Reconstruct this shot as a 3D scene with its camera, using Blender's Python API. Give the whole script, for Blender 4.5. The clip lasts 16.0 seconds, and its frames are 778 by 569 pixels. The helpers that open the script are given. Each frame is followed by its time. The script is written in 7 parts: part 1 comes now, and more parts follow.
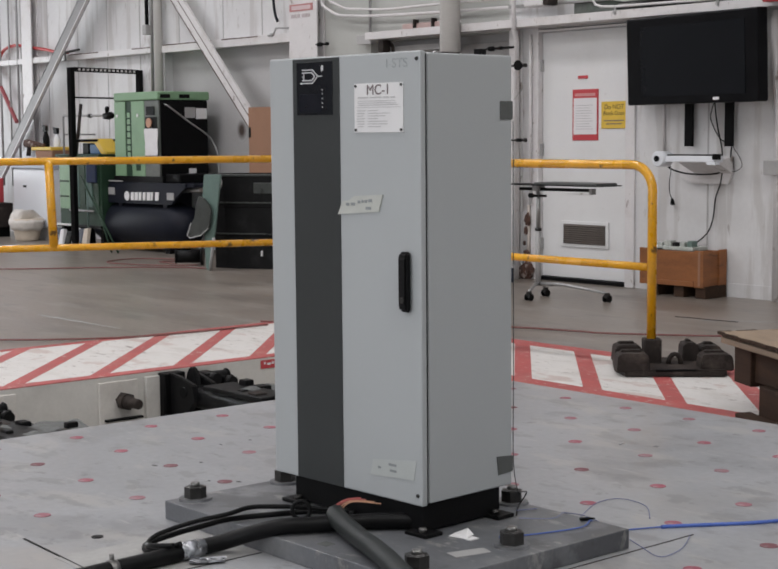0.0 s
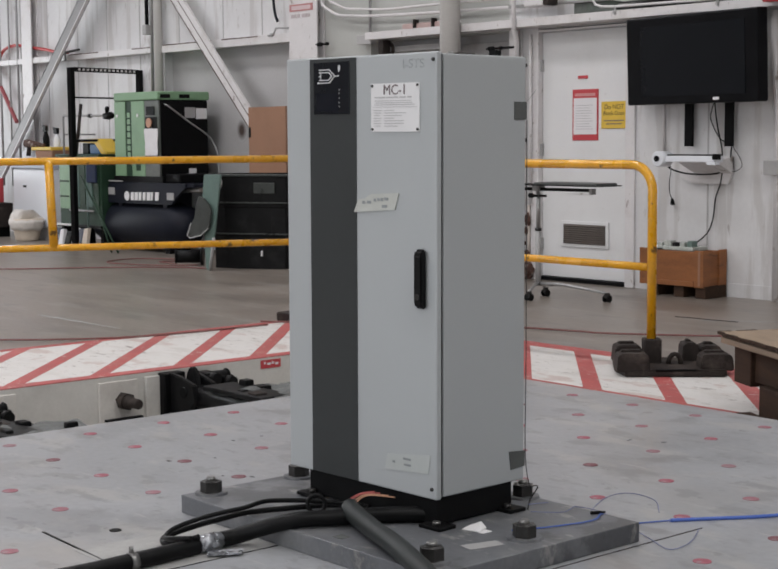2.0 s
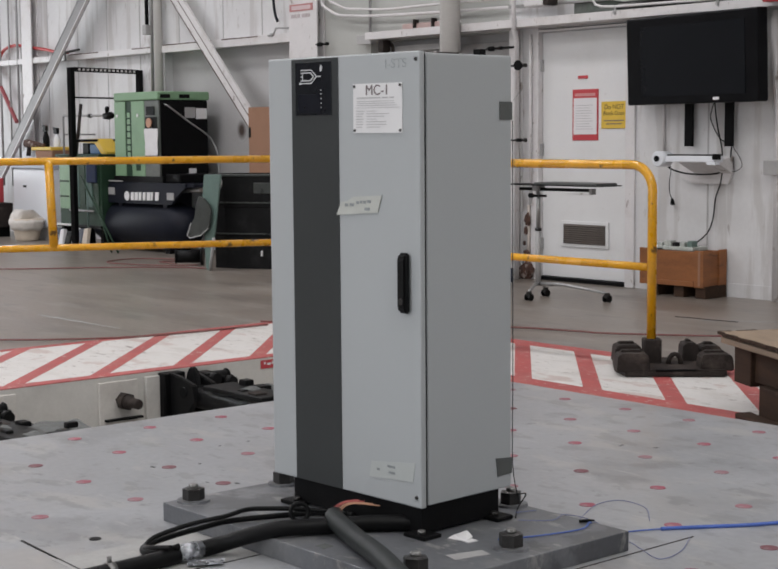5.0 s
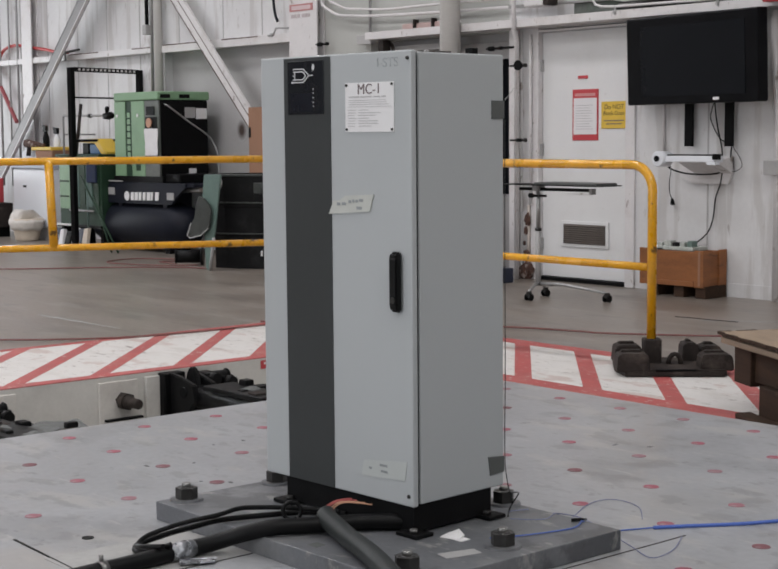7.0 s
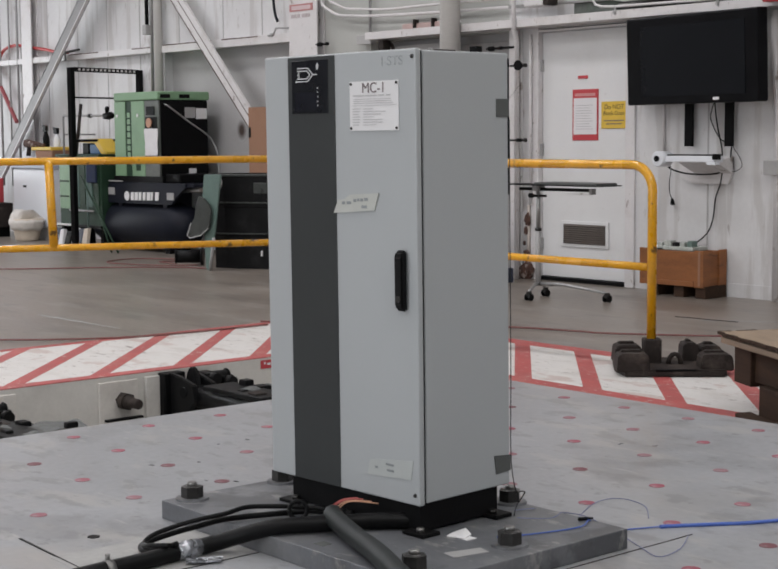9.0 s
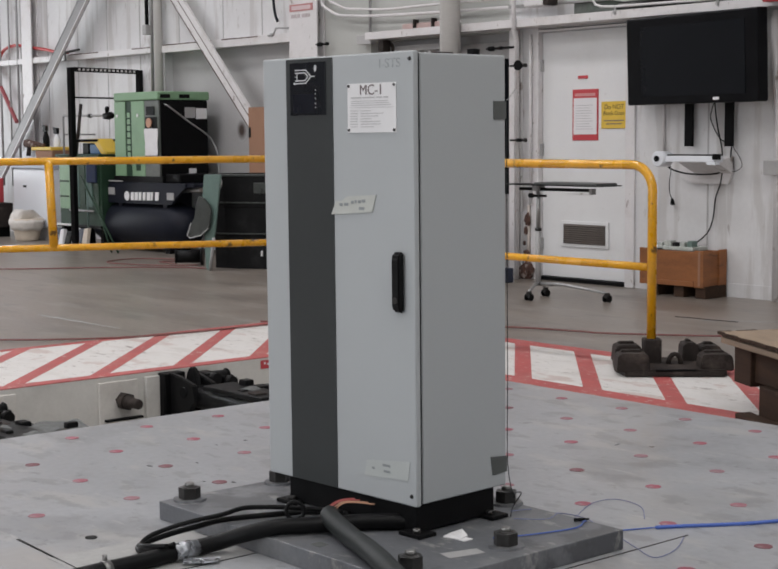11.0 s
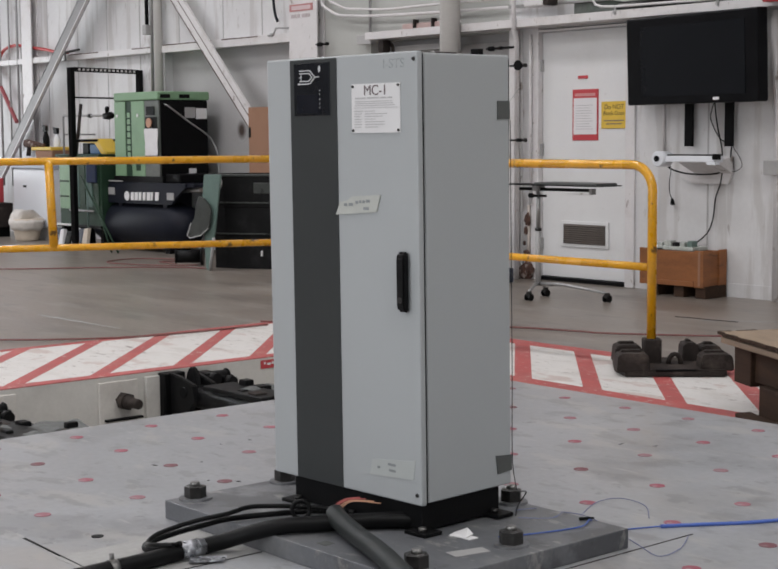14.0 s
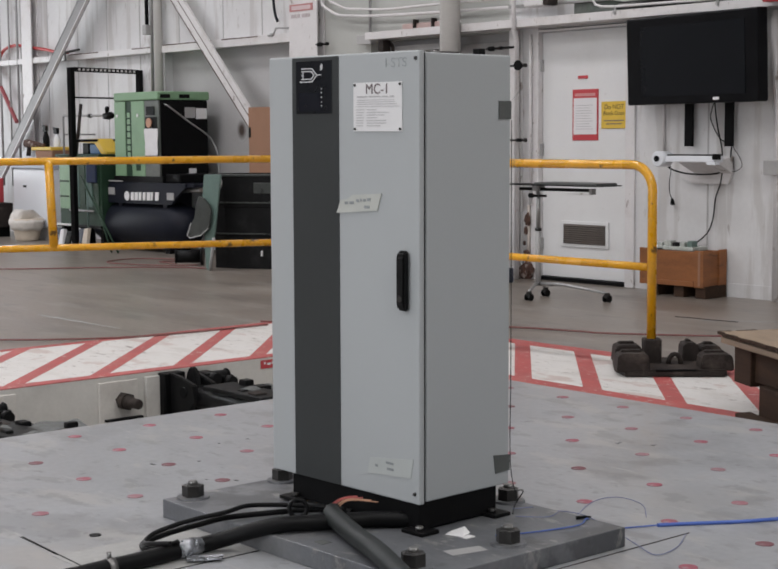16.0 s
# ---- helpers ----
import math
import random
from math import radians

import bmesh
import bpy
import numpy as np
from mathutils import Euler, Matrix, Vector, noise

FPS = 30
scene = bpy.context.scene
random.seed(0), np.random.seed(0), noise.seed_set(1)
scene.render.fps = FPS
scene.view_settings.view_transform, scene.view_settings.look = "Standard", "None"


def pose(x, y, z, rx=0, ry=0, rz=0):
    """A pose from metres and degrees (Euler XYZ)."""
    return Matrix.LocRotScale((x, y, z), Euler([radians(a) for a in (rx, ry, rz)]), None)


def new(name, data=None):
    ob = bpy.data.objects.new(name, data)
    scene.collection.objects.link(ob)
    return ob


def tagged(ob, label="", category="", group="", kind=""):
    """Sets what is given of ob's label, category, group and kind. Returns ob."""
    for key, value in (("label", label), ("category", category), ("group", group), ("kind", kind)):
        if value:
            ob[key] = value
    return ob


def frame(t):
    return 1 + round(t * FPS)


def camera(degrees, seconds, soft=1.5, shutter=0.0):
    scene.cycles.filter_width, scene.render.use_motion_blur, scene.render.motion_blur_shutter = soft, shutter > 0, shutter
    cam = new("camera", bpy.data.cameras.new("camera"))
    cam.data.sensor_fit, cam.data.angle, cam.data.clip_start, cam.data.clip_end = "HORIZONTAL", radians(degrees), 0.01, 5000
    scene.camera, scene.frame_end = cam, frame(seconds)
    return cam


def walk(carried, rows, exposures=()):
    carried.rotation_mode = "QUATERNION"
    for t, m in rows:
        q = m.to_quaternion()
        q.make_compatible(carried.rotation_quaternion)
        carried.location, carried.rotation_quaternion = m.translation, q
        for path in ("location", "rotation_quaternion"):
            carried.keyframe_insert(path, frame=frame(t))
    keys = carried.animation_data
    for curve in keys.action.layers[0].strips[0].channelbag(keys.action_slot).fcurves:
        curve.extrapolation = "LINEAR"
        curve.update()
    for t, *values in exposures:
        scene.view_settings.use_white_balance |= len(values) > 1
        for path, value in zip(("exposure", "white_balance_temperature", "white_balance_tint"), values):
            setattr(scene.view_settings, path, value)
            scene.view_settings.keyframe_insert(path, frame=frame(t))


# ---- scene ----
cam = camera(28.76, 16.0, soft=1.9)
HELD = pose(4.3633, -2.2354, 1.1998, 84.4244, 0.4475, 49.5421)
walk(cam, [(0.0, HELD), (16.0, HELD)])

# ---- light: high-bay lamps under a closed roof ----
world = bpy.data.worlds.new("hall_air")
world.use_nodes = True
world.node_tree.nodes["Background"].inputs[0].default_value = (0.9, 0.93, 1.0, 1)
world.node_tree.nodes["Background"].inputs[1].default_value = 0.25
scene.world = world
scene.view_settings.exposure = 0.0

GRID = 0.3048          # pitch of the table's bolt holes
TABLE_Z = 0.165        # top of the shaking table above the hall floor
PLATE_Z = TABLE_Z + 0.0508
WALL_Y = 6.92


def bay_lamp(x, y, power, color, sx=1.6, sy=1.0, z=6.6):
    data = bpy.data.lights.new("high_bay_lamp", "AREA")
    data.shape, data.size, data.size_y, data.energy, data.color = "RECTANGLE", sx, sy, power, color
    ob = new("high_bay_lamp", data)
    ob.matrix_world = pose(x, y, z)
    tagged(ob, "bright rectangular high-bay lamp under the roof", "lamp", kind="structure")


for lx in (-12.5, -8.0, -3.5, 1.0, 5.5):
    for ly in (-5.0, -0.9, 3.2):
        bay_lamp(lx, ly, {-12.5: 128, -8.0: 100, -3.5: 80, 1.0: 55, 5.5: 103}[lx], (0.95, 0.96, 1.0) if lx < -10 else (0.98, 0.99, 0.968) if lx > 5 else (1.0, 0.972, 0.978))


# daylight through the west wall's doorway, and added fill through the south wall
def wall_opening_light(width, height, power, m):
    data = bpy.data.lights.new("wall_opening_light", "AREA")
    data.shape, data.size, data.size_y, data.energy, data.color = "RECTANGLE", width, height, power, (0.93, 0.97, 1.0)
    new("wall_opening_light", data).matrix_world = m


# added fill lamp for the south-facing fronts; its opening is unseen and assumed
wall_opening_light(6.0, 4.4, 290, pose(0.5, -9.6, 2.3, 90, 0, 0))
wall_opening_light(1.6, 3.0, 170, pose(-19.1, 4.5, 1.55, 90, 0, -90))


# ---- materials ----
def mat(name, color, rough=0.6, metal=0.0, spot=0.12, scale=6.0, fine=60.0, bump=0.05, grime=None, grime_amount=0.0, coat=0.0, stretch=None, dist=0.004, gloss=0.5, chips=None):
    m = bpy.data.materials.new(name)
    m.use_nodes = True
    nt = m.node_tree
    bsdf = nt.nodes["Principled BSDF"]
    tc = nt.nodes.new("ShaderNodeTexCoord")
    mp = nt.nodes.new("ShaderNodeMapping")
    if stretch:
        mp.inputs["Scale"].default_value = stretch
    nt.links.new(tc.outputs["Object"], mp.inputs["Vector"])
    n1 = nt.nodes.new("ShaderNodeTexNoise")
    n1.inputs["Scale"].default_value, n1.inputs["Detail"].default_value = scale, 6
    n2 = nt.nodes.new("ShaderNodeTexNoise")
    n2.inputs["Scale"].default_value, n2.inputs["Detail"].default_value = fine, 3
    for n in (n1, n2):
        nt.links.new(mp.outputs[0], n.inputs["Vector"])
    mix = nt.nodes.new("ShaderNodeMix")
    mix.data_type = "FLOAT"
    mix.inputs[0].default_value = 0.35
    nt.links.new(n1.outputs["Fac"], mix.inputs[2])
    nt.links.new(n2.outputs["Fac"], mix.inputs[3])
    ramp = nt.nodes.new("ShaderNodeValToRGB")
    lo = [max(0, c * (1 - spot)) for c in color]
    hi = [min(1, c * (1 + spot)) for c in color]
    ramp.color_ramp.elements[0].position, ramp.color_ramp.elements[1].position = 0.3, 0.7
    ramp.color_ramp.elements[0].color, ramp.color_ramp.elements[1].color = (*lo, 1), (*hi, 1)
    nt.links.new(mix.outputs[0], ramp.inputs[0])
    out = ramp.outputs[0]
    if grime:
        n3 = nt.nodes.new("ShaderNodeTexNoise")
        n3.inputs["Scale"].default_value, n3.inputs["Detail"].default_value, n3.inputs["Roughness"].default_value = scale * 0.6, 9, 0.65
        nt.links.new(mp.outputs[0], n3.inputs["Vector"])
        r3 = nt.nodes.new("ShaderNodeValToRGB")
        r3.color_ramp.elements[0].position, r3.color_ramp.elements[1].position = 0.52, 0.72
        r3.color_ramp.elements[0].color, r3.color_ramp.elements[1].color = (0, 0, 0, 1), (grime_amount,) * 3 + (1,)
        nt.links.new(n3.outputs["Fac"], r3.inputs[0])
        mc = nt.nodes.new("ShaderNodeMix")
        mc.data_type = "RGBA"
        nt.links.new(r3.outputs[0], mc.inputs[0])
        nt.links.new(out, mc.inputs[6])
        mc.inputs[7].default_value = (*grime, 1)
        out = mc.outputs[2]
    for chip_color, chip_scale, chip_at, chip_stretch, chip_amount in chips or ():
        m4 = nt.nodes.new("ShaderNodeMapping")
        m4.inputs["Scale"].default_value = chip_stretch
        m4.inputs["Rotation"].default_value[2] = 0.35
        nt.links.new(tc.outputs["Object"], m4.inputs["Vector"])
        n4 = nt.nodes.new("ShaderNodeTexNoise")
        n4.inputs["Scale"].default_value, n4.inputs["Detail"].default_value, n4.inputs["Roughness"].default_value = chip_scale, 8, 0.6
        nt.links.new(m4.outputs[0], n4.inputs["Vector"])
        r4 = nt.nodes.new("ShaderNodeMapRange")
        r4.inputs["From Min"].default_value, r4.inputs["From Max"].default_value = chip_at, chip_at + 0.06
        r4.inputs["To Max"].default_value = chip_amount
        nt.links.new(n4.outputs["Fac"], r4.inputs[0])
        c4 = nt.nodes.new("ShaderNodeMix")
        c4.data_type = "RGBA"
        nt.links.new(r4.outputs[0], c4.inputs[0])
        nt.links.new(out, c4.inputs[6])
        c4.inputs[7].default_value = (*chip_color, 1)
        out = c4.outputs[2]
    nt.links.new(out, bsdf.inputs["Base Color"])
    rr = nt.nodes.new("ShaderNodeMapRange")
    rr.inputs["To Min"].default_value, rr.inputs["To Max"].default_value = max(0.02, rough - 0.1), min(1, rough + 0.1)
    nt.links.new(n1.outputs["Fac"], rr.inputs[0])
    nt.links.new(rr.outputs[0], bsdf.inputs["Roughness"])
    bsdf.inputs["Metallic"].default_value = metal
    bsdf.inputs["Specular IOR Level"].default_value = gloss
    if coat:
        bsdf.inputs["Coat Weight"].default_value = coat
    if bump:
        b = nt.nodes.new("ShaderNodeBump")
        b.inputs["Strength"].default_value, b.inputs["Distance"].default_value = bump, dist
        nt.links.new(mix.outputs[0], b.inputs["Height"])
        nt.links.new(b.outputs[0], bsdf.inputs["Normal"])
    return m


M_FLOOR = mat("polished_concrete", (0.203, 0.174, 0.150), 0.34, spot=0.28, scale=0.8, fine=14, bump=0.04, grime=(0.27, 0.245, 0.22), grime_amount=0.6, stretch=(1, 2.2, 1), chips=(((0.30, 0.285, 0.27), 1.6, 0.55, (0.9, 3.5, 1), 0.38), ((0.085, 0.078, 0.070), 2.2, 0.57, (0.8, 2.6, 1), 0.42), ((0.32, 0.30, 0.28), 14, 0.70, (1, 4, 1), 0.5)))
M_PIT = mat("painted_pit_wall", (0.60, 0.58, 0.55), 0.6, spot=0.08, scale=3, grime=(0.35, 0.33, 0.31), grime_amount=0.5)
M_PADPAINT = mat("pale_pad_paint", (0.64, 0.61, 0.575), 0.6, spot=0.1, scale=6, grime=(0.42, 0.39, 0.36), grime_amount=0.6)
M_WALL = mat("white_wall_paint", (0.63, 0.625, 0.632), 0.55, spot=0.07, scale=1.4, fine=25, bump=0.03, grime=(0.48, 0.465, 0.46), grime_amount=0.45, chips=(((0.30, 0.26, 0.24), 5, 0.625, (1, 1, 0.4), 0.55), ((0.44, 0.42, 0.41), 1.8, 0.53, (3.0, 1, 0.3), 0.55), ((0.24, 0.20, 0.18), 18, 0.67, (1, 1, 0.4), 0.6)))
# greener, darker tone for the wall right of the column and above the ledge
M_WALLMID = mat("pale_green_grey_wall_tone", (0.435, 0.44, 0.42), 0.55, spot=0.08, scale=1.2, grime=(0.40, 0.39, 0.37), grime_amount=0.5)
# wall grey, with the shade under girt and ledge mixed into the colour
M_WALLGREY = mat("grey_and_shaded_wall", (0.42, 0.41, 0.41), 0.6, spot=0.1, scale=1.4, grime=(0.3, 0.29, 0.28), grime_amount=0.4)
M_STEELWHITE = mat("white_steel_paint", (0.66, 0.64, 0.645), 0.45, spot=0.06, scale=5, grime=(0.45, 0.41, 0.38), grime_amount=0.5, chips=(((0.17, 0.12, 0.09), 9, 0.63, (1, 1, 0.6), 0.75), ((0.22, 0.17, 0.14), 30, 0.64, (1, 1, 0.5), 0.6),))
M_STEELGREY = mat("grey_steel_paint", (0.34, 0.335, 0.335), 0.45, spot=0.12, scale=5, grime=(0.2, 0.19, 0.18), grime_amount=0.4)
M_PIPE = mat("grey_pipe_paint", (0.42, 0.405, 0.39), 0.5, spot=0.08, scale=4)
M_DOOR = mat("white_door_paint", (0.69, 0.69, 0.695), 0.42, spot=0.03, scale=2, grime=(0.56, 0.54, 0.52), grime_amount=0.4, chips=(((0.40, 0.37, 0.35), 10, 0.69, (1, 1, 2), 0.5),))
M_TABLE = mat("grey_table_paint", (0.280, 0.286, 0.303), 0.32, spot=0.18, scale=2.2, fine=40, bump=0.05, grime=(0.31, 0.30, 0.295), grime_amount=0.7, chips=(((0.37, 0.36, 0.345), 2.6, 0.555, (1.0, 2.2, 1), 0.5), ((0.16, 0.162, 0.172), 1.9, 0.55, (1, 1, 1), 0.4), ((0.16, 0.16, 0.165), 5.5, 0.55, (1, 1.6, 1), 0.5), ((0.10, 0.10, 0.10), 11, 0.62, (1, 1.3, 1), 0.55), ((0.33, 0.29, 0.26), 1.3, 0.60, (1, 1, 1), 0.3), ((0.11, 0.11, 0.11), 26, 0.66, (1, 1, 1), 0.6), ((0.42, 0.41, 0.40), 8, 0.62, (0.6, 4, 1), 0.5)))
M_PLATE = mat("mill_steel_plate", (0.148, 0.153, 0.166), 0.42, metal=0.25, spot=0.22, scale=5, fine=70, bump=0.06, grime=(0.30, 0.295, 0.29), grime_amount=0.6, chips=(((0.065, 0.066, 0.072), 4.5, 0.52, (1, 1, 1), 0.65), ((0.38, 0.37, 0.35), 9, 0.60, (1, 2, 1), 0.5), ((0.05, 0.05, 0.05), 24, 0.64, (1, 1, 1), 0.6)))
M_CAB = mat("light_grey_powder_coat", (0.389, 0.406, 0.419), 0.42, spot=0.03, scale=1.5, fine=220, bump=0.02, grime=(0.365, 0.385, 0.388), grime_amount=0.5)
M_DARK = mat("charcoal_laminate", (0.035, 0.0385, 0.0395), 0.38, spot=0.05, scale=8, bump=0.01, gloss=0.3)
M_SCREEN = mat("black_display_glass", (0.006, 0.007, 0.010), 0.15, spot=0.1, bump=0, gloss=0.15)
M_LCD = mat("blue_black_lcd", (0.006, 0.007, 0.012), 0.12, spot=0.1, bump=0, gloss=0.15)
M_ICON = mat("white_print", (0.6, 0.6, 0.62), 0.5, spot=0.02, bump=0)
M_BLACK = mat("black_paint", (0.005, 0.005, 0.0055), 0.5, spot=0.3, scale=10, bump=0.04, gloss=0.10)
M_RUBBER = mat("black_rubber", (0.0055, 0.0055, 0.006), 0.45, spot=0.3, scale=18, bump=0.08, gloss=0.15)
M_RUBBERBROWN = mat("dusty_dark_rubber", (0.024, 0.018, 0.016), 0.7, spot=0.4, scale=12, bump=0.25, grime=(0.11, 0.088, 0.075), grime_amount=0.65, gloss=0.25)
M_BOLT = mat("black_oxide_bolt", (0.045, 0.043, 0.042), 0.4, metal=0.6, spot=0.3, scale=40, bump=0.1)
# bright worn steel, also the colour for glints on dark stud ends
M_BOLTTOP = mat("worn_glint_steel", (0.24, 0.235, 0.23), 0.35, metal=0.8, spot=0.3, scale=60, bump=0.1)
M_RED = mat("red_plug_paint", (0.31, 0.075, 0.108), 0.6, spot=0.3, scale=25, grime=(0.30, 0.26, 0.27), grime_amount=0.6, chips=(((0.27, 0.255, 0.26), 34, 0.56, (1, 1, 1), 0.7),))
def fade(m, worn):
    """Wear that differs from plug to plug: each one is mixed with the bare grey by its own share."""
    nt = m.node_tree
    bs = nt.nodes["Principled BSDF"]
    info = nt.nodes.new("ShaderNodeObjectInfo")
    rng = nt.nodes.new("ShaderNodeMapRange")
    rng.inputs["From Min"].default_value, rng.inputs["To Max"].default_value = 0.35, 0.7
    nt.links.new(info.outputs["Random"], rng.inputs[0])
    mx = nt.nodes.new("ShaderNodeMix")
    mx.data_type = "RGBA"
    mx.inputs[7].default_value = (*worn, 1)
    nt.links.new(rng.outputs[0], mx.inputs[0])
    nt.links.new(bs.inputs["Base Color"].links[0].from_socket, mx.inputs[6])
    nt.links.new(mx.outputs[2], bs.inputs["Base Color"])


fade(M_RED, (0.25, 0.19, 0.205))
M_REDDARK = mat("worn_red_plug_paint", (0.17, 0.055, 0.068), 0.6, spot=0.3, scale=25, grime=(0.18, 0.16, 0.16), grime_amount=0.6, chips=(((0.24, 0.22, 0.23), 34, 0.58, (1, 1, 1), 0.7),))
M_STRIPEWHITE = mat("worn_white_floor_paint", (0.60, 0.585, 0.57), 0.6, spot=0.06, scale=5, fine=50, grime=(0.42, 0.39, 0.36), grime_amount=0.6, stretch=(1.0, 2.4, 1), chips=(((0.16, 0.13, 0.12), 7, 0.605, (1.0, 3.6, 1), 0.8), ((0.12, 0.10, 0.095), 24, 0.635, (1, 2.2, 1), 0.8), ((0.40, 0.27, 0.24), 3, 0.56, (1, 2, 1), 0.5)))
M_STRIPERED = mat("worn_red_floor_paint", (0.37, 0.075, 0.072), 0.6, spot=0.22, scale=7, grime=(0.44, 0.20, 0.17), grime_amount=0.6, chips=(((0.52, 0.44, 0.41), 16, 0.60, (1, 2, 1), 0.7), ((0.16, 0.07, 0.05), 9, 0.66, (1, 2, 1), 0.6)))
M_YELLOW = mat("yellow_rail_paint", (0.68, 0.335, 0.008), 0.28, spot=0.12, scale=8, fine=50, bump=0.06, grime=(0.44, 0.20, 0.008), grime_amount=0.6, coat=0.4, chips=(((0.06, 0.035, 0.015), 14, 0.61, (1, 1, 1), 0.85), ((0.05, 0.03, 0.015), 40, 0.67, (1, 1, 0.5), 0.8)))
M_GREEN = mat("compressor_green_paint", (0.19, 0.32, 0.19), 0.42, spot=0.06, scale=5, grime=(0.13, 0.22, 0.14), grime_amount=0.4)
M_DKGREEN = mat("dark_green_paint", (0.018, 0.042, 0.025), 0.5, spot=0.25, scale=6, grime=(0.05, 0.085, 0.06), grime_amount=0.5, gloss=0.2)
M_TANK = mat("blue_black_tank_paint", (0.010, 0.0115, 0.019), 0.55, spot=0.3, scale=6, bump=0.03, gloss=0.16)
M_BIN = mat("scuffed_black_plastic", (0.006, 0.006, 0.0065), 0.5, spot=0.4, scale=8, bump=0.15, grime=(0.03, 0.03, 0.031), grime_amount=0.6, gloss=0.15)
M_TEAL = mat("dull_green_sheet", (0.11, 0.17, 0.15), 0.6, spot=0.15, scale=6, grime=(0.2, 0.22, 0.2), grime_amount=0.5)
M_SMOKE = mat("smoky_sheet", (0.045, 0.05, 0.047), 0.3, spot=0.35, scale=10, gloss=0.3)
M_CARD = mat("brown_cardboard", (0.30, 0.165, 0.105), 0.8, spot=0.08, scale=4, fine=90, grime=(0.24, 0.12, 0.075), grime_amount=0.5)
M_PLY = mat("orange_brown_plywood", (0.255, 0.094, 0.030), 0.6, spot=0.25, scale=4, fine=50, grime=(0.13, 0.05, 0.02), grime_amount=0.7, stretch=(1, 1, 4), chips=(((0.10, 0.04, 0.018), 9, 0.62, (1, 1, 3), 0.6),))
M_RUST = mat("rusty_flaked_steel", (0.075, 0.036, 0.026), 0.85, spot=0.6, scale=30, bump=0.4, dist=0.01, chips=(((0.36, 0.31, 0.28), 22, 0.56, (1, 1, 0.7), 0.8),))
M_BRACE = mat("grey_brace_paint", (0.25, 0.247, 0.25), 0.5, spot=0.12, scale=5, grime=(0.17, 0.165, 0.16), grime_amount=0.4)
M_BLUERAG = mat("dark_blue_cloth", (0.013, 0.022, 0.062), 0.85, spot=0.3, scale=14, bump=0.3, dist=0.01)
M_WOOD = mat("weathered_pallet_wood", (0.040, 0.023, 0.015), 0.8, spot=0.45, scale=6, fine=60, bump=0.2, stretch=(1, 5, 5), gloss=0.2)
M_WOODTOP = mat("dusty_board", (0.27, 0.200, 0.140), 0.75, spot=0.15, scale=5, fine=40, bump=0.1, grime=(0.16, 0.12, 0.09), grime_amount=0.6, stretch=(1, 3, 3))
M_WHITEPLASTIC = mat("white_plastic", (0.72, 0.74, 0.78), 0.4, spot=0.03)
M_CREAM = mat("cream_bag", (0.66, 0.57, 0.47), 0.7, spot=0.1, scale=12, bump=0.3, dist=0.02)
M_PAPER = mat("white_paper", (0.70, 0.69, 0.70), 0.7, spot=0.02, bump=0)
M_PRINT = mat("grey_print", (0.44, 0.43, 0.44), 0.7, spot=0.1, bump=0)
M_INK = mat("red_black_ink", (0.16, 0.125, 0.13), 0.7, spot=0.1, bump=0)
M_TAPE = mat("masking_tape", (0.455, 0.463, 0.437), 0.6, spot=0.06, scale=20)
M_TAPE2 = mat("clear_faded_tape", (0.425, 0.445, 0.44), 0.4, spot=0.03, scale=20)
M_SIGNINK = mat("dark_sign_ink", (0.075, 0.05, 0.03), 0.7, spot=0.1, bump=0)
M_PENCIL = mat("pencil_mark", (0.24, 0.255, 0.265), 0.6, spot=0.2, bump=0)
M_GREYTAPE = mat("grey_cloth_tape", (0.085, 0.090, 0.088), 0.6, spot=0.12, scale=30)
M_SIGNRED = mat("sign_red", (0.48, 0.05, 0.06), 0.5, spot=0.05)
M_SIGNYELLOW = mat("sign_yellow", (0.68, 0.46, 0.06), 0.5, spot=0.06, grime=(0.5, 0.36, 0.1), grime_amount=0.4)
M_STEEL = mat("brushed_steel", (0.40, 0.40, 0.40), 0.35, metal=0.7, spot=0.15, scale=12)
M_SILVER = mat("silver_tape", (0.36, 0.37, 0.40), 0.28, metal=0.75, spot=0.6, scale=30, bump=1.0, dist=0.02)
M_GREYCONDUIT = mat("dark_grey_conduit", (0.017, 0.020, 0.020), 0.5, spot=0.3, scale=20, bump=0.12, gloss=0.25)
M_BLUE = mat("blue_wire", (0.06, 0.12, 0.42), 0.45, spot=0.05)
M_PALEBLUE = mat("pale_blue_wire", (0.15, 0.17, 0.32), 0.5, spot=0.05)
M_BLUEBIN = mat("navy_plastic", (0.014, 0.020, 0.045), 0.5, spot=0.2)
M_REDWIRE = mat("red_wire", (0.36, 0.075, 0.07), 0.5, spot=0.05)
M_ORANGEWIRE = mat("orange_wire", (0.46, 0.24, 0.15), 0.5, spot=0.05)
M_REDCABLE = mat("dull_red_cable", (0.19, 0.075, 0.07), 0.6, spot=0.1)
M_TVGLASS = mat("tv_screen_glass", (0.006, 0.007, 0.009), 0.18, spot=0.05, bump=0, gloss=0.15)
M_TVBEZEL = mat("tv_black_gloss", (0.004, 0.004, 0.005), 0.35, spot=0.3, bump=0, gloss=0.08)
M_VENT = mat("brown_vent", (0.11, 0.092, 0.082), 0.6, spot=0.2, scale=10)



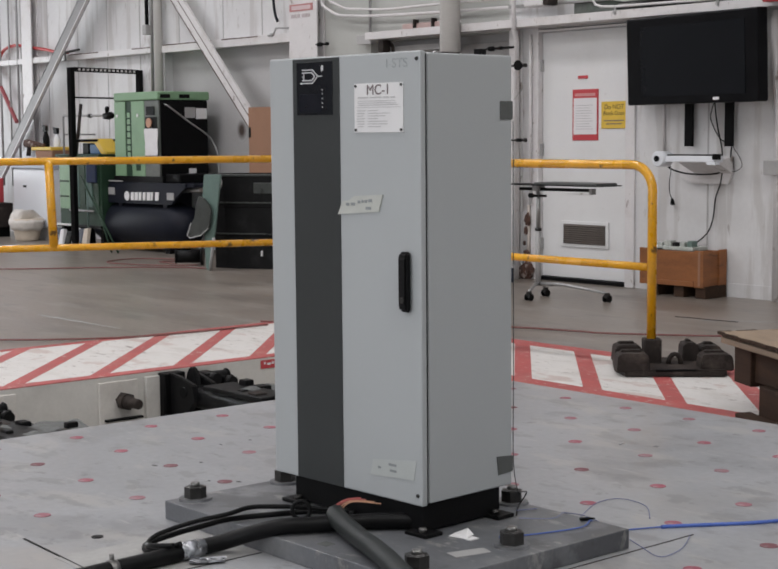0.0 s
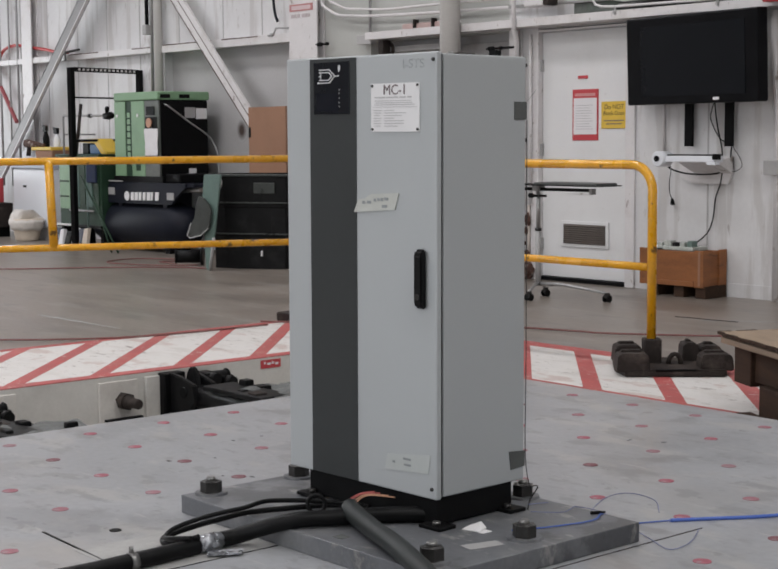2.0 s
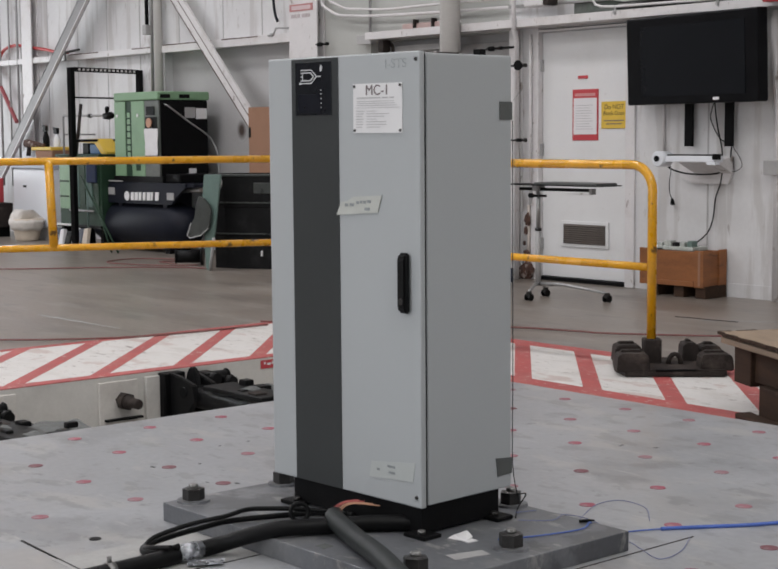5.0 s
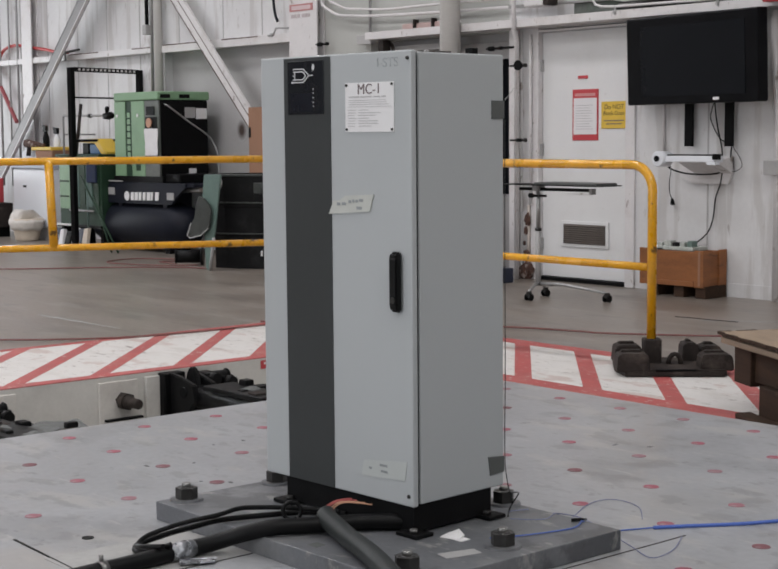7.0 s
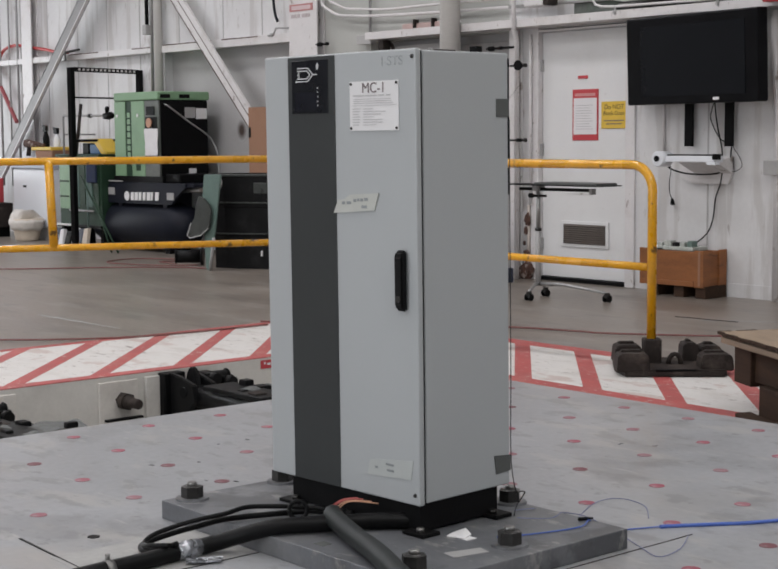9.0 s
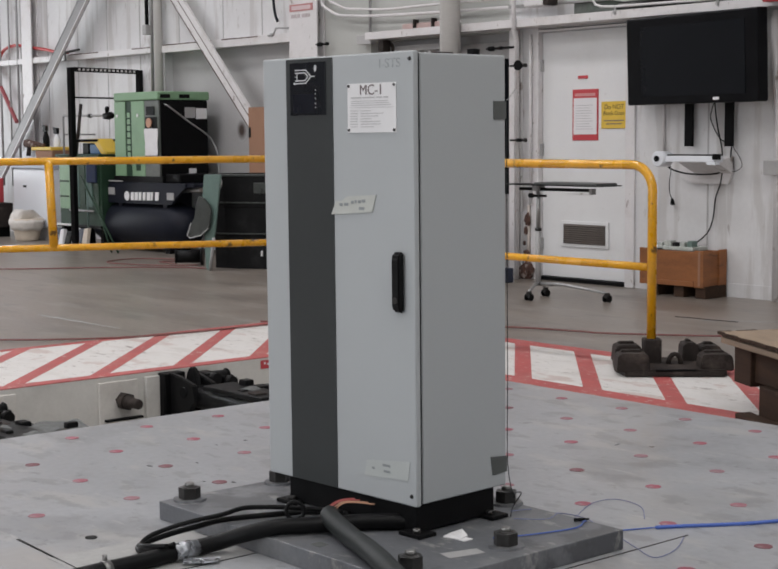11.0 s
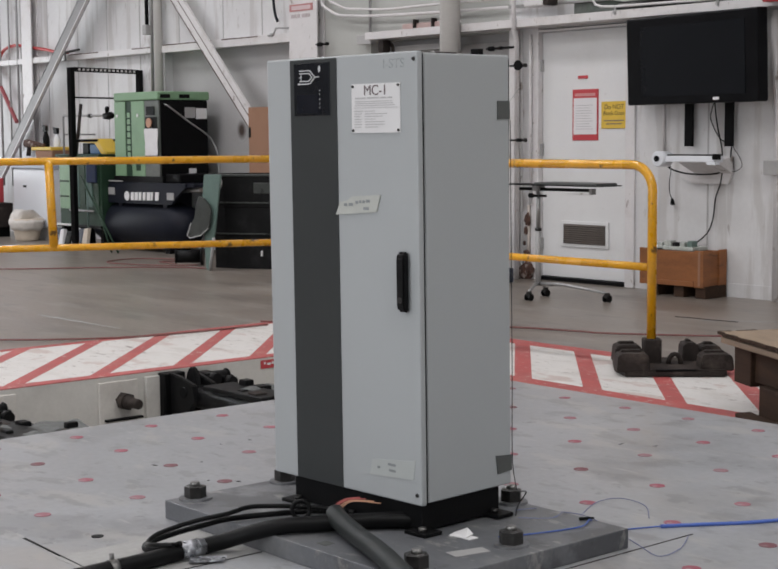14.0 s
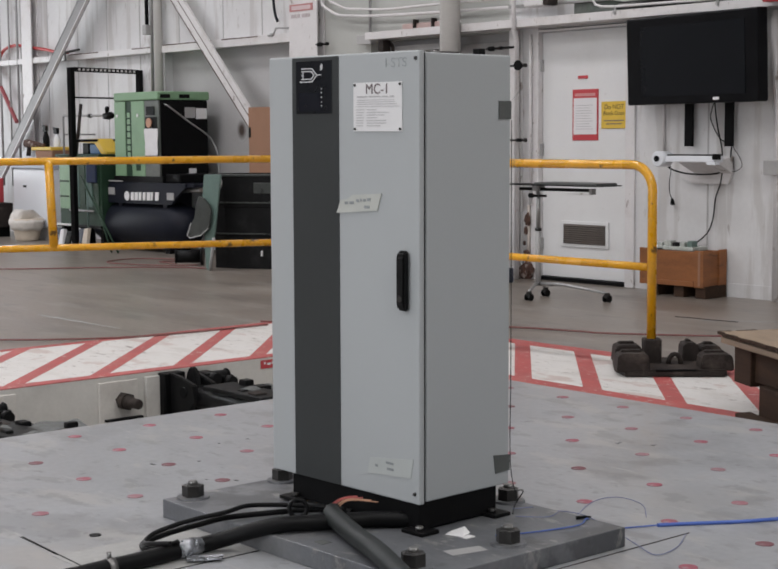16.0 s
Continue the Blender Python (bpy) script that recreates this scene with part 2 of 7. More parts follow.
# ---- builders ----
def box(bm, x0, y0, z0, x1, y1, z1, bevel=0.0, seg=2):
    vs = bmesh.ops.create_cube(bm, size=1.0)["verts"]
    for v in vs:
        v.co = Vector((x0 + (v.co.x + 0.5) * (x1 - x0), y0 + (v.co.y + 0.5) * (y1 - y0), z0 + (v.co.z + 0.5) * (z1 - z0)))
    if bevel:
        es = list({e for v in vs for e in v.link_edges})
        bmesh.ops.bevel(bm, geom=es, offset=bevel, segments=seg, affect="EDGES", profile=0.5)
    return bm


def bbox(*a, **k):
    return box(bmesh.new(), *a, **k)


def prism(bm, outline, axis, lo, hi, bevel=0.0):
    """A closed outline of 2D points swept along axis 'x', 'y' or 'z' from lo to hi."""
    def place(p, h):
        return {"x": (h, p[0], p[1]), "y": (p[0], h, p[1]), "z": (p[0], p[1], h)}[axis]
    a = [bm.verts.new(place(p, lo)) for p in outline]
    b = [bm.verts.new(place(p, hi)) for p in outline]
    n = len(outline)
    fs = [bm.faces.new(a), bm.faces.new(b[::-1])]
    for i in range(n):
        fs.append(bm.faces.new((a[i], b[i], b[(i + 1) % n], a[(i + 1) % n])))
    bmesh.ops.recalc_face_normals(bm, faces=fs)
    if bevel:
        bmesh.ops.bevel(bm, geom=list({e for f in fs for e in f.edges}), offset=bevel, segments=2, affect="EDGES")
    return bm


def smooth_path(points, steps=6, closed=False):
    pts = [Vector(p) for p in points]
    out = []
    n = len(pts)
    for i in range(n - 1):
        p0, p1, p2, p3 = pts[max(i - 1, 0)], pts[i], pts[i + 1], pts[min(i + 2, n - 1)]
        for s in range(steps):
            t = s / steps
            out.append(0.5 * ((2 * p1) + (p2 - p0) * t + (2 * p0 - 5 * p1 + 4 * p2 - p3) * t * t + (3 * p1 - p0 - 3 * p2 + p3) * t ** 3))
    out.append(pts[-1])
    return out


def tube(bm, points, r, sides=10, steps=0):
    pts = smooth_path(points, steps) if steps else [Vector(p) for p in points]
    rings = []
    up = None
    for i, p in enumerate(pts):
        d = (pts[min(i + 1, len(pts) - 1)] - pts[max(i - 1, 0)]).normalized()
        if up is None:
            up = d.orthogonal().normalized()
        up = (up - d * up.dot(d)).normalized()
        side = d.cross(up)
        rad = r[i] if isinstance(r, (list, tuple)) else r
        rings.append([bm.verts.new(p + (up * math.cos(a) + side * math.sin(a)) * rad) for a in [2 * math.pi * k / sides for k in range(sides)]])
    fs = []
    for a, b in zip(rings, rings[1:]):
        for k in range(sides):
            f = bm.faces.new((a[k], a[(k + 1) % sides], b[(k + 1) % sides], b[k]))
            f.smooth = True
            fs.append(f)
    fs.append(bm.faces.new(rings[0][::-1]))
    fs.append(bm.faces.new(rings[-1]))
    bmesh.ops.recalc_face_normals(bm, faces=fs)
    return bm


def rod(bm, a, b, r, sides=12):
    return tube(bm, [a, b], r, sides)


def part(name, bm, material, parent=None, label=""):
    me = bpy.data.meshes.new(name)
    bm.to_mesh(me)
    bm.free()
    me.materials.append(material)
    ob = new(name, me)
    if parent is not None:
        ob.parent = parent
    if label:
        ob["label"] = label
    return ob


def thing(name, x, y, z, label, category, rz=0, group="", kind=""):
    ob = new(name)
    ob.matrix_world = pose(x, y, z, 0, 0, rz)
    return tagged(ob, label, category, group, kind)


def solid(name, bm, material, label, category="", group="", kind=""):
    return tagged(part(name, bm, material), label, category, group, kind)


def lettering(name, text, size, material, parent, m, depth=0.0006, squeeze=1.0):
    cu = bpy.data.curves.new(name, "FONT")
    cu.body, cu.size, cu.extrude, cu.align_x, cu.align_y = text, size, depth, "CENTER", "CENTER"
    tmp = bpy.data.objects.new(name, cu)
    scene.collection.objects.link(tmp)
    dg = bpy.context.evaluated_depsgraph_get()
    me = bpy.data.meshes.new_from_object(tmp.evaluated_get(dg))
    bpy.data.objects.remove(tmp)
    me.transform(m @ Matrix.Diagonal((squeeze, 1, 1, 1)))
    me.materials.clear()
    me.materials.append(material)
    ob = new(name, me)
    ob.parent = parent
    return ob


FACE_FRONT = pose(0, 0, 0, 90, 0, 0)     # lettering that faces -Y
M_BAG = mat("crumpled_bag", (0.68, 0.64, 0.60), 0.45, spot=0.1, scale=12, bump=0.4, dist=0.02)


# ---- the hall: floor with its pit, walls, roof ----
PIT = (-2.33, 3.75, -1.95, 2.82)      # x0, x1, y0, y1
XA, XB, YA, YB = -19.0, 9.0, -9.5, WALL_Y
fl = bmesh.new()
box(fl, XA, YA, -0.3, PIT[0], YB, 0)
box(fl, PIT[1], YA, -0.3, XB, YB, 0)
box(fl, PIT[0], PIT[3], -0.3, PIT[1], YB, 0)
box(fl, PIT[0], YA, -0.3, PIT[1], PIT[2], 0)
floor = solid("floor", fl, M_FLOOR, "grey polished concrete hall floor with worn streaks", "floor", kind="structure")
pit = thing("pit", 0, 0, 0, "white painted pit walls below the floor edge", "pit", kind="structure")
part("pit_wall", bbox(PIT[0] - 0.25, PIT[2], -1.6, PIT[0] + 0.006, PIT[3], -0.012), M_PIT, pit)
part("pit_wall", bbox(PIT[0], PIT[3] - 0.006, -1.6, PIT[1], PIT[3] + 0.25, -0.012), M_PIT, pit)
part("pit_wall", bbox(PIT[1] - 0.006, PIT[2], -1.6, PIT[1] + 0.25, PIT[3], -0.012), M_PIT, pit)
part("pit_wall", bbox(PIT[0], PIT[2] - 0.25, -1.6, PIT[1], PIT[2] + 0.006, -0.012), M_PIT, pit)
part("pit_floor", bbox(PIT[0], PIT[2], -1.75, PIT[1], PIT[3], -1.6), M_PIT, pit)
part("edge_angle", bbox(PIT[0] + 0.006, PIT[2], -0.014, PIT[0] + 0.0075, PIT[3], 0.001), M_PIT, pit, "thin painted edge angle")
part("wall_post", bbox(PIT[0] + 0.006, 1.80, -0.62, PIT[0] + 0.03, 1.885, -0.018, bevel=0.004), M_PIT, pit, "pale upright beside the bracket")
for y0, y1 in ((1.53, 1.755), (0.55, 1.08)):
    part("wall_pad", bbox(PIT[0] + 0.006, y0, -0.62, PIT[0] + 0.022, y1, -0.022, bevel=0.004), M_PADPAINT, pit, "pale bolted anchor pad")
part("warning_label", bbox(PIT[0] + 0.007, 2.535, -0.056, PIT[0] + 0.010, 2.668, -0.010), M_SIGNRED, pit, "small red warning label")
for y0, y1, zt in ((2.555, 2.565, -0.020), (2.575, 2.60, -0.026), (2.606, 2.622, -0.022), (2.63, 2.652, -0.028)):
    part("label_print", bbox(PIT[0] + 0.0105, y0, zt - 0.012, PIT[0] + 0.0115, y1, zt), M_PAPER, pit)

wall_n = thing("wall_north", 0, 0, 0, "white painted metal panel wall with vertical seams", "wall", kind="structure")
T = 0.25
# wall pieces round the recess behind the shelf and the door opening
part("wall_panel", bbox(XA, WALL_Y, 0, -10.2, WALL_Y + T, 8.0), M_WALL, wall_n)
# darker colour here carries the girt's shade; likewise below the ledge
part("wall_panel", bbox(-10.2, WALL_Y + 0.10, 0, -7.86, WALL_Y + T, 2.14), M_WALLGREY, wall_n, "grey recessed wall panel, darkened for shade under the steelwork")
part("wall_panel", bbox(-10.2, WALL_Y, 2.14, -7.86, WALL_Y + T, 8.0), M_WALL, wall_n)
part("wall_panel", bbox(-7.86, WALL_Y, 0, -6.62, WALL_Y + T, 8.0), M_WALLMID, wall_n, "pale green-grey wall panel")
part("wall_panel", bbox(-6.62, WALL_Y + 0.12, 0, -4.80, WALL_Y + T, 2.07), M_WALLGREY, wall_n, "grey recessed wall panel, darkened for shade under the steelwork")
part("wall_panel", bbox(-6.62, WALL_Y, 2.07, -4.80, WALL_Y + T, 8.0), M_WALLMID, wall_n)
part("wall_panel", bbox(-4.80, WALL_Y, 0, -4.49, WALL_Y + T, 8.0), M_WALL, wall_n)
part("wall_panel", bbox(-4.49, WALL_Y, 2.07, -3.45, WALL_Y + T, 8.0), M_WALL, wall_n)
part("wall_panel", bbox(-3.45, WALL_Y, 0, XB, WALL_Y + T, 8.0), M_WALL, wall_n)
for sx in (-13.62, -12.9, -12.15, -11.45, -10.72, -9.9, -9.05, -8.35, -6.64, -2.72, -1.9, -1.1):
    part("seam_strip", bbox(sx, WALL_Y - 0.004, 2.24 if -10.2 < sx < -6.0 else 0.0, sx + 0.012, WALL_Y, 5.0), M_STEELGREY if sx == -6.64 else M_WALLGREY, wall_n)
# south wall out of view; the opening is added to let the fill in
ws = bmesh.new()
box(ws, XA, YA - T, 0, -2.5, YA, 8.0)
box(ws, 3.5, YA - T, 0, XB, YA, 8.0)
box(ws, -2.5, YA - T, 4.5, 3.5, YA, 8.0)
solid("wall_south", ws, M_WALL, "white painted metal panel wall with an added opening for fill light", "wall", kind="structure")
solid("opening_apron", bbox(-2.5, YA - 6.0, -0.3, 3.5, YA, -0.002), M_FLOOR, "unseen concrete apron outside the added south opening", "ground", kind="structure")
ww = bmesh.new()
box(ww, XA - T, YA, 0, XA, 3.65, 8.0)
box(ww, XA - T, 5.35, 0, XA, YB, 8.0)
box(ww, XA - T, 3.65, 3.1, XA, 5.35, 8.0)
solid("wall_west", ww, M_WALL, "white painted metal panel wall with an open doorway", "wall", kind="structure")
solid("side_apron", bbox(XA - 4.0, 2.0, -0.3, XA, 7.0, -0.002), M_FLOOR, "concrete apron outside the side doorway", "ground", kind="structure")
solid("wall_east", bbox(XB, YA, 0, XB + T, YB, 8.0), M_WALL, "white painted metal panel wall", "wall", kind="structure")
solid("ceiling", bbox(XA - T, YA - T, 8.0, XB + T, YB + T, 8.2), M_WALL, "pale painted steel roof", "ceiling", kind="structure")
solid("baseboard", bbox(-3.34, WALL_Y - 0.012, 0, 3.0, WALL_Y, 0.10), M_WALL, "white painted wall base strip", "baseboard", kind="structure")

# girts and the long ledge
solid("girt", bbox(-14.6, WALL_Y - 0.09, 2.145, -10.30, WALL_Y, 2.215, bevel=0.004), M_STEELWHITE, "white painted horizontal wall girt", "girt", group="wall girts", kind="structure")
solid("girt", bbox(-10.12, WALL_Y - 0.09, 2.135, -7.76, WALL_Y, 2.225, bevel=0.004), M_STEELWHITE, "white painted horizontal wall girt", "girt", group="wall girts", kind="structure")
for gx0, gx1, gz in ((-12.2, -11.5, 2.2155), (-10.75, -10.32, 2.2155), (-10.10, -9.15, 2.2255), (-8.95, -8.30, 2.2255)):
    rl = thing("rust_line", gx0, WALL_Y - 0.0935, gz - 0.014, "thin rusty sealant line along the girt", "rust line", kind="structure")
    part("rust_strip", bbox(0, 0, 0, gx1 - gx0, 0.05, 0.011, bevel=0.003), M_RUST, rl)
led = thing("ledge_beam", -4.3, WALL_Y, 2.08, "long white painted steel channel over the door", "beam", kind="structure")
part("web", bbox(-2.17, -0.20, 0.0, 5.0, -0.19, 0.066, bevel=0.003), M_STEELWHITE, led)
part("flange", bbox(-2.17, -0.19, 0.055, 5.0, 0.0, 0.065), M_STEELWHITE, led)
part("flange", bbox(-2.17, -0.19, 0.0, 5.0, 0.0, 0.010), M_STEELWHITE, led)


def door_one():
    d = thing("door_1", -4.44, WALL_Y, 0, "closed white painted steel door with a low louvred vent", "door", kind="structure")
    part("door_leaf", bbox(0.0, 0.03, 0.034, 0.93, 0.075, 2.035, bevel=0.004), M_DOOR, d)
    f = part("door_frame", bbox(-0.09, -0.02, 0, -0.006, 0.12, 2.12, bevel=0.004), M_STEELWHITE, d, "white door frame")
    part("jamb", bbox(0.936, -0.02, 0, 1.03, 0.12, 2.12, bevel=0.004), M_STEELWHITE, f)
    part("head", bbox(-0.006, -0.02, 2.042, 0.936, 0.12, 2.06, bevel=0.004), M_STEELWHITE, f)
    part("threshold", bbox(0.0, -0.012, 0, 0.93, 0.10, 0.030), M_BLACK, d, "black threshold gap")
    for z in (1.72, 1.03, 0.25):
        part("hinge", bbox(-0.010, 0.008, z, 0.014, 0.032, z + 0.10, bevel=0.003), M_STEELGREY, d, "worn steel hinge")
    v = part("vent", bbox(0.225, 0.016, 0.29, 0.735, 0.028, 0.50, bevel=0.003), M_DOOR, d, "white vent surround")
    part("vent_back", bbox(0.255, 0.012, 0.315, 0.705, 0.018, 0.475), M_VENT, v)
    for k in range(9):
        part("louvre", prism(bmesh.new(), ((0.006, 0.0), (0.012, 0.0), (0.012, 0.014), (0.002, 0.006)), "x", 0.258, 0.702), M_VENT, v).location.z = 0.318 + 0.0172 * k
    part("door_closer_slot", bbox(0.28, 0.024, 0.72, 0.56, 0.030, 0.728), M_STEELWHITE, d)
    return d


door_one()


def dim_door():
    d = thing("door_2", -5.05, WALL_Y + 0.12, 0, "grey door with a tall dark glass panel", "door", kind="structure")
    part("door_leaf", bbox(-0.62, -0.05, 0.01, 0.22, -0.002, 2.0, bevel=0.004), M_STEELGREY, d)
    part("glass_panel", bbox(0.05, -0.058, 0.70, 0.175, -0.048, 1.85, bevel=0.003), M_TVGLASS, d, "dark glass panel")


dim_door()


# floor markings: red borders, white fields and red diagonals round the pit
def markings():
    mk = thing("floor_marking", 0, 0, 0, "worn red and white hazard striping painted round the pit", "floor marking", kind="structure")
    z0, z1 = 0.0005, 0.003
    xi, xo = -2.42, -3.54           # white fields beside the pit's long edge
    yi, yo = 3.10, 3.96
    part("white_field", prism(bmesh.new(), ((xi, -1.6), (xi, yi), (xo, yo), (xo, -2.6)), "z", z0, z1), M_STRIPEWHITE, mk)
    part("white_field", prism(bmesh.new(), ((xi, yi), (xo, yo), (4.4, yo), (4.4, yi)), "z", z0, z1), M_STRIPEWHITE, mk)
    part("red_border", bbox(xi, -1.6, z0, PIT[0] - 0.004, yi, 0.0045), M_STRIPERED, mk)
    part("red_border", bbox(xo - 0.07, -2.6, z0, xo, yo + 0.11, 0.0045), M_STRIPERED, mk)
    part("red_border", bbox(PIT[0] - 0.004, PIT[3] + 0.004, z0, 4.4, yi, 0.0045), M_STRIPERED, mk)
    part("red_border", bbox(xo, yo, z0, 4.4, yo + 0.12, 0.0045), M_STRIPERED, mk)
    # each diagonal: start on the inner border, end on the outer one
    for y in (-0.90, -0.40, 0.10, 0.60, 1.07, 1.545, 2.04, 2.53):
        w = 0.11
        part("red_diagonal", prism(bmesh.new(), ((xi, y), (xi, y + w), (xo, y + w + 1.08), (xo, y + 1.08)), "z", z0, 0.0046), M_STRIPERED, mk)
    for x in (-1.392, -0.932, -0.472, 0.028, 0.558, 1.13, 1.68, 2.23):
        w = 0.10
        part("red_diagonal", prism(bmesh.new(), ((x - 0.009, yi), (x + w + 0.011, yi), (x + w - 0.84, yo), (x - 0.86, yo)), "z", z0, 0.0046), M_STRIPERED, mk)


markings()


M_PALETABLE = mat("scuffed_pale_sheet", (0.33, 0.325, 0.32), 0.5, spot=0.15, scale=4, grime=(0.22, 0.22, 0.22), grime_amount=0.6, chips=(((0.40, 0.39, 0.37), 7, 0.6, (1, 2, 1), 0.6),))


# ---- the shaking table and what is bolted to it ----
def shake_table():
    t = thing("shake_table", 0, 0, TABLE_Z, "large grey painted steel shaking table dotted with red plugs", "shake table")
    x0, x1, y0, y1 = -1.5 * GRID, 10.5 * GRID, -4.5 * GRID, 7.5 * GRID
    part("table_top", bbox(x0, y0, -0.06, x1, y1, 0, bevel=0.004), M_TABLE, t)
    part("table_body", bbox(x0 + 0.08, y0 + 0.08, -0.75, x1 - 0.08, y1 - 0.08, -0.06), M_STEELGREY, t)
    plug = bmesh.new()
    bmesh.ops.create_cone(plug, cap_ends=True, segments=20, radius1=0.0235, radius2=0.0228, depth=0.0012)
    me = bpy.data.meshes.new("red_plug")
    plug.to_mesh(me)
    plug.free()
    me.materials.append(M_RED)
    worn = me.copy()
    worn.materials.clear()
    worn.materials.append(M_REDDARK)
    rng = random.Random(4)
    for i in range(-1, 11):
        for j in range(-4, 8):
            if 3 <= i <= 6 and 0 <= j <= 2 or (i, j) == (3, -1):
                continue
            o = new("red_plug", worn if (i, j) in ((2, 1), (1, 1)) or rng.random() < 0.12 else me)
            o.parent = t
            o.location = (i * GRID + rng.uniform(-0.002, 0.002), j * GRID + rng.uniform(-0.002, 0.002), 0.001)
    hole = bmesh.new()
    bmesh.ops.create_cone(hole, cap_ends=True, segments=20, radius1=0.016, radius2=0.016, depth=0.002)
    part("open_hole", hole, M_BLACK, t, "open bolt hole").location = (3 * GRID, -GRID, 0.001)
    # joints of the bolted cover plates
    part("joint", prism(bmesh.new(), ((0.80, -0.452), (1.50, -0.497), (1.50, -0.492), (0.80, -0.460)), "z", 0, 0.0012), M_BLACK, t)
    part("joint", bbox(1.322, -0.70, 0, 1.326, -0.072, 0.0012), M_BLACK, t)
    part("joint", bbox(1.935, -0.40, 0, 1.939, 0.86, 0.0012), M_RUBBERBROWN, t)
    part("cover_sheet", bbox(1.02, -0.485, 0, 1.321, -0.075, 0.001), M_PALETABLE, t, "pale scuffed cover sheet")
    for k in range(26):
        a, b = rng.uniform(0.1, 1.0), rng.uniform(0.25, 1.0)
        part("chip", bbox(a, b, 0, a + rng.uniform(0.006, 0.022), b + rng.uniform(0.004, 0.010), 0.0008), M_BOLT, t)
    return t


def hex_bolt(bm_parent, x, y):
    b = part("bolt", tube(bmesh.new(), [(0, 0, 0.006), (0, 0, 0.036)], 0.0300, 6), M_BOLT, bm_parent, "large black hex nut")
    for f in b.data.polygons:
        f.use_smooth = False
    b.location = (x, y, 0)
    w = bmesh.new()
    bmesh.ops.create_cone(w, cap_ends=True, segments=28, radius1=0.046, radius2=0.044, depth=0.006)
    part("washer", w, M_PLATE, b).location.z = 0.003
    s = bmesh.new()
    bmesh.ops.create_cone(s, cap_ends=True, segments=6, radius1=0.0265, radius2=0.019, depth=0.003)
    part("nut_face", s, M_BOLT, b).location.z = 0.0370
    # the dark stud's pale glint is put in as a brighter steel
    part("stud", tube(bmesh.new(), [(0, 0, 0.036), (0, 0, 0.046), (0, 0, 0.049)], [0.0130, 0.0130, 0.010], 14), M_BOLTTOP, b, "stud end, coloured bright for its pale glint")


def base_plate():
    p = thing("base_plate", 0.87, -0.07, TABLE_Z, "thick grey steel base plate bolted to the table", "base plate")
    part("plate", bbox(0, 0, 0.0005, 1.044, 0.705, 0.0508, bevel=0.002), M_PLATE, p)
    for i, j in ((3, 0), (3, 1), (3, 2), (5, 2), (6, 1), (6, 0)):
        hex_bolt(p, i * GRID - 0.87, j * GRID + 0.07)
    for o in p.children:
        if o.name.startswith("bolt"):
            o.location.z = 0.0508
            o.rotation_euler.z = random.Random(int(o.location.x * 100)).uniform(0, 1)
    part("plate_mark", prism(bmesh.new(), ((0.42, 0.115), (0.445, 0.125), (0.455, 0.16), (0.43, 0.15)), "z", 0.0508, 0.0516), M_STEELGREY, p, "dark smudge")
    part("tape_patch", bbox(0.628, 0.037, 0.0508, 0.662, 0.068, 0.0516), M_GREYTAPE, p, "small dark tape square")
    part("tape_patch", prism(bmesh.new(), ((0.90, 0.215), (0.945, 0.205), (0.965, 0.30), (0.925, 0.31)), "z", 0.0508, 0.0514), M_STEELGREY, p, "scuffed grey tape strip")
    part("clip", bbox(0.79, 0.33, 0.0508, 0.86, 0.36, 0.053), M_PAPER, p)
    return p


M_FAINT = mat("faint_pencil", (0.30, 0.32, 0.325), 0.6, spot=0.25, scale=60, bump=0)
CAB = (1.6176, 0.2061, PLATE_Z + 0.072, 0.105, 0.088, 2.43)     # lower front corner and small turns
CW, CD, CH = 0.579, 0.326, 1.117


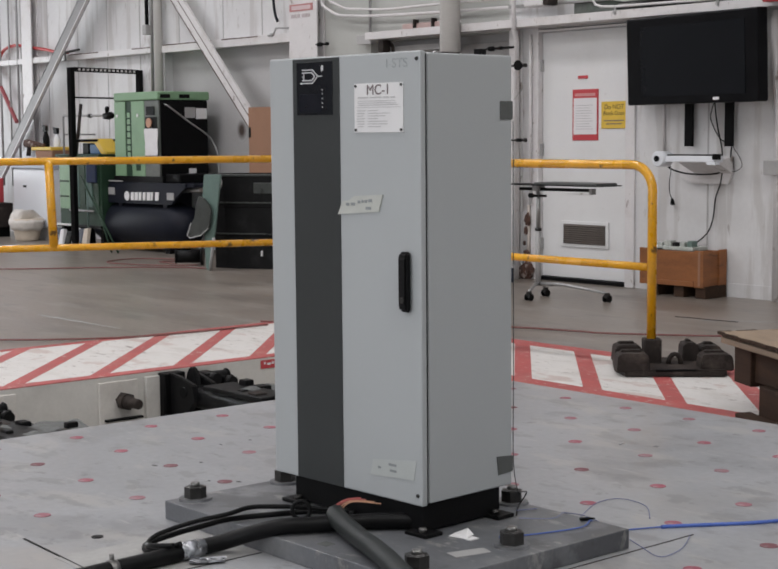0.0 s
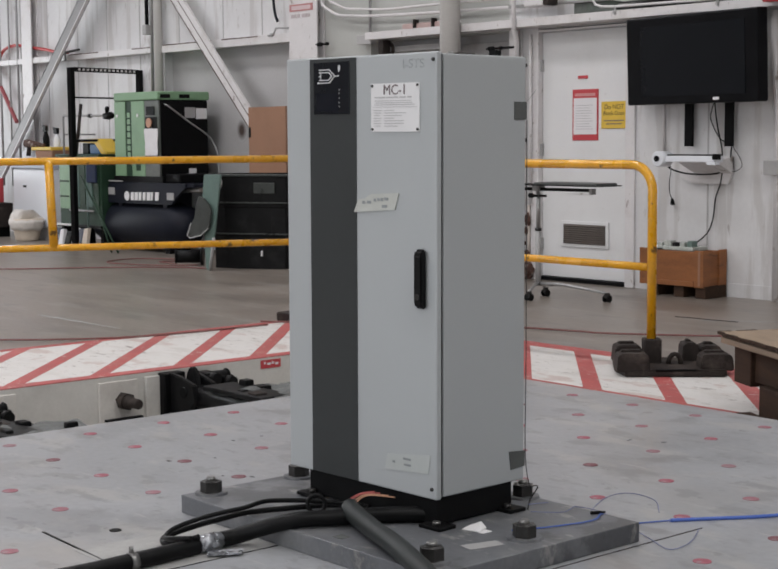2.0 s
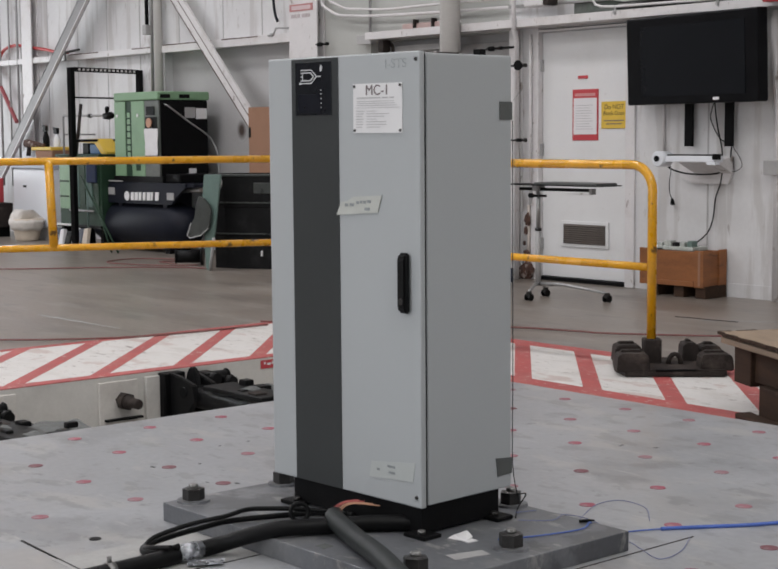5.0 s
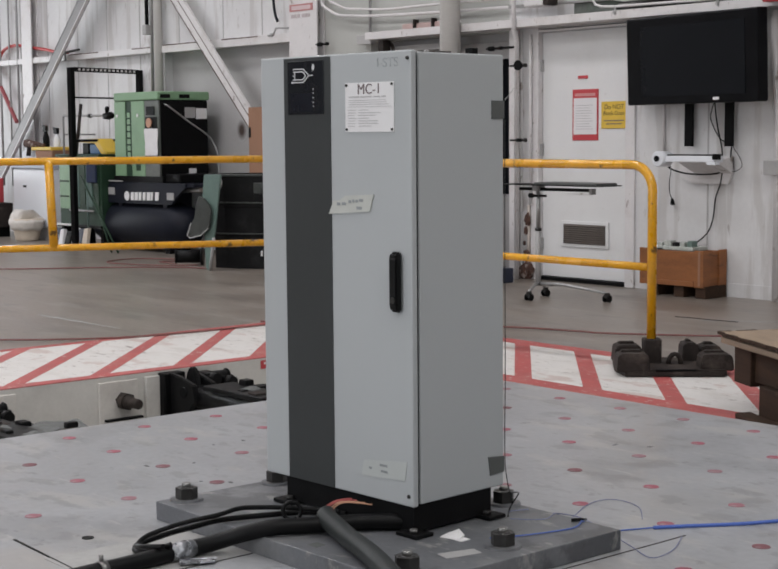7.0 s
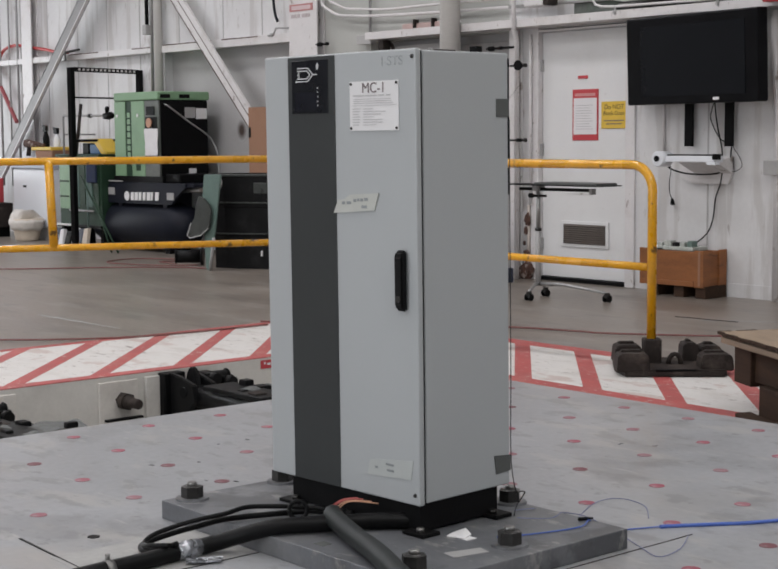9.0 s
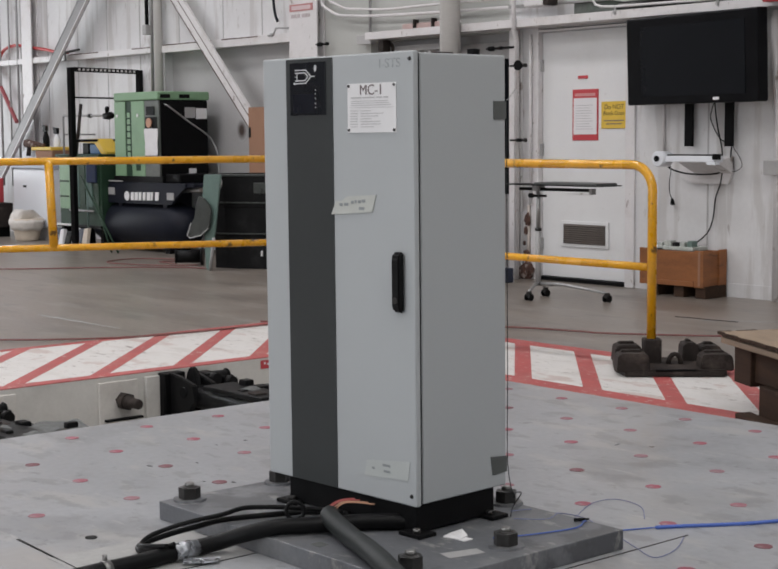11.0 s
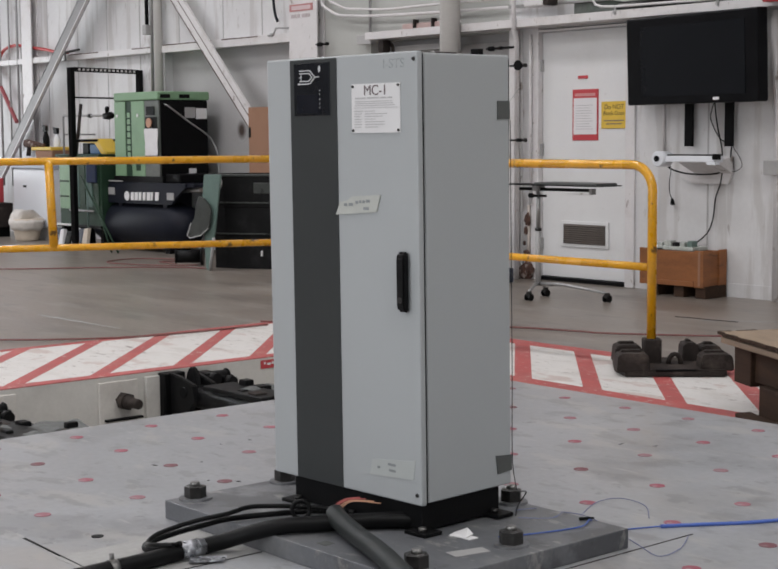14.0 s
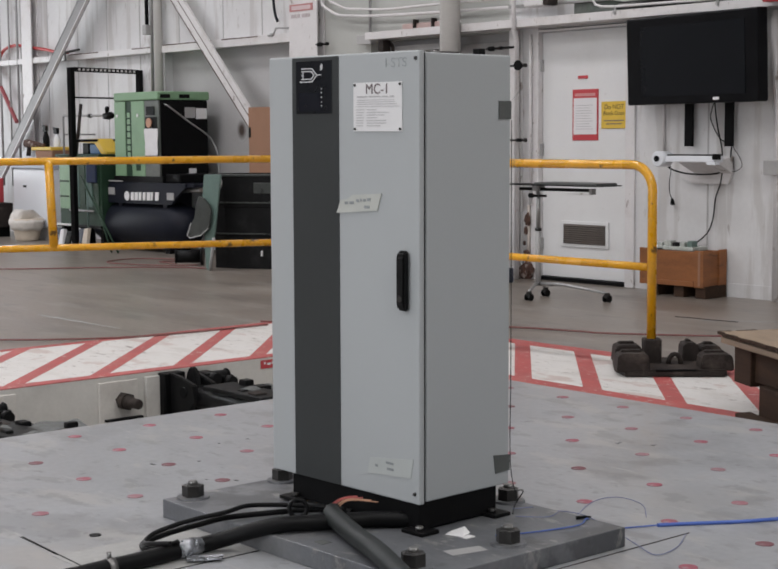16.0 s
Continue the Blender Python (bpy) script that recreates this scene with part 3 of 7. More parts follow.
def cabinet():
    c = thing("electrical_cabinet", 0, 0, 0, "light grey steel electrical cabinet with a charcoal band and black handle", "cabinet")
    c.matrix_world = pose(*CAB)
    part("body", bbox(-CW + 0.004, 0.026, 0.004, -0.001, CD, CH - 0.004, bevel=0.004), M_CAB, c)
    part("door_gasket", bbox(-CW + 0.008, 0.018, 0.008, -0.006, 0.0275, CH - 0.006), M_RUBBER, c, "dark gasket gap")
    d = part("door", bbox(-CW, 0, 0, 0, 0.0185, CH, bevel=0.004), M_CAB, c, "flat light grey door")
    part("band", bbox(-0.479, -0.0025, 0.002, -0.294, 0.001, CH - 0.004, bevel=0.0008), M_DARK, d, "charcoal vertical band")
    s = part("display", bbox(-0.461, -0.0045, 0.968, -0.318, -0.001, 1.104, bevel=0.001), M_SCREEN, d, "black control display")
    part("lcd", bbox(-0.448, -0.0052, 0.975, -0.36, -0.004, 1.022), M_LCD, s)
    def line(x0, z0, x1, z1, w=0.0026):
        a, b = Vector((x0, z0)), Vector((x1, z1))
        n = Vector((-(b - a).y, (b - a).x)).normalized() * w / 2
        part("icon_line", prism(bmesh.new(), [tuple(q) for q in (a + n, b + n, b - n, a - n)], "y", -0.0058, -0.0046), M_ICON, s)
    line(-0.437, 1.084, -0.395, 1.084); line(-0.437, 1.077, -0.398, 1.077)
    line(-0.437, 1.050, -0.395, 1.050); line(-0.437, 1.057, -0.398, 1.057)
    line(-0.395, 1.084, -0.374, 1.067); line(-0.395, 1.050, -0.374, 1.067)
    line(-0.398, 1.077, -0.386, 1.067); line(-0.398, 1.057, -0.386, 1.067)
    line(-0.430, 1.077, -0.430, 1.057, 0.002); line(-0.374, 1.067, -0.358, 1.067); line(-0.437, 1.067, -0.428, 1.067)
    line(-0.443, 1.050, -0.437, 1.050, 0.005)
    part("icon_logo", prism(bmesh.new(), ((-0.359, 1.078), (-0.353, 1.082), (-0.352, 1.092), (-0.357, 1.096), (-0.361, 1.088)), "y", -0.0058, -0.0046), M_ICON, s)
    for z in (0.988, 0.998, 1.010, 1.022, 1.032):
        part("indicator", bbox(-0.3580, -0.0058, z - 0.0015, -0.3552, -0.0046, z + 0.0015), M_ICON, s)
    h = part("handle", prism(bmesh.new(), ((-0.001, 0.480), (-0.016, 0.484), (-0.021, 0.496), (-0.021, 0.616), (-0.016, 0.628), (-0.001, 0.632)), "x", -0.0640, -0.0330, bevel=0.005), M_RUBBER, d, "black swing handle")
    part("lock", tube(bmesh.new(), [(-0.0485, -0.021, 0.512), (-0.0485, -0.0225, 0.512)], 0.008, 12), M_BOLT, h)
    # bottom and top fixing screws of the door
    for x, z in ((-0.011, 1.098), (-0.016, 0.026)):
        part("screw", tube(bmesh.new(), [(x, 0.0, z), (x, -0.004, z)], [0.0055, 0.004], 10), M_BOLT, d)
    # printed sheet
    p = part("notice_sheet", bbox(-0.236, -0.0022, 0.922, -0.058, -0.0004, 1.0435), M_PAPER, d, "white printed test notice")
    lettering("notice_title", "MC-1", 0.036, M_INK, p, Matrix.Translation((-0.147, -0.0026, 1.026)) @ FACE_FRONT, squeeze=1.05)
    rng = random.Random(9)
    def bar(x0, x1, z, hgt=0.0022, m=M_PRINT):
        part("print_bar", bbox(x0, -0.0030, z, x1, -0.0021, z + hgt), m, p)
    bar(-0.222, -0.183, 1.0065, 0.0034); bar(-0.178, -0.135, 1.0065, 0.0034); bar(-0.130, -0.108, 1.0065, 0.0034); bar(-0.102, -0.086, 1.0065, 0.0034)
    for z in (0.999, 0.994, 0.989):
        bar(-0.222, -0.072 - rng.uniform(0, 0.03), z, 0.0014)
    bar(-0.228, -0.066, 0.9835, 0.0009)
    for k in range(7):
        z = 0.975 - 0.0066 * k
        bar(-0.225, -0.203 + rng.uniform(0, 0.01), z, 0.0016)
        bar(-0.186, -0.150 + rng.uniform(0, 0.05), z, 0.0016)
    for x in (-0.230, -0.064):
        for z in (0.928, 1.0375):
            part("tack", tube(bmesh.new(), [(x, -0.002, z), (x, -0.005, z)], 0.0035, 8), M_BOLT, p)
    # strips of tape
    t = part("tape_strip", prism(bmesh.new(), ((-0.303, 0.714), (-0.148, 0.725), (-0.133, 0.768), (-0.240, 0.762), (-0.262, 0.750), (-0.286, 0.748)), "y", -0.0032, -0.0004), M_TAPE, d, "torn masking tape with pencil notes")
    for x0, x1, z in ((-0.270, -0.258, 0.737), (-0.252, -0.236, 0.738), (-0.226, -0.216, 0.744), (-0.212, -0.204, 0.746), (-0.200, -0.190, 0.746), (-0.186, -0.172, 0.748), (-0.196, -0.176, 0.729)):
        part("pencil_bar", bbox(x0, -0.0039, z, x1, -0.0031, z + 0.0075), M_PENCIL, t)
    t = part("tape_strip", prism(bmesh.new(), ((-0.189, 0.053), (-0.029, 0.063), (-0.020, 0.112), (-0.180, 0.094)), "y", -0.0014, -0.0004), M_TAPE2, d, "pale tape with faint marks")
    for x0, x1, z in ((-0.160, -0.150, 0.074), (-0.120, -0.092, 0.087), (-0.116, -0.092, 0.072)):
        part("pencil_bar", bbox(x0, -0.0021, z, x1, -0.0013, z + 0.006), M_PENCIL, t)
    lettering("pencil_mark", "I-STS", 0.033, M_FAINT, d, Matrix.Translation((-0.082, -0.0004, 1.089)) @ FACE_FRONT, 0.0003, 1.15)
    # cloth tape on the side
    part("side_tape", bbox(-0.002, 0.281, 0.952, 0.0012, CD + 0.001, 0.998), M_GREYTAPE, c, "square of grey cloth tape")
    part("side_tape", prism(bmesh.new(), ((0.267, 0.086), (CD + 0.001, 0.081), (CD + 0.001, 0.040), (0.274, 0.037)), "x", -0.002, 0.0012), M_GREYTAPE, c, "square of grey cloth tape")
    part("rear_cover", bbox(-CW + 0.02, CD, 0.03, -0.02, CD + 0.012, CH - 0.03), M_CAB, c)
    # roof fittings
    for x in (-0.36, -0.30, -0.26, -0.20, -0.12, -0.08, -0.05):
        part("roof_bolt", tube(bmesh.new(), [(x, 0.05 + (x * 7 % 0.2), CH - 0.005), (x, 0.05 + (x * 7 % 0.2), CH + 0.004)], 0.007, 8), M_BOLTTOP, c)
    part("roof_gland_strip", bbox(-0.36, 0.20, CH - 0.004, -0.12, 0.26, CH + 0.008, bevel=0.002), M_RUBBERBROWN, c, "dark cable gland strip")
    part("roof_gland", bbox(-0.052, 0.24, CH - 0.004, -0.028, 0.26, CH + 0.012), M_BLACK, c)
    # plinth
    q = part("plinth", bbox(-CW + 0.070, 0.012, -0.068, -0.012, CD - 0.035, 0.004, bevel=0.003), M_BLACK, c, "black recessed plinth")
    for x in (-CW + 0.050, -0.045):
        for y in (-0.020, CD - 0.085):
            part("foot", bbox(x, y, -0.072, x + 0.075, y + 0.06, -0.062, bevel=0.002), M_BLACK, c, "black bolted foot")
            part("foot_screw", tube(bmesh.new(), [(x + 0.045, y + 0.02, -0.062), (x + 0.045, y + 0.02, -0.052)], 0.010, 6), M_BOLTTOP if y < 0 and x > -0.1 else M_BOLT, c)
    # thin sensor wire down the rear edge
    part("sensor_wire", tube(bmesh.new(), [(0.001, CD + 0.002, 0.95), (0.001, CD + 0.003, 0.6), (0.001, CD + 0.004, 0.3), (0.001, CD + 0.004, 0.06), (0.010, CD + 0.02, -0.04)], 0.0012, 6, 5), M_GREYCONDUIT, c)
    part("sensor_wire", tube(bmesh.new(), [(0.001, CD + 0.003, 1.0), (0.006, CD + 0.012, 1.012), (0.014, CD + 0.024, 1.03)], 0.0010, 6, 5), M_STEELGREY, c)
    return c


def cables():
    made = []
    def cable(name, pts, r, material, label, sides=12):
        o = thing(name, pts[0][0], pts[0][1], pts[0][2], label, "cable")
        q = [Vector(p) - Vector(pts[0]) for p in pts]
        part("sheath", tube(bmesh.new(), q, r, sides, 8), material, o)
        made.append(o)
        return o
    z = TABLE_Z
    k = cable("power_cable", [(1.56, 0.24, PLATE_Z + 0.022), (1.494, 0.162, PLATE_Z + 0.022), (1.451, 0.085, PLATE_Z + 0.022), (1.408, 0.009, PLATE_Z + 0.022), (1.375, -0.050, PLATE_Z + 0.021), (1.325, -0.100, z + 0.055), (1.262, -0.150, z + 0.028), (1.250, -0.212, z + 0.022), (1.258, -0.303, z + 0.022), (1.266, -0.392, z + 0.022), (1.269, -0.481, z + 0.022), (1.273, -0.62, z + 0.022), (1.25, -0.90, z + 0.022)], 0.0205, M_RUBBER, "thick black rubber power cable looping over the plate")
    o = Vector((1.56, 0.24, PLATE_Z + 0.022))
    part("tape_wrap", tube(bmesh.new(), [Vector(p) - o for p in ((1.250, -0.20, z + 0.023), (1.253, -0.235, z + 0.023), (1.257, -0.27, z + 0.023))], [0.0215, 0.0235, 0.0215], 9), M_SILVER, k, "crumpled silver tape wrap")
    part("tape_tail", prism(bmesh.new(), [(p[0] - o.x, p[1] - o.y) for p in ((1.268, -0.25), (1.320, -0.175), (1.345, -0.20), (1.305, -0.275))], "z", z + 0.006 - o.z, z + 0.010 - o.z), M_SILVER, k, "loose silver tape tail")
    part("clamp", tube(bmesh.new(), [Vector(p) - o for p in ((1.268, -0.455, z + 0.022), (1.269, -0.475, z + 0.022))], 0.0225, 12), M_BOLTTOP, k)
    part("clamp_screw", tube(bmesh.new(), [Vector(p) - o for p in ((1.265, -0.465, z + 0.040), (1.265, -0.465, z + 0.058))], 0.006, 8), M_BOLTTOP, k)
    cable("control_cable", [(1.36, 0.20, PLATE_Z + 0.010), (1.275, 0.143, PLATE_Z + 0.010), (1.221, 0.022, PLATE_Z + 0.010), (1.199, -0.041, PLATE_Z + 0.010), (1.186, -0.093, PLATE_Z + 0.009), (1.165, -0.14, z + 0.050), (1.13, -0.19, z + 0.035), (1.100, -0.245, z + 0.017), (1.110, -0.280, z + 0.012), (1.156, -0.300, z + 0.012), (1.227, -0.298, z + 0.030), (1.27, -0.275, z + 0.048)], 0.0075, M_RUBBER, "thin black control cable bent in a loop")
    cable("control_cable", [(1.36, 0.18, PLATE_Z + 0.02), (1.27, 0.082, PLATE_Z + 0.030), (1.227, 0.018, PLATE_Z + 0.034), (1.209, -0.032, PLATE_Z + 0.036), (1.209, -0.094, PLATE_Z + 0.030), (1.18, -0.15, PLATE_Z + 0.020), (1.15, -0.20, PLATE_Z + 0.006), (1.125, -0.255, z + 0.038), (1.145, -0.295, z + 0.026), (1.21, -0.318, z + 0.040), (1.275, -0.30, z + 0.050)], 0.0062, M_RUBBER, "thin black control cable bent in a loop")
    c = Vector((1.303, 0.068, PLATE_Z + 0.030))
    view = Vector((0.76, -0.65, 0.1))
    u = view.cross(Vector((0, 0, 1))).normalized()
    w = u.cross(view).normalized()
    pts = [tuple(c + (u * math.cos(a) + w * math.sin(a)) * 0.023) for a in [2 * math.pi * i / 14 for i in range(15)]]
    cable("cable_loop", pts, 0.0055, M_RUBBER, "small coiled black cable loop", 8)
    g = cable("grey_conduit", [(1.425, 0.085, PLATE_Z + 0.040), (1.46, 0.066, PLATE_Z + 0.036), (1.594, 0.016, PLATE_Z + 0.030), (1.727, -0.033, PLATE_Z + 0.030), (1.871, -0.097, PLATE_Z + 0.030), (2.006, -0.157, PLATE_Z + 0.020), (2.2, -0.26, z + 0.028)], 0.0250, M_GREYCONDUIT, "thick dark grey flexible conduit")
    o = Vector((1.425, 0.085, PLATE_Z + 0.040))
    for dx, m in ((0.0, M_REDWIRE), (0.012, M_ORANGEWIRE), (0.022, M_ORANGEWIRE), (-0.008, M_REDWIRE)):
        part("conductor", tube(bmesh.new(), [(0.02 + dx, -0.01, 0.004), (-0.006 + dx, 0.006, 0.014), (0.004 + dx, 0.035, 0.030), (0.035 + dx * 1.5, 0.070 + dx, 0.032 - dx * 0.4)], 0.0019, 8, 6), m, g, "bare coloured conductor")
    b1 = cable("sensor_lead", [(2.06, 1.24, z + 0.004), (2.008, 1.129, z + 0.004), (1.964, 1.041, z + 0.004), (1.889, 0.928, z + 0.004), (1.84, 0.85, z + 0.004)], 0.0055, M_BLUE, "bright blue sensor lead lying on the table", 8)
    cable("sensor_lead", [(1.84, 0.85, z + 0.004), (1.80, 0.76, z + 0.004), (1.80, 0.665, z + 0.012), (1.80, 0.62, PLATE_Z + 0.003), (1.83, 0.55, PLATE_Z + 0.003), (1.80, 0.42, PLATE_Z + 0.003), (1.76, 0.33, PLATE_Z + 0.003)], 0.0020, M_BLUE, "blue sensor lead running over the plate corner", 6)
    cable("sensor_lead", [(1.60, 0.55, PLATE_Z + 0.003), (1.62, 0.604, PLATE_Z + 0.003), (1.56, 0.66, z + 0.03), (1.54, 0.76, z + 0.004), (1.626, 0.791, z + 0.003), (1.784, 0.732, z + 0.003), (1.921, 0.668, z + 0.003), (2.019, 0.627, z + 0.003), (2.01, 0.719, z + 0.003), (1.945, 0.836, z + 0.003)], 0.0011, M_PALEBLUE, "thin pale blue sensor lead curling over the table", 6)
    cable("sensor_lead", [(1.66, 0.50, PLATE_Z + 0.003), (1.72, 0.56, PLATE_Z + 0.003), (1.70, 0.63, PLATE_Z + 0.003), (1.644, 0.732, z + 0.004), (1.55, 0.916, z + 0.003), (1.558, 1.012, z + 0.003), (1.66, 1.0, z + 0.003), (1.76, 0.90, z + 0.003)], 0.0011, M_PALEBLUE, "thin pale blue sensor lead curling over the table", 6)
    cable("sensor_lead", [(1.63, 0.53, PLATE_Z + 0.06), (1.57, 0.62, PLATE_Z + 0.035), (1.57, 0.59, PLATE_Z + 0.004), (1.64, 0.51, PLATE_Z + 0.004)], 0.0016, M_RUBBER, "thin black sensor lead beside the foot", 6)
    tag = thing("paper_tag", 1.69, 0.27, PLATE_Z, "crumpled white paper tag on the plate", "paper")
    f = bmesh.new()
    va = [f.verts.new(p) for p in ((-0.022, -0.022, 0.001), (0.026, -0.009, 0.001), (0.015, 0.026, 0.004), (-0.009, 0.03, 0.014), (-0.033, 0.008, 0.002))]
    f.faces.new(va)
    ex = bmesh.ops.extrude_face_region(f, geom=list(f.faces))
    for v in [e for e in ex["geom"] if isinstance(e, bmesh.types.BMVert)]:
        v.co.z += 0.002
    part("paper_sheet", f, M_PAPER, tag)
    made.append(tag)
    pc = thing("pencil_stub", 1.78, 0.60, PLATE_Z, "short black marker lying at the plate corner", "marker")
    part("marker_body", tube(bmesh.new(), [(0, 0, 0.005), (0.012, 0.024, 0.005), (0.014, 0.028, 0.005), (0.018, 0.036, 0.005)], [0.0045, 0.0045, 0.003, 0.002], 10), M_BLACK, pc)
    made.append(pc)
    return made


TABLE = shake_table()
BASE = base_plate()
CABINET = cabinet()
CABLES = cables()


# ---- actuators in the pit ----
def actuator(y, z, label, full=True):
    a = thing("hydraulic_actuator", PIT[0] + 0.006, y, z, label, "actuator", group="pit actuators")
    if full:
        part("bracket", bbox(0.0, -0.11, -0.34, 0.07, 0.02, 0.085, bevel=0.008), M_BLACK, a, "black wall bracket")
        part("clevis", prism(bmesh.new(), ((0.06, -0.16), (0.22, -0.12), (0.30, -0.03), (0.28, 0.045), (0.16, 0.075), (0.06, 0.085)), "y", -0.075, -0.045, bevel=0.005), M_RUBBER, a)
        part("clevis", prism(bmesh.new(), ((0.06, -0.16), (0.22, -0.12), (0.30, -0.03), (0.28, 0.045), (0.16, 0.075), (0.06, 0.085)), "y", 0.045, 0.075, bevel=0.005), M_RUBBER, a)
        part("pin", rod(bmesh.new(), (0.20, -0.085, 0.0), (0.20, 0.11, 0.0), 0.028, 18), M_BLACK, a)
        for yy, zz in ((0.10, 0.045), (0.20, 0.02)):
            part("port_block", bbox(0.03, yy, zz - 0.07, 0.15, yy + 0.075, zz + 0.03, bevel=0.012), M_BLACK, a)
            part("port_cap", rod(bmesh.new(), (0.13, yy + 0.035, zz), (0.19, yy + 0.035, zz), 0.03, 14), M_RUBBER, a)
        part("pin_lug", prism(bmesh.new(), [(0.155 + 0.055 * math.cos(q) * (1.25 if math.sin(q) < 0 else 0.9), 0.035 + 0.085 * math.sin(q)) for q in [2 * math.pi * i / 16 for i in range(16)]], "y", -0.005, 0.028, bevel=0.006), M_BIN, a, "worn rounded lug")
        part("end_cylinder", rod(bmesh.new(), (0.10, 0.06, 0.045), (0.10, 0.25, 0.045), 0.030, 18), M_BIN, a)
        part("cylinder_rim", tube(bmesh.new(), [(0.10 + 0.030 * math.cos(q), 0.252, 0.045 + 0.030 * math.sin(q)) for q in [2 * math.pi * i / 14 for i in range(15)]], 0.008, 6), M_BLACK, a)
    part("barrel", rod(bmesh.new(), (0.24, 0, -0.03), (1.6, 0, -0.03), 0.055, 20), M_RUBBER, a)
    part("manifold", bbox(0.36, -0.07, 0.03, 0.86, 0.12, 0.055, bevel=0.006), M_BIN, a, "dusty flat manifold plate")
    part("manifold", bbox(0.62, 0.02, -0.015, 1.3, 0.30, 0.022, bevel=0.006), M_GREYTAPE, a, "dusty grey cover sheet")
    part("manifold", bbox(0.30, 0.06, 0.0, 0.75, 0.24, 0.028, bevel=0.006), M_BLACK, a)
    rng = random.Random(int(y * 10))
    for k in range(12):
        x, yy = rng.uniform(0.34, 1.25), rng.uniform(-0.08, 0.24)
        w = rng.uniform(0.03, 0.09)
        part("fitting", bbox(x, yy, 0.015, x + w, yy + rng.uniform(0.03, 0.08), rng.uniform(0.05, 0.085), bevel=0.006), rng.choice((M_BLACK, M_BIN, M_RUBBERBROWN)), a)
    sh_ = bmesh.new()
    bmesh.ops.create_grid(sh_, x_segments=26, y_segments=12, size=0.5)
    for v in sh_.verts:
        v.co = Vector((0.95 + v.co.x * 0.85, 0.18 + v.co.y * 0.34, 0.048 + 0.030 * noise.noise(v.co * 6 + Vector((y, 0, 0)))))
    bmesh.ops.solidify(sh_, geom=list(sh_.faces), thickness=0.004)
    part("torn_cover", sh_, M_GREYTAPE, a, "rumpled dusty grey cover")
    return a


actuator(1.99, -0.09, "black hydraulic actuator with clevis bracket on the pit wall")
actuator(0.72, -0.12, "black hydraulic actuator reaching the table from the pit wall", full=True)
an = thing("anchor_bolt", PIT[0] + 0.022, 1.667, -0.125, "large rusty anchor stud and nut on the pit wall", "bolt")
part("nut", tube(bmesh.new(), [(0, 0, 0), (0.050, 0, 0)], 0.046, 6), M_RUBBERBROWN, an)
part("stud", tube(bmesh.new(), [(0.05, 0, 0), (0.065, 0, 0), (0.07, 0, 0), (0.15, 0, 0), (0.155, 0, 0)], [0.036, 0.036, 0.026, 0.026, 0.020], 16), M_RUBBERBROWN, an)
part("bearing_ledge", bbox(0, -0.11, -0.095, 0.03, 0.10, -0.085), M_BLACK, an)


# ---- guard rails ----
def rail_right():
    y = 3.77
    r = thing("guard_rail", -0.6247, y, 0, "yellow tubular guard rail with a rounded end on a rubber foot", "guard rail", group="yellow guard rails")
    R, tr, H = 0.135, 0.0240, 1.046
    pts = [(-2.3, 0, H)] + [(-R + R * math.sin(a), 0, H - R + R * math.cos(a)) for a in [math.pi / 2 * i / 8 for i in range(9)]] + [(0, 0, 0.16)]
    part("rail_tube", tube(bmesh.new(), pts, tr, 16), M_YELLOW, r)
    part("lower_rail", rod(bmesh.new(), (-2.3, 0, 0.526), (-0.018, 0, 0.526), 0.0205, 16), M_YELLOW, r)
    part("end_post", rod(bmesh.new(), (-2.27, 0, 0.10), (-2.27, 0, 1.03), tr, 12), M_YELLOW, r)
    b = part("rubber_foot", prism(bmesh.new(), ((-0.25, -0.22), (0.25, -0.24), (0.27, -0.08), (0.25, 0.22), (-0.25, 0.22), (-0.28, -0.05)), "z", 0.0, 0.040, bevel=0.010), M_RUBBERBROWN, r, "dusty dark rubber foot")
    b.matrix_local = pose(0.085, 0.030, 0, 0, 0, 49.5)
    part("socket", bbox(-0.120, 0.007, 0.03, -0.030, 0.097, 0.162, bevel=0.008), M_RUBBERBROWN, b)
    for x, yy, hh, ww in ((-0.290, -0.21, 0.118, 0.165), (-0.262, 0.07, 0.122, 0.145), (0.125, -0.21, 0.112, 0.165), (0.085, 0.07, 0.132, 0.090), (0.175, 0.06, 0.118, 0.115)):
        part("lug", prism(bmesh.new(), ((x, 0.03), (x + ww, 0.03), (x + ww - 0.004, hh - 0.018), (x + ww - 0.018, hh), (x + 0.022, hh), (x + 0.006, hh - 0.012)), "y", yy, yy + 0.13, bevel=0.005), M_RUBBERBROWN, b)
        part("lug_slot", prism(bmesh.new(), ((x + 0.03, hh - 0.002), (x + ww - 0.03, hh - 0.002), (x + ww - 0.035, hh + 0.010), (x + 0.035, hh + 0.010)), "y", yy + 0.075, yy + 0.12, bevel=0.003), M_RUBBERBROWN, b)
    part("eye_ring", tube(bmesh.new(), [(0.03 + 0.032 * math.cos(a), -0.02, 0.04 + 0.05 * math.sin(a)) for a in [math.pi * i / 8 for i in range(9)]], 0.012, 8), M_RUBBERBROWN, b)
    part("grip_slot", bbox(-0.10, -0.228, 0.034, 0.10, -0.212, 0.042), M_BLACK, b)
    return r


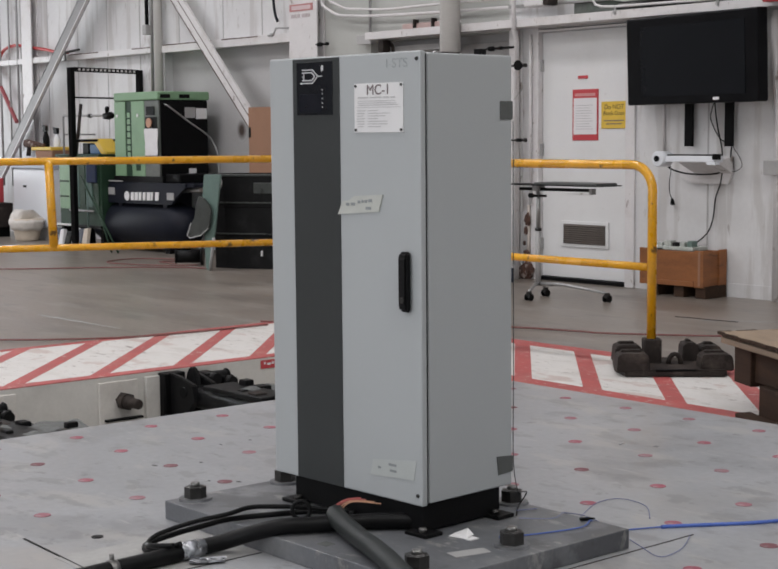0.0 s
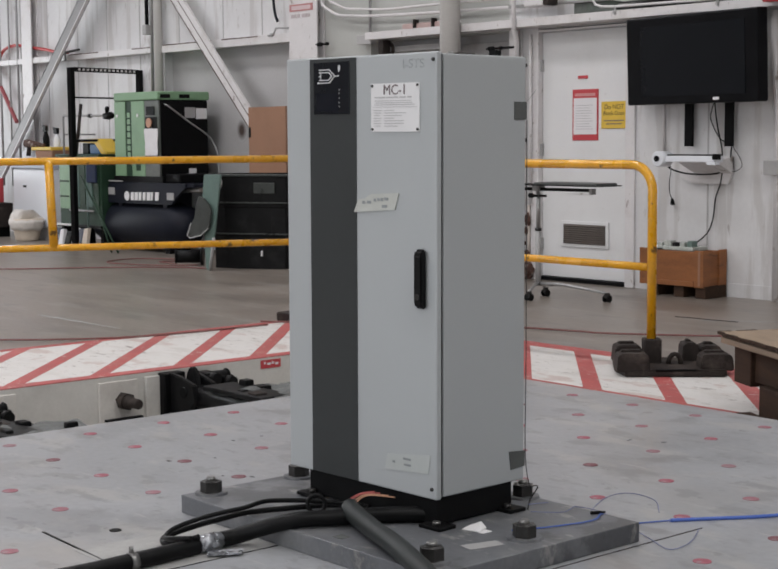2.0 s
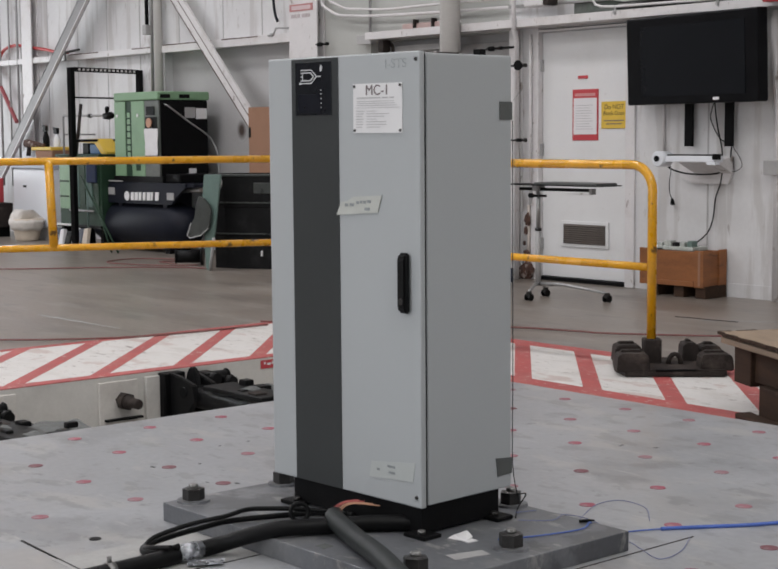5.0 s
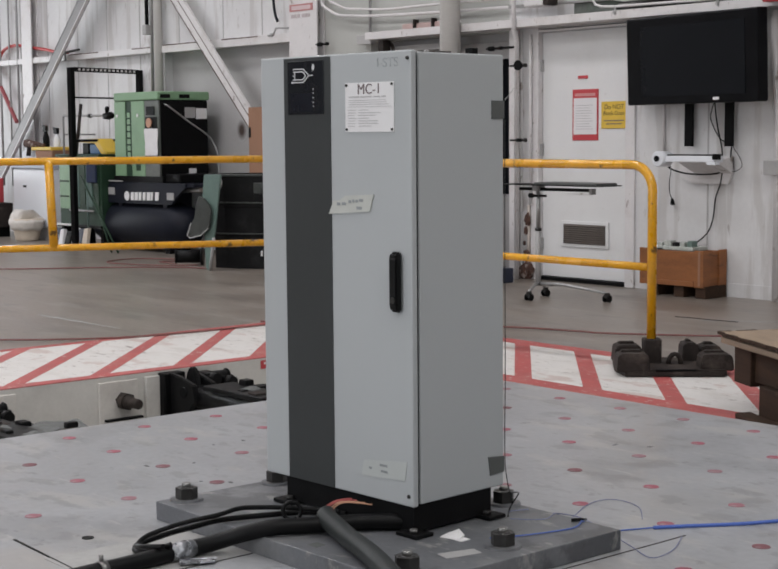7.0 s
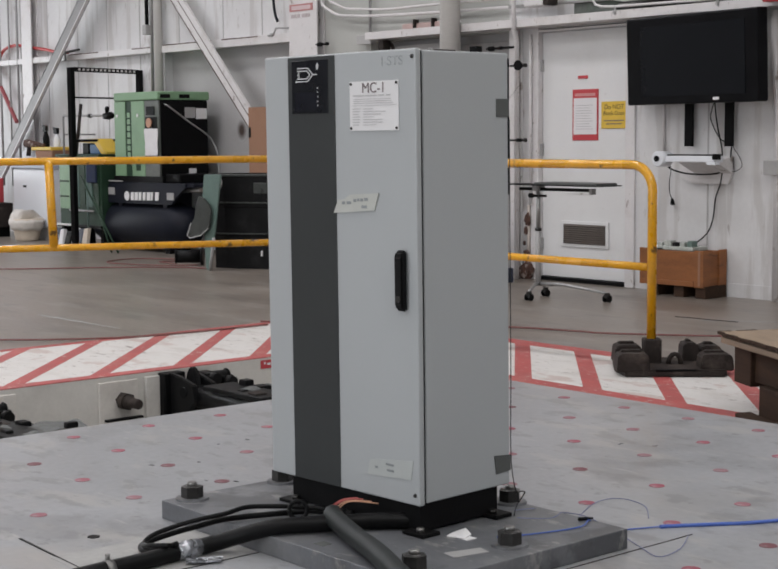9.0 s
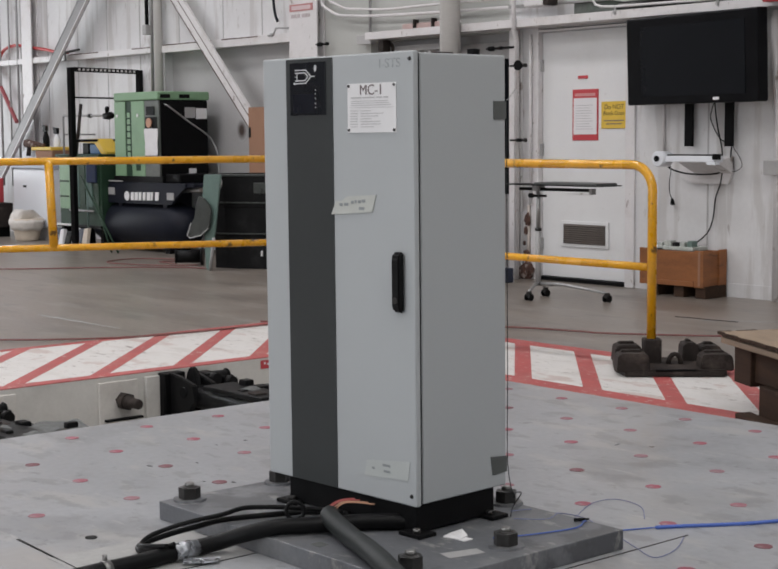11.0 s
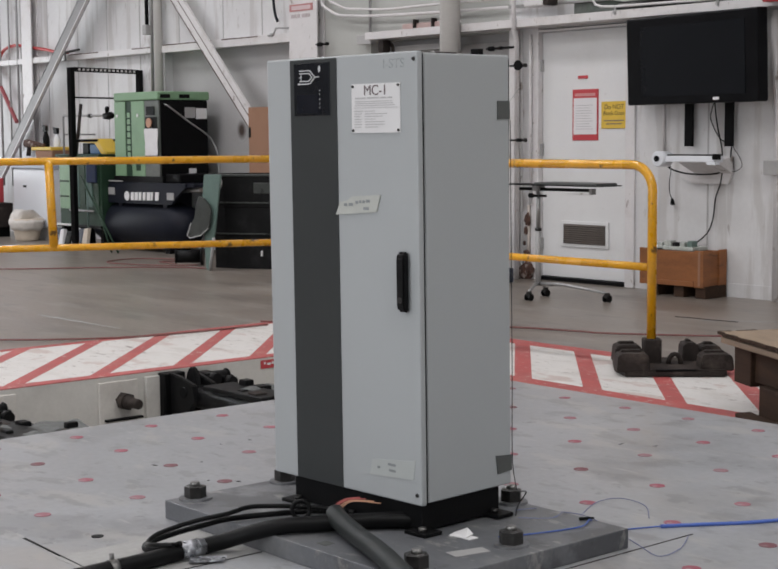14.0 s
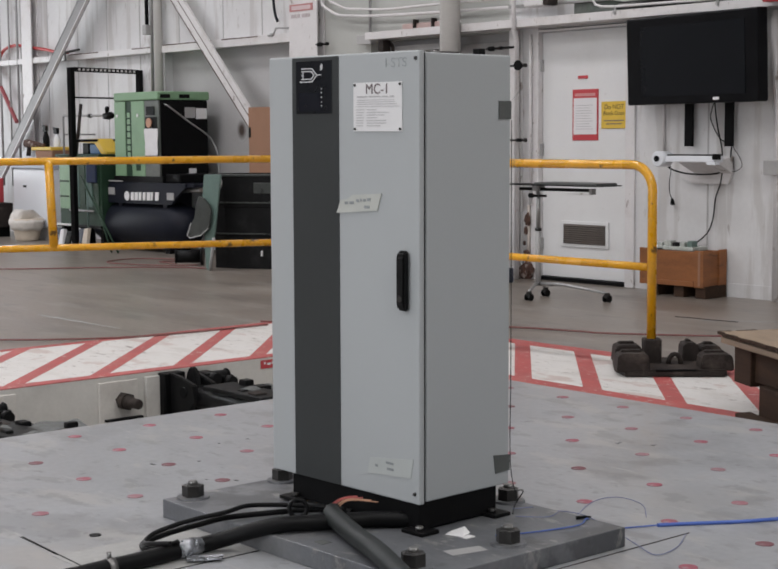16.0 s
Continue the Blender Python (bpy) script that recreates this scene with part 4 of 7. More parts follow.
def rail_left():
    a, b = Vector((-4.3073, 2.0151, 0)), Vector((-3.5798, 3.5351, 0))
    d = (b - a).normalized()
    r = thing("guard_rail", -4.178, 2.285, 0, "yellow tubular guard rail with two rails and a mid post", "guard rail", group="yellow guard rails")
    o = Vector((-4.178, 2.285, 0))
    s, e = a - d * 1.6, b + d * 0.35
    H = 1.062
    part("top_rail", rod(bmesh.new(), s - o + Vector((0, 0, H)), e - o + Vector((0, 0, H)), 0.0235, 16), M_YELLOW, r)
    part("lower_rail", rod(bmesh.new(), s - o + Vector((0, 0, 0.524)), e - o + Vector((0, 0, 0.524)), 0.0225, 16), M_YELLOW, r)
    for q in (0.0, -1.55, 1.72):
        p = d * q
        part("post", rod(bmesh.new(), p + d * (0.009 if q == 0 else 0) + Vector((0, 0, 0.524 if q == 0 else 0.04)), p - d * (0.009 if q == 0 else 0) + Vector((0, 0, H)), 0.0275, 14), M_YELLOW, r)
    for q in (-1.55, 1.72):
        p = d * q
        part("rubber_foot", bbox(p.x - 0.22, p.y - 0.22, 0, p.x + 0.22, p.y + 0.22, 0.06, bevel=0.01), M_RUBBERBROWN, r)
    return r


rail_right()
rail_left()


# ---- by the door ----
def television():
    t = thing("television", -2.66, WALL_Y - 0.27, 1.735, "large black flat television mounted on the wall", "television")
    lean = pose(0.02, 0, 0, 2.0, 0, -9)
    cab = part("bezel", bbox(-0.690, -0.05, -0.315, 0.680, 0.05, 0.330, bevel=0.012), M_TVBEZEL, t)
    scr = part("screen", bbox(-0.525, -0.0535, -0.255, 0.560, -0.045, 0.262), M_TVGLASS, t, "dark unlit screen")
    bar = part("sticker", bbox(0.24, -0.054, -0.292, 0.30, -0.049, -0.272), M_PAPER, t, "small white sticker")
    back = part("rear_case", bbox(-0.60, 0.045, -0.24, 0.60, 0.12, 0.25, bevel=0.02), M_TVBEZEL, t)
    for o in (cab, scr, bar, back):
        o.matrix_local = lean
    for x in (-0.182, 0.184):
        part("mount_leg", bbox(x - 0.036, 0.19, -0.627, x + 0.032, 0.222, 0.25, bevel=0.004), M_BLACK, t, "black vertical mount leg")
    part("mount_arm", bbox(-0.25, 0.10, -0.05, 0.30, 0.262, 0.05), M_BLACK, t)
    return t


television()
W_ = WALL_Y


def wall_sign(name, x0, z0, x1, z1, y, material, label):
    s = thing(name, (x0 + x1) / 2, y, z0, label, "sign")
    w, h = (x1 - x0) / 2, z1 - z0
    part("sign_plate", bbox(-w, -0.006, 0, w, 0, h, bevel=0.001), material, s)
    return s, w, h


s, w, h = wall_sign("red_notice", -4.102, 1.155, -3.826, 1.565, W_ + 0.03, M_SIGNRED, "red bordered white notice on the door")
part("paper_field", bbox(-w + 0.014, -0.0085, 0.048, w - 0.014, -0.0055, h - 0.070), M_PAPER, s, "white printed field")
for k in range(10):
    part("print_bar", bbox(-w + 0.04, -0.0096, 0.09 + 0.021 * k, w - 0.05 - 0.02 * (k % 3), -0.0084, 0.094 + 0.021 * k), M_PRINT, s)
part("heading_bar", bbox(-w + 0.03, -0.0085, h - 0.055, w - 0.03, -0.0055, h - 0.032), mat("pale_red_print", (0.55, 0.25, 0.25), 0.6), s)
s, w, h = wall_sign("yellow_notice", -3.790, 1.248, -3.525, 1.462, W_ + 0.028, M_SIGNYELLOW, "yellow warning notice on the door")
lettering("notice_text", "Do NOT", 0.054, M_SIGNINK, s, Matrix.Translation((0, -0.0066, h - 0.045)) @ FACE_FRONT, 0.0005)
lettering("notice_text", "Block Door", 0.047, M_SIGNINK, s, Matrix.Translation((0, -0.0066, h - 0.095)) @ FACE_FRONT, 0.0005)
for k in range(2):
    part("print_bar", bbox(-w + 0.03 + 0.02 * k, -0.0075, 0.058 - 0.026 * k, w - 0.03 - 0.02 * k, -0.0058, 0.067 - 0.026 * k), M_INK, s)
s, w, h = wall_sign("small_label", -4.045, 1.650, -3.94, 1.675, W_ + 0.03, M_SIGNRED, "small red label strip on the door")


def wall_unit():
    u = thing("wall_projector_bracket", -2.66, W_, 0.93, "white wall bracket with a small projector head", "wall bracket")
    part("bar", bbox(-0.212, -0.31, 0.065, 0.235, -0.20, 0.112, bevel=0.006), M_WHITEPLASTIC, u)
    part("end_tab", bbox(0.17, -0.312, 0.045, 0.245, -0.25, 0.066, bevel=0.004), M_WHITEPLASTIC, u)
    h = part("head", tube(bmesh.new(), [(-0.262, -0.335, 0.088), (-0.262, -0.33, 0.088), (-0.262, -0.22, 0.088)], [0.050, 0.058, 0.058], 20), M_WHITEPLASTIC, u)
    part("head_collar", bbox(-0.245, -0.315, 0.05, -0.205, -0.22, 0.13, bevel=0.008), M_WHITEPLASTIC, h)
    part("lens", tube(bmesh.new(), [(-0.265, -0.334, 0.090), (-0.265, -0.345, 0.090)], 0.022, 16), M_TVBEZEL, h)
    part("wall_arm", prism(bmesh.new(), ((-0.005, -0.03), (-0.20, 0.055), (-0.20, 0.075), (-0.005, 0.10)), "x", -0.17, 0.19, bevel=0.004), M_STEELWHITE, u)
    part("back_plate", prism(bmesh.new(), ((-0.29, -0.035), (-0.19, -0.10), (0.15, -0.10), (0.19, 0.0), (0.19, 0.11), (-0.29, 0.11)), "y", -0.03, -0.001, bevel=0.003), M_STEELWHITE, u)
    part("black_strip", bbox(-0.20, -0.30, 0.1125, 0.232, -0.21, 0.122, bevel=0.002), M_BLACK, u)
    part("end_clip", bbox(0.222, -0.316, 0.085, 0.246, -0.24, 0.126, bevel=0.004), M_BLACK, u)
    return u


wall_unit()


def wire(name, pts, r, material, label, sides=8, steps=7):
    o = thing(name, *pts[0], label, "cable")
    q = [Vector(p) - Vector(pts[0]) for p in pts]
    part("sheath", tube(bmesh.new(), q, r, sides, steps), material, o)
    return o


YC = W_ - 0.03
wire("wall_cable", [(-2.560, YC - .10, 1.43), (-2.585, YC - .05, 1.32), (-2.601, YC, 1.217), (-2.568, YC, 1.090), (-2.561, YC, 0.945), (-2.577, YC, 0.835), (-2.620, YC, 0.724), (-2.640, YC, 0.577), (-2.693, YC, 0.464), (-2.80, YC - .02, 0.37)], 0.0052, M_RUBBER, "black power cord hanging from the television to the crate")
wire("wall_cable", [(-2.566, YC - .10, 1.43), (-2.675, YC, 1.327), (-2.637, YC, 1.236), (-2.582, YC, 1.163), (-2.52, YC, 1.135)], 0.0040, M_RUBBER, "thin black cord looped under the television")
wire("wall_cable", [(-2.478, YC, 1.13), (-2.484, YC, 1.08), (-2.499, YC, 1.000), (-2.565, YC - .01, 0.926), (-2.632, YC - .03, 0.905), (-2.80, YC - .08, 0.905), (-2.90, YC - .12, 0.928), (-2.945, YC - .15, 0.955)], 0.0058, M_RUBBER, "thick black cord sagging under the bracket")
wire("wall_cable", [(-2.47, YC, 1.11), (-2.455, YC, 1.088), (-2.403, YC, 1.018), (-2.388, YC, 0.964), (-2.44, YC, 0.928), (-2.53, YC, 0.918)], 0.0030, M_RUBBER, "thin black cord looped on the wall")
wire("wall_cable", [(-3.02, YC - .04, 0.97), (-3.041, YC, 0.93), (-3.054, YC, 0.826), (-3.048, YC, 0.751), (-3.026, YC, 0.71)], 0.0034, M_RUBBER, "short black lead with a plug end")
pl = thing("plug", -3.020, YC, 0.665, "black plug end hanging at the wall", "plug")
part("plug_body", prism(bmesh.new(), ((-0.018, 0.0), (0.014, -0.004), (0.010, 0.03), (-0.004, 0.05), (-0.012, 0.05)), "y", -0.011, 0.011, bevel=0.004), M_RUBBER, pl)
solid("wall_conduit", tube(bmesh.new(), [(-3.124, W_ - 0.015, 1.06), (-3.124, W_ - 0.015, 1.60)], 0.010, 8), M_STEELWHITE, "thin white conduit down the wall", "conduit", kind="structure")
cd = thing("corner_conduit", -2.10, W_ - 0.04, 0, "white conduit with a grey junction box", "conduit")
part("conduit_pipe", tube(bmesh.new(), [(0.03, 0, 0), (0.03, 0, 1.35), (0.0, -0.02, 1.8), (0.0, -0.02, 2.06)], 0.028, 12), M_STEELWHITE, cd)
part("junction_box", bbox(-0.055, -0.06, 0.905, 0.13, 0.035, 1.010, bevel=0.006), M_STEELGREY, cd, "grey junction box")
rb = thing("red_beacon", -1.98, W_ - 0.26, 2.105, "red alarm box on the ledge", "alarm box")
part("alarm_case", bbox(-0.07, -0.03, 0, 0.10, 0.05, 0.12, bevel=0.008), M_SIGNRED, rb)


def crate():
    c = thing("shipping_crate", -2.82, 6.765, 0, "open brown plywood crate on wooden skids", "crate", rz=0)
    L, D, z0, z1 = 0.57, 0.25, 0.09, 0.34
    t = 0.018
    part("side_board", bbox(-L / 2, -D / 2, z0, L / 2, -D / 2 + t, z1, bevel=0.002), M_PLY, c)
    part("side_board", bbox(-L / 2, D / 2 - t, z0, L / 2, D / 2, z1, bevel=0.002), M_PLY, c)
    part("end_board", bbox(-L / 2, -D / 2 + t, z0, -L / 2 + t, D / 2 - t, z1, bevel=0.002), M_PLY, c)
    part("end_board", bbox(L / 2 - t, -D / 2 + t, z0, L / 2, D / 2 - t, z1, bevel=0.002), M_PLY, c)
    part("bottom_board", bbox(-L / 2 + t, -D / 2 + t, z0, L / 2 - t, D / 2 - t, z0 + t), M_PLY, c)
    for x in (-L / 2 - 0.012, L / 2 - 0.07):
        part("batten", bbox(x, -D / 2 - 0.014, z0 - 0.01, x + 0.085, -D / 2, z1 + 0.012, bevel=0.002), M_PLY, c)
    for y in (-D / 2 - 0.012, D / 2 - 0.07):
        part("batten", bbox(L / 2, y, z0 - 0.01, L / 2 + 0.014, y + 0.085, z1 + 0.012, bevel=0.002), M_PLY, c)
    part("corner_strip", bbox(L / 2 - 0.030, -D / 2 - 0.018, z0 + 0.004, L / 2 - 0.012, -D / 2 - 0.0135, z1 + 0.006), M_CARD, c, "pale worn corner strip")
    part("lower_batten", bbox(-L / 2 + 0.08, -D / 2 - 0.016, z0 - 0.006, L / 2 - 0.075, -D / 2, z0 + 0.03, bevel=0.003), M_PLY, c)
    for x in (-0.22, 0.02, 0.22):
        part("skid", bbox(x, -D / 2, 0, x + 0.09, D / 2, z0, bevel=0.003), M_WOOD, c)
    return c


crate()
ps = thing("power_strip", -2.84, 6.765, 0.34, "clear plastic packing and plugs lying across the crate", "packing")
M_CLEAR = mat("milky_clear_plastic", (0.40, 0.42, 0.39), 0.25, spot=0.25, scale=18, bump=0.3, dist=0.01)
part("strip_case", bbox(-0.215, -0.10, 0.0, 0.19, 0.08, 0.030, bevel=0.006), M_CLEAR, ps)
for x, w_, hh, m in ((-0.20, 0.10, 0.055, M_CLEAR), (-0.09, 0.07, 0.070, M_CLEAR), (-0.01, 0.035, 0.058, M_BIN), (0.06, 0.05, 0.065, M_CLEAR), (0.13, 0.045, 0.075, M_TEAL), (-0.15, 0.06, 0.012, M_BIN)):
    part("plug_head", bbox(x, -0.118 if hh < 0.02 else -0.09, 0.004, x + w_, -0.02, hh, bevel=0.007), m, ps)


def tray_stand():
    s = thing("tray_stand", -3.478, 5.90, 0, "wheeled steel tray stand with a flat dark top", "stand")
    part("column", rod(bmesh.new(), (0, 0, 0.09), (0, 0, 0.50), 0.021, 14), M_STEELGREY, s)
    part("inner_column", rod(bmesh.new(), (0, 0, 0.50), (0, 0, 0.83), 0.017, 14), M_STEEL, s)
    part("lock_ring", rod(bmesh.new(), (0, 0, 0.495), (0, 0, 0.515), 0.025, 14), M_BOLT, s)
    part("tray", bbox(-0.28, -0.13, 0.834, 0.70, 0.13, 0.841, bevel=0.002), M_BIN, s, "thin dark tray")
    part("tray_box", bbox(0.06, -0.11, 0.841, 0.67, 0.11, 0.858, bevel=0.004), M_GREYTAPE, s, "flat dark case on the tray")
    part("tray_arm", bbox(-0.18, -0.02, 0.792, 0.54, 0.02, 0.815, bevel=0.003), M_BIN, s)
    part("arm_end", bbox(0.52, -0.022, 0.775, 0.55, 0.022, 0.816, bevel=0.003), M_STEELGREY, s)
    part("post_head", bbox(-0.03, -0.035, 0.79, 0.035, 0.035, 0.834, bevel=0.004), M_STEELGREY, s)
    part("collar", bbox(-0.08, -0.02, 0.745, 0.07, 0.02, 0.763, bevel=0.004), M_BIN, s)
    part("clamp_knob", rod(bmesh.new(), (-0.09, 0, 0.754), (-0.06, 0, 0.754), 0.018, 10), M_BLACK, s)
    for b in ((0.13, -0.23), (0.01, 0.07), (0.60, 0.09)):
        p = part("leg", tube(bmesh.new(), [(0, 0, 0.098), (0.35 * b[0], 0.35 * b[1], 0.105), (0.8 * b[0], 0.8 * b[1], 0.078), (b[0], b[1], 0.062)], [0.016] * 1 + [0.013] * 1 + [0.010] * 2, 10), M_STEEL, s)
        part("caster_fork", bbox(b[0] - 0.012, b[1] - 0.018, 0.028, b[0] + 0.012, b[1] + 0.018, 0.068, bevel=0.003), M_BOLT, p)
        for dx in (-0.018, 0.018):
            part("caster_wheel", rod(bmesh.new(), (b[0] + dx - 0.007, b[1], 0.026), (b[0] + dx + 0.007, b[1], 0.026), 0.026, 16), M_RUBBER, p)
    return s


tray_stand()
wb = thing("wash_bottle_box", -4.72, 6.62, 0, "white jug with a blue cap beside navy crate", "jug")
part("jug_body", tube(bmesh.new(), [(0, 0, 0), (0, 0, 0.02), (0, 0, 0.26), (0, 0, 0.31)], [0.09, 0.10, 0.10, 0.05], 16), M_WHITEPLASTIC, wb)
part("jug_cap", rod(bmesh.new(), (0, 0, 0.31), (0, 0, 0.36), 0.045, 14), M_BLUE, wb)
nb = thing("navy_crate", -4.43, 6.50, 0, "small navy plastic crate on the floor", "crate")
part("crate_body", bbox(-0.12, -0.07, 0, 0.03, 0.07, 0.12, bevel=0.008), M_BLUEBIN, nb)
rg = thing("rag_heap", -4.70, 6.52, 0.0, "blue rag draped over the jug", "rag")
part("rag_cloth", prism(bmesh.new(), ((-0.16, 0.0), (-0.06, 0.0), (-0.02, 0.30), (0.13, 0.34), (0.14, 0.42), (0.05, 0.52), (-0.06, 0.58), (-0.16, 0.48)), "y", -0.03, 0.03, bevel=0.012), mat("blue_rag", (0.12, 0.13, 0.24), 0.9, spot=0.4, scale=14, bump=0.4, dist=0.02), rg)
rs = thing("rust_stain_post", -4.60, W_ - 0.02, 0, "rust-stained white pipe stub by the door", "pipe")
part("stub_pipe", rod(bmesh.new(), (0.05, 0, 0), (0.05, 0, 0.62), 0.014, 10), mat("rusty_white_pipe", (0.5, 0.44, 0.4), 0.6, spot=0.15, scale=8, grime=(0.16, 0.08, 0.05), grime_amount=0.9), rs)
for bx, bz, rx_, rz_ in ((0.055, 0.50, 0.032, 0.055), (0.035, 0.405, 0.020, 0.035), (0.045, 0.215, 0.035, 0.028), (0.02, 0.30, 0.012, 0.02)):
    fl_ = bmesh.new()
    bmesh.ops.create_icosphere(fl_, subdivisions=3, radius=1.0)
    for v in fl_.verts:
        q = v.co * (1 + 0.45 * noise.noise(v.co * 2.3 + Vector((bz * 40, 0, 0))))
        v.co = Vector((bx + q.x * rx_, -0.022 + q.y * 0.012, bz + q.z * rz_))
    part("rust_flake", fl_, M_RUST, rs, "flaking rust patch")
ft_ = bmesh.new()
bmesh.ops.create_icosphere(ft_, subdivisions=3, radius=1.0)
for v in ft_.verts:
    q = v.co * (1 + 0.35 * noise.noise(v.co * 2.0))
    v.co = Vector((0.045 + q.x * 0.075, -0.02 + q.y * 0.04, max(0.0, 0.06 + q.z * 0.085)))
part("stub_foot", ft_, M_RUST, rs, "crumbling rusty pipe foot")


# ---- columns, braces and pipes on the far wall ----
def post(name, x, w, d, material, label, z0=0.0, z1=5.0):
    p = thing(name, x, W_ - 0.003, z0, label, "column", kind="structure")
    part("flange", bbox(-w / 2, -d, 0, w / 2, -d + 0.014, z1 - z0), material, p)
    part("flange", bbox(-w / 2, -0.016, 0, w / 2, -0.002, z1 - z0), material, p)
    part("web", bbox(-0.006, -d + 0.014, 0, 0.006, -0.016, z1 - z0), material, p)
    return p


post("wall_column", -7.531, 0.445, 0.10, M_STEELWHITE, "white painted steel building column")
cs = thing("column_sign", -7.55, W_ - 0.1045, 2.42, "small red and white sign fixed on the column", "sign")
part("sign_plate", bbox(-0.185, -0.004, 0.0, 0.185, 0.0, 0.068), mat("faded_sign_red", (0.45, 0.20, 0.20), 0.6, spot=0.2, scale=20), cs)
part("paper_field", bbox(-0.150, -0.0055, 0.014, 0.150, -0.0035, 0.052), mat("pink_stained_paper", (0.60, 0.47, 0.48), 0.7, spot=0.1), cs)
for k, bw in enumerate((0.07, 0.05, 0.08, 0.04)):
    part("print_bar", bbox(-0.16 + 0.085 * k, -0.004, -0.062, -0.16 + 0.085 * k + bw, -0.0, -0.028), mat("faded_grey_print", (0.46, 0.41, 0.42), 0.6), cs)
post("wall_column", -13.27, 0.26, 0.10, M_STEELWHITE, "white painted steel building column")
post("wall_column", -4.69, 0.10, 0.06, M_STEELWHITE, "slim white steel post beside the door", z1=2.07)


def pipe(name, pts, r, material, label, steps=0, sides=14):
    o = thing(name, *pts[0], label, "pipe", kind="structure")
    part("pipe_run", tube(bmesh.new(), [Vector(p) - Vector(pts[0]) for p in pts], r, sides, steps), material, o)
    return o


pipe("down_pipe", [(-5.232, W_ - 0.28, 0.0), (-5.232, W_ - 0.28, 5.0)], 0.089, M_PIPE, "thick grey vertical pipe", sides=24)
pipe("down_pipe", [(-10.17, W_ - 0.10, 0.0), (-10.17, W_ - 0.10, 5.0)], 0.050, M_PIPE, "grey vertical pipe", sides=20)
pipe("thin_pipe", [(-10.27, W_ - 0.12, 1.0), (-10.27, W_ - 0.12, 5.0)], 0.020, M_STEEL, "thin steel pipe")
lv = thing("valve_rod", -10.30, W_ - 0.16, 2.40, "black valve rod on the thin pipe", "valve")
part("valve_handle", rod(bmesh.new(), (0, 0, 0), (0, 0, 0.6), 0.022, 10), M_BLACK, lv)
part("valve_body", bbox(-0.04, -0.04, -0.06, 0.04, 0.04, 0.05, bevel=0.01), M_STEELGREY, lv)
pipe("door_pipe", [(-4.565, W_ - 0.15, 0.0), (-4.565, W_ - 0.15, 1.98), (-4.53, W_ - 0.22, 2.05), (-4.53, W_ - 0.225, 3.2)], 0.020, M_STEELWHITE, "white service pipe beside the door")
pipe("side_pipe", [(-4.515, W_ - 0.04, 0.62), (-4.515, W_ - 0.04, 2.03)], 0.012, M_STEELWHITE, "slim white pipe beside the door frame")
for z in (1.77, 1.16):
    v = thing("gate_valve", -4.50, W_ - 0.19, z, "black hand valve between two pipes", "valve", group="pipe valves")
    part("valve_stem", rod(bmesh.new(), (-0.10, 0, 0), (0.09, 0, 0), 0.009, 10), M_BOLT, v)
    part("valve_body", tube(bmesh.new(), [(-0.03, 0, 0), (-0.02, 0, 0), (0.03, 0, 0), (0.04, 0, 0)], [0.014, 0.024, 0.024, 0.014] if z > 1.5 else [0.010, 0.015, 0.015, 0.010], 8), M_BLACK, v)
    part("union_nut", rod(bmesh.new(), (0.06, 0, 0), (0.08, 0, 0), 0.018, 6), M_BOLT, v)
    if z > 1.5:
        part("hand_wheel", rod(bmesh.new(), (0.03, -0.05, 0), (0.03, -0.035, 0), 0.042, 16), M_BLACK, v)
for x, y, z, reach in ((-7.33, W_ - 0.096, 2.085, 0.19), (-4.92, W_ - 0.15, 1.925, 0.34)):
    v = thing("gate_valve", x, y, z, "small black valve fixed to the steelwork", "valve", group="pipe valves")
    part("valve_stem", rod(bmesh.new(), (0, 0, 0), (reach, 0, 0), 0.010, 8), M_BLACK, v)
    part("valve_body", tube(bmesh.new(), [(0.02, 0, 0), (0.035, 0, 0), (0.08, 0, 0), (0.095, 0, 0)], [0.012, 0.021, 0.021, 0.012], 10), M_BLACK, v)
    part("valve_cap", rod(bmesh.new(), (0.15, 0, 0), (0.185, 0, 0), 0.015, 10), M_BLACK, v)
tr = thing("cable_tray", -6.45, W_ + 0.12, 1.965, "grey cable tray with a dark hook under the ledge", "cable tray", kind="structure")
part("tray_rail", bbox(0.0, -0.16, 0, 1.0, -0.15, 0.05), M_STEELGREY, tr)
part("tray_floor", bbox(0.0, -0.15, 0, 1.0, -0.002, 0.006), M_STEELGREY, tr)
part("tray_hook", tube(bmesh.new(), [(0.10, -0.165, 0.10), (0.16, -0.165, 0.08), (0.20, -0.165, 0.03), (0.18, -0.165, -0.02)], 0.018, 8, 5), M_RUBBERBROWN, tr, "dark bent hook")
M_TROUGH = mat("dark_trough_paint", (0.10, 0.11, 0.10), 0.5, spot=0.4, scale=7, grime=(0.05, 0.09, 0.06), grime_amount=0.7)
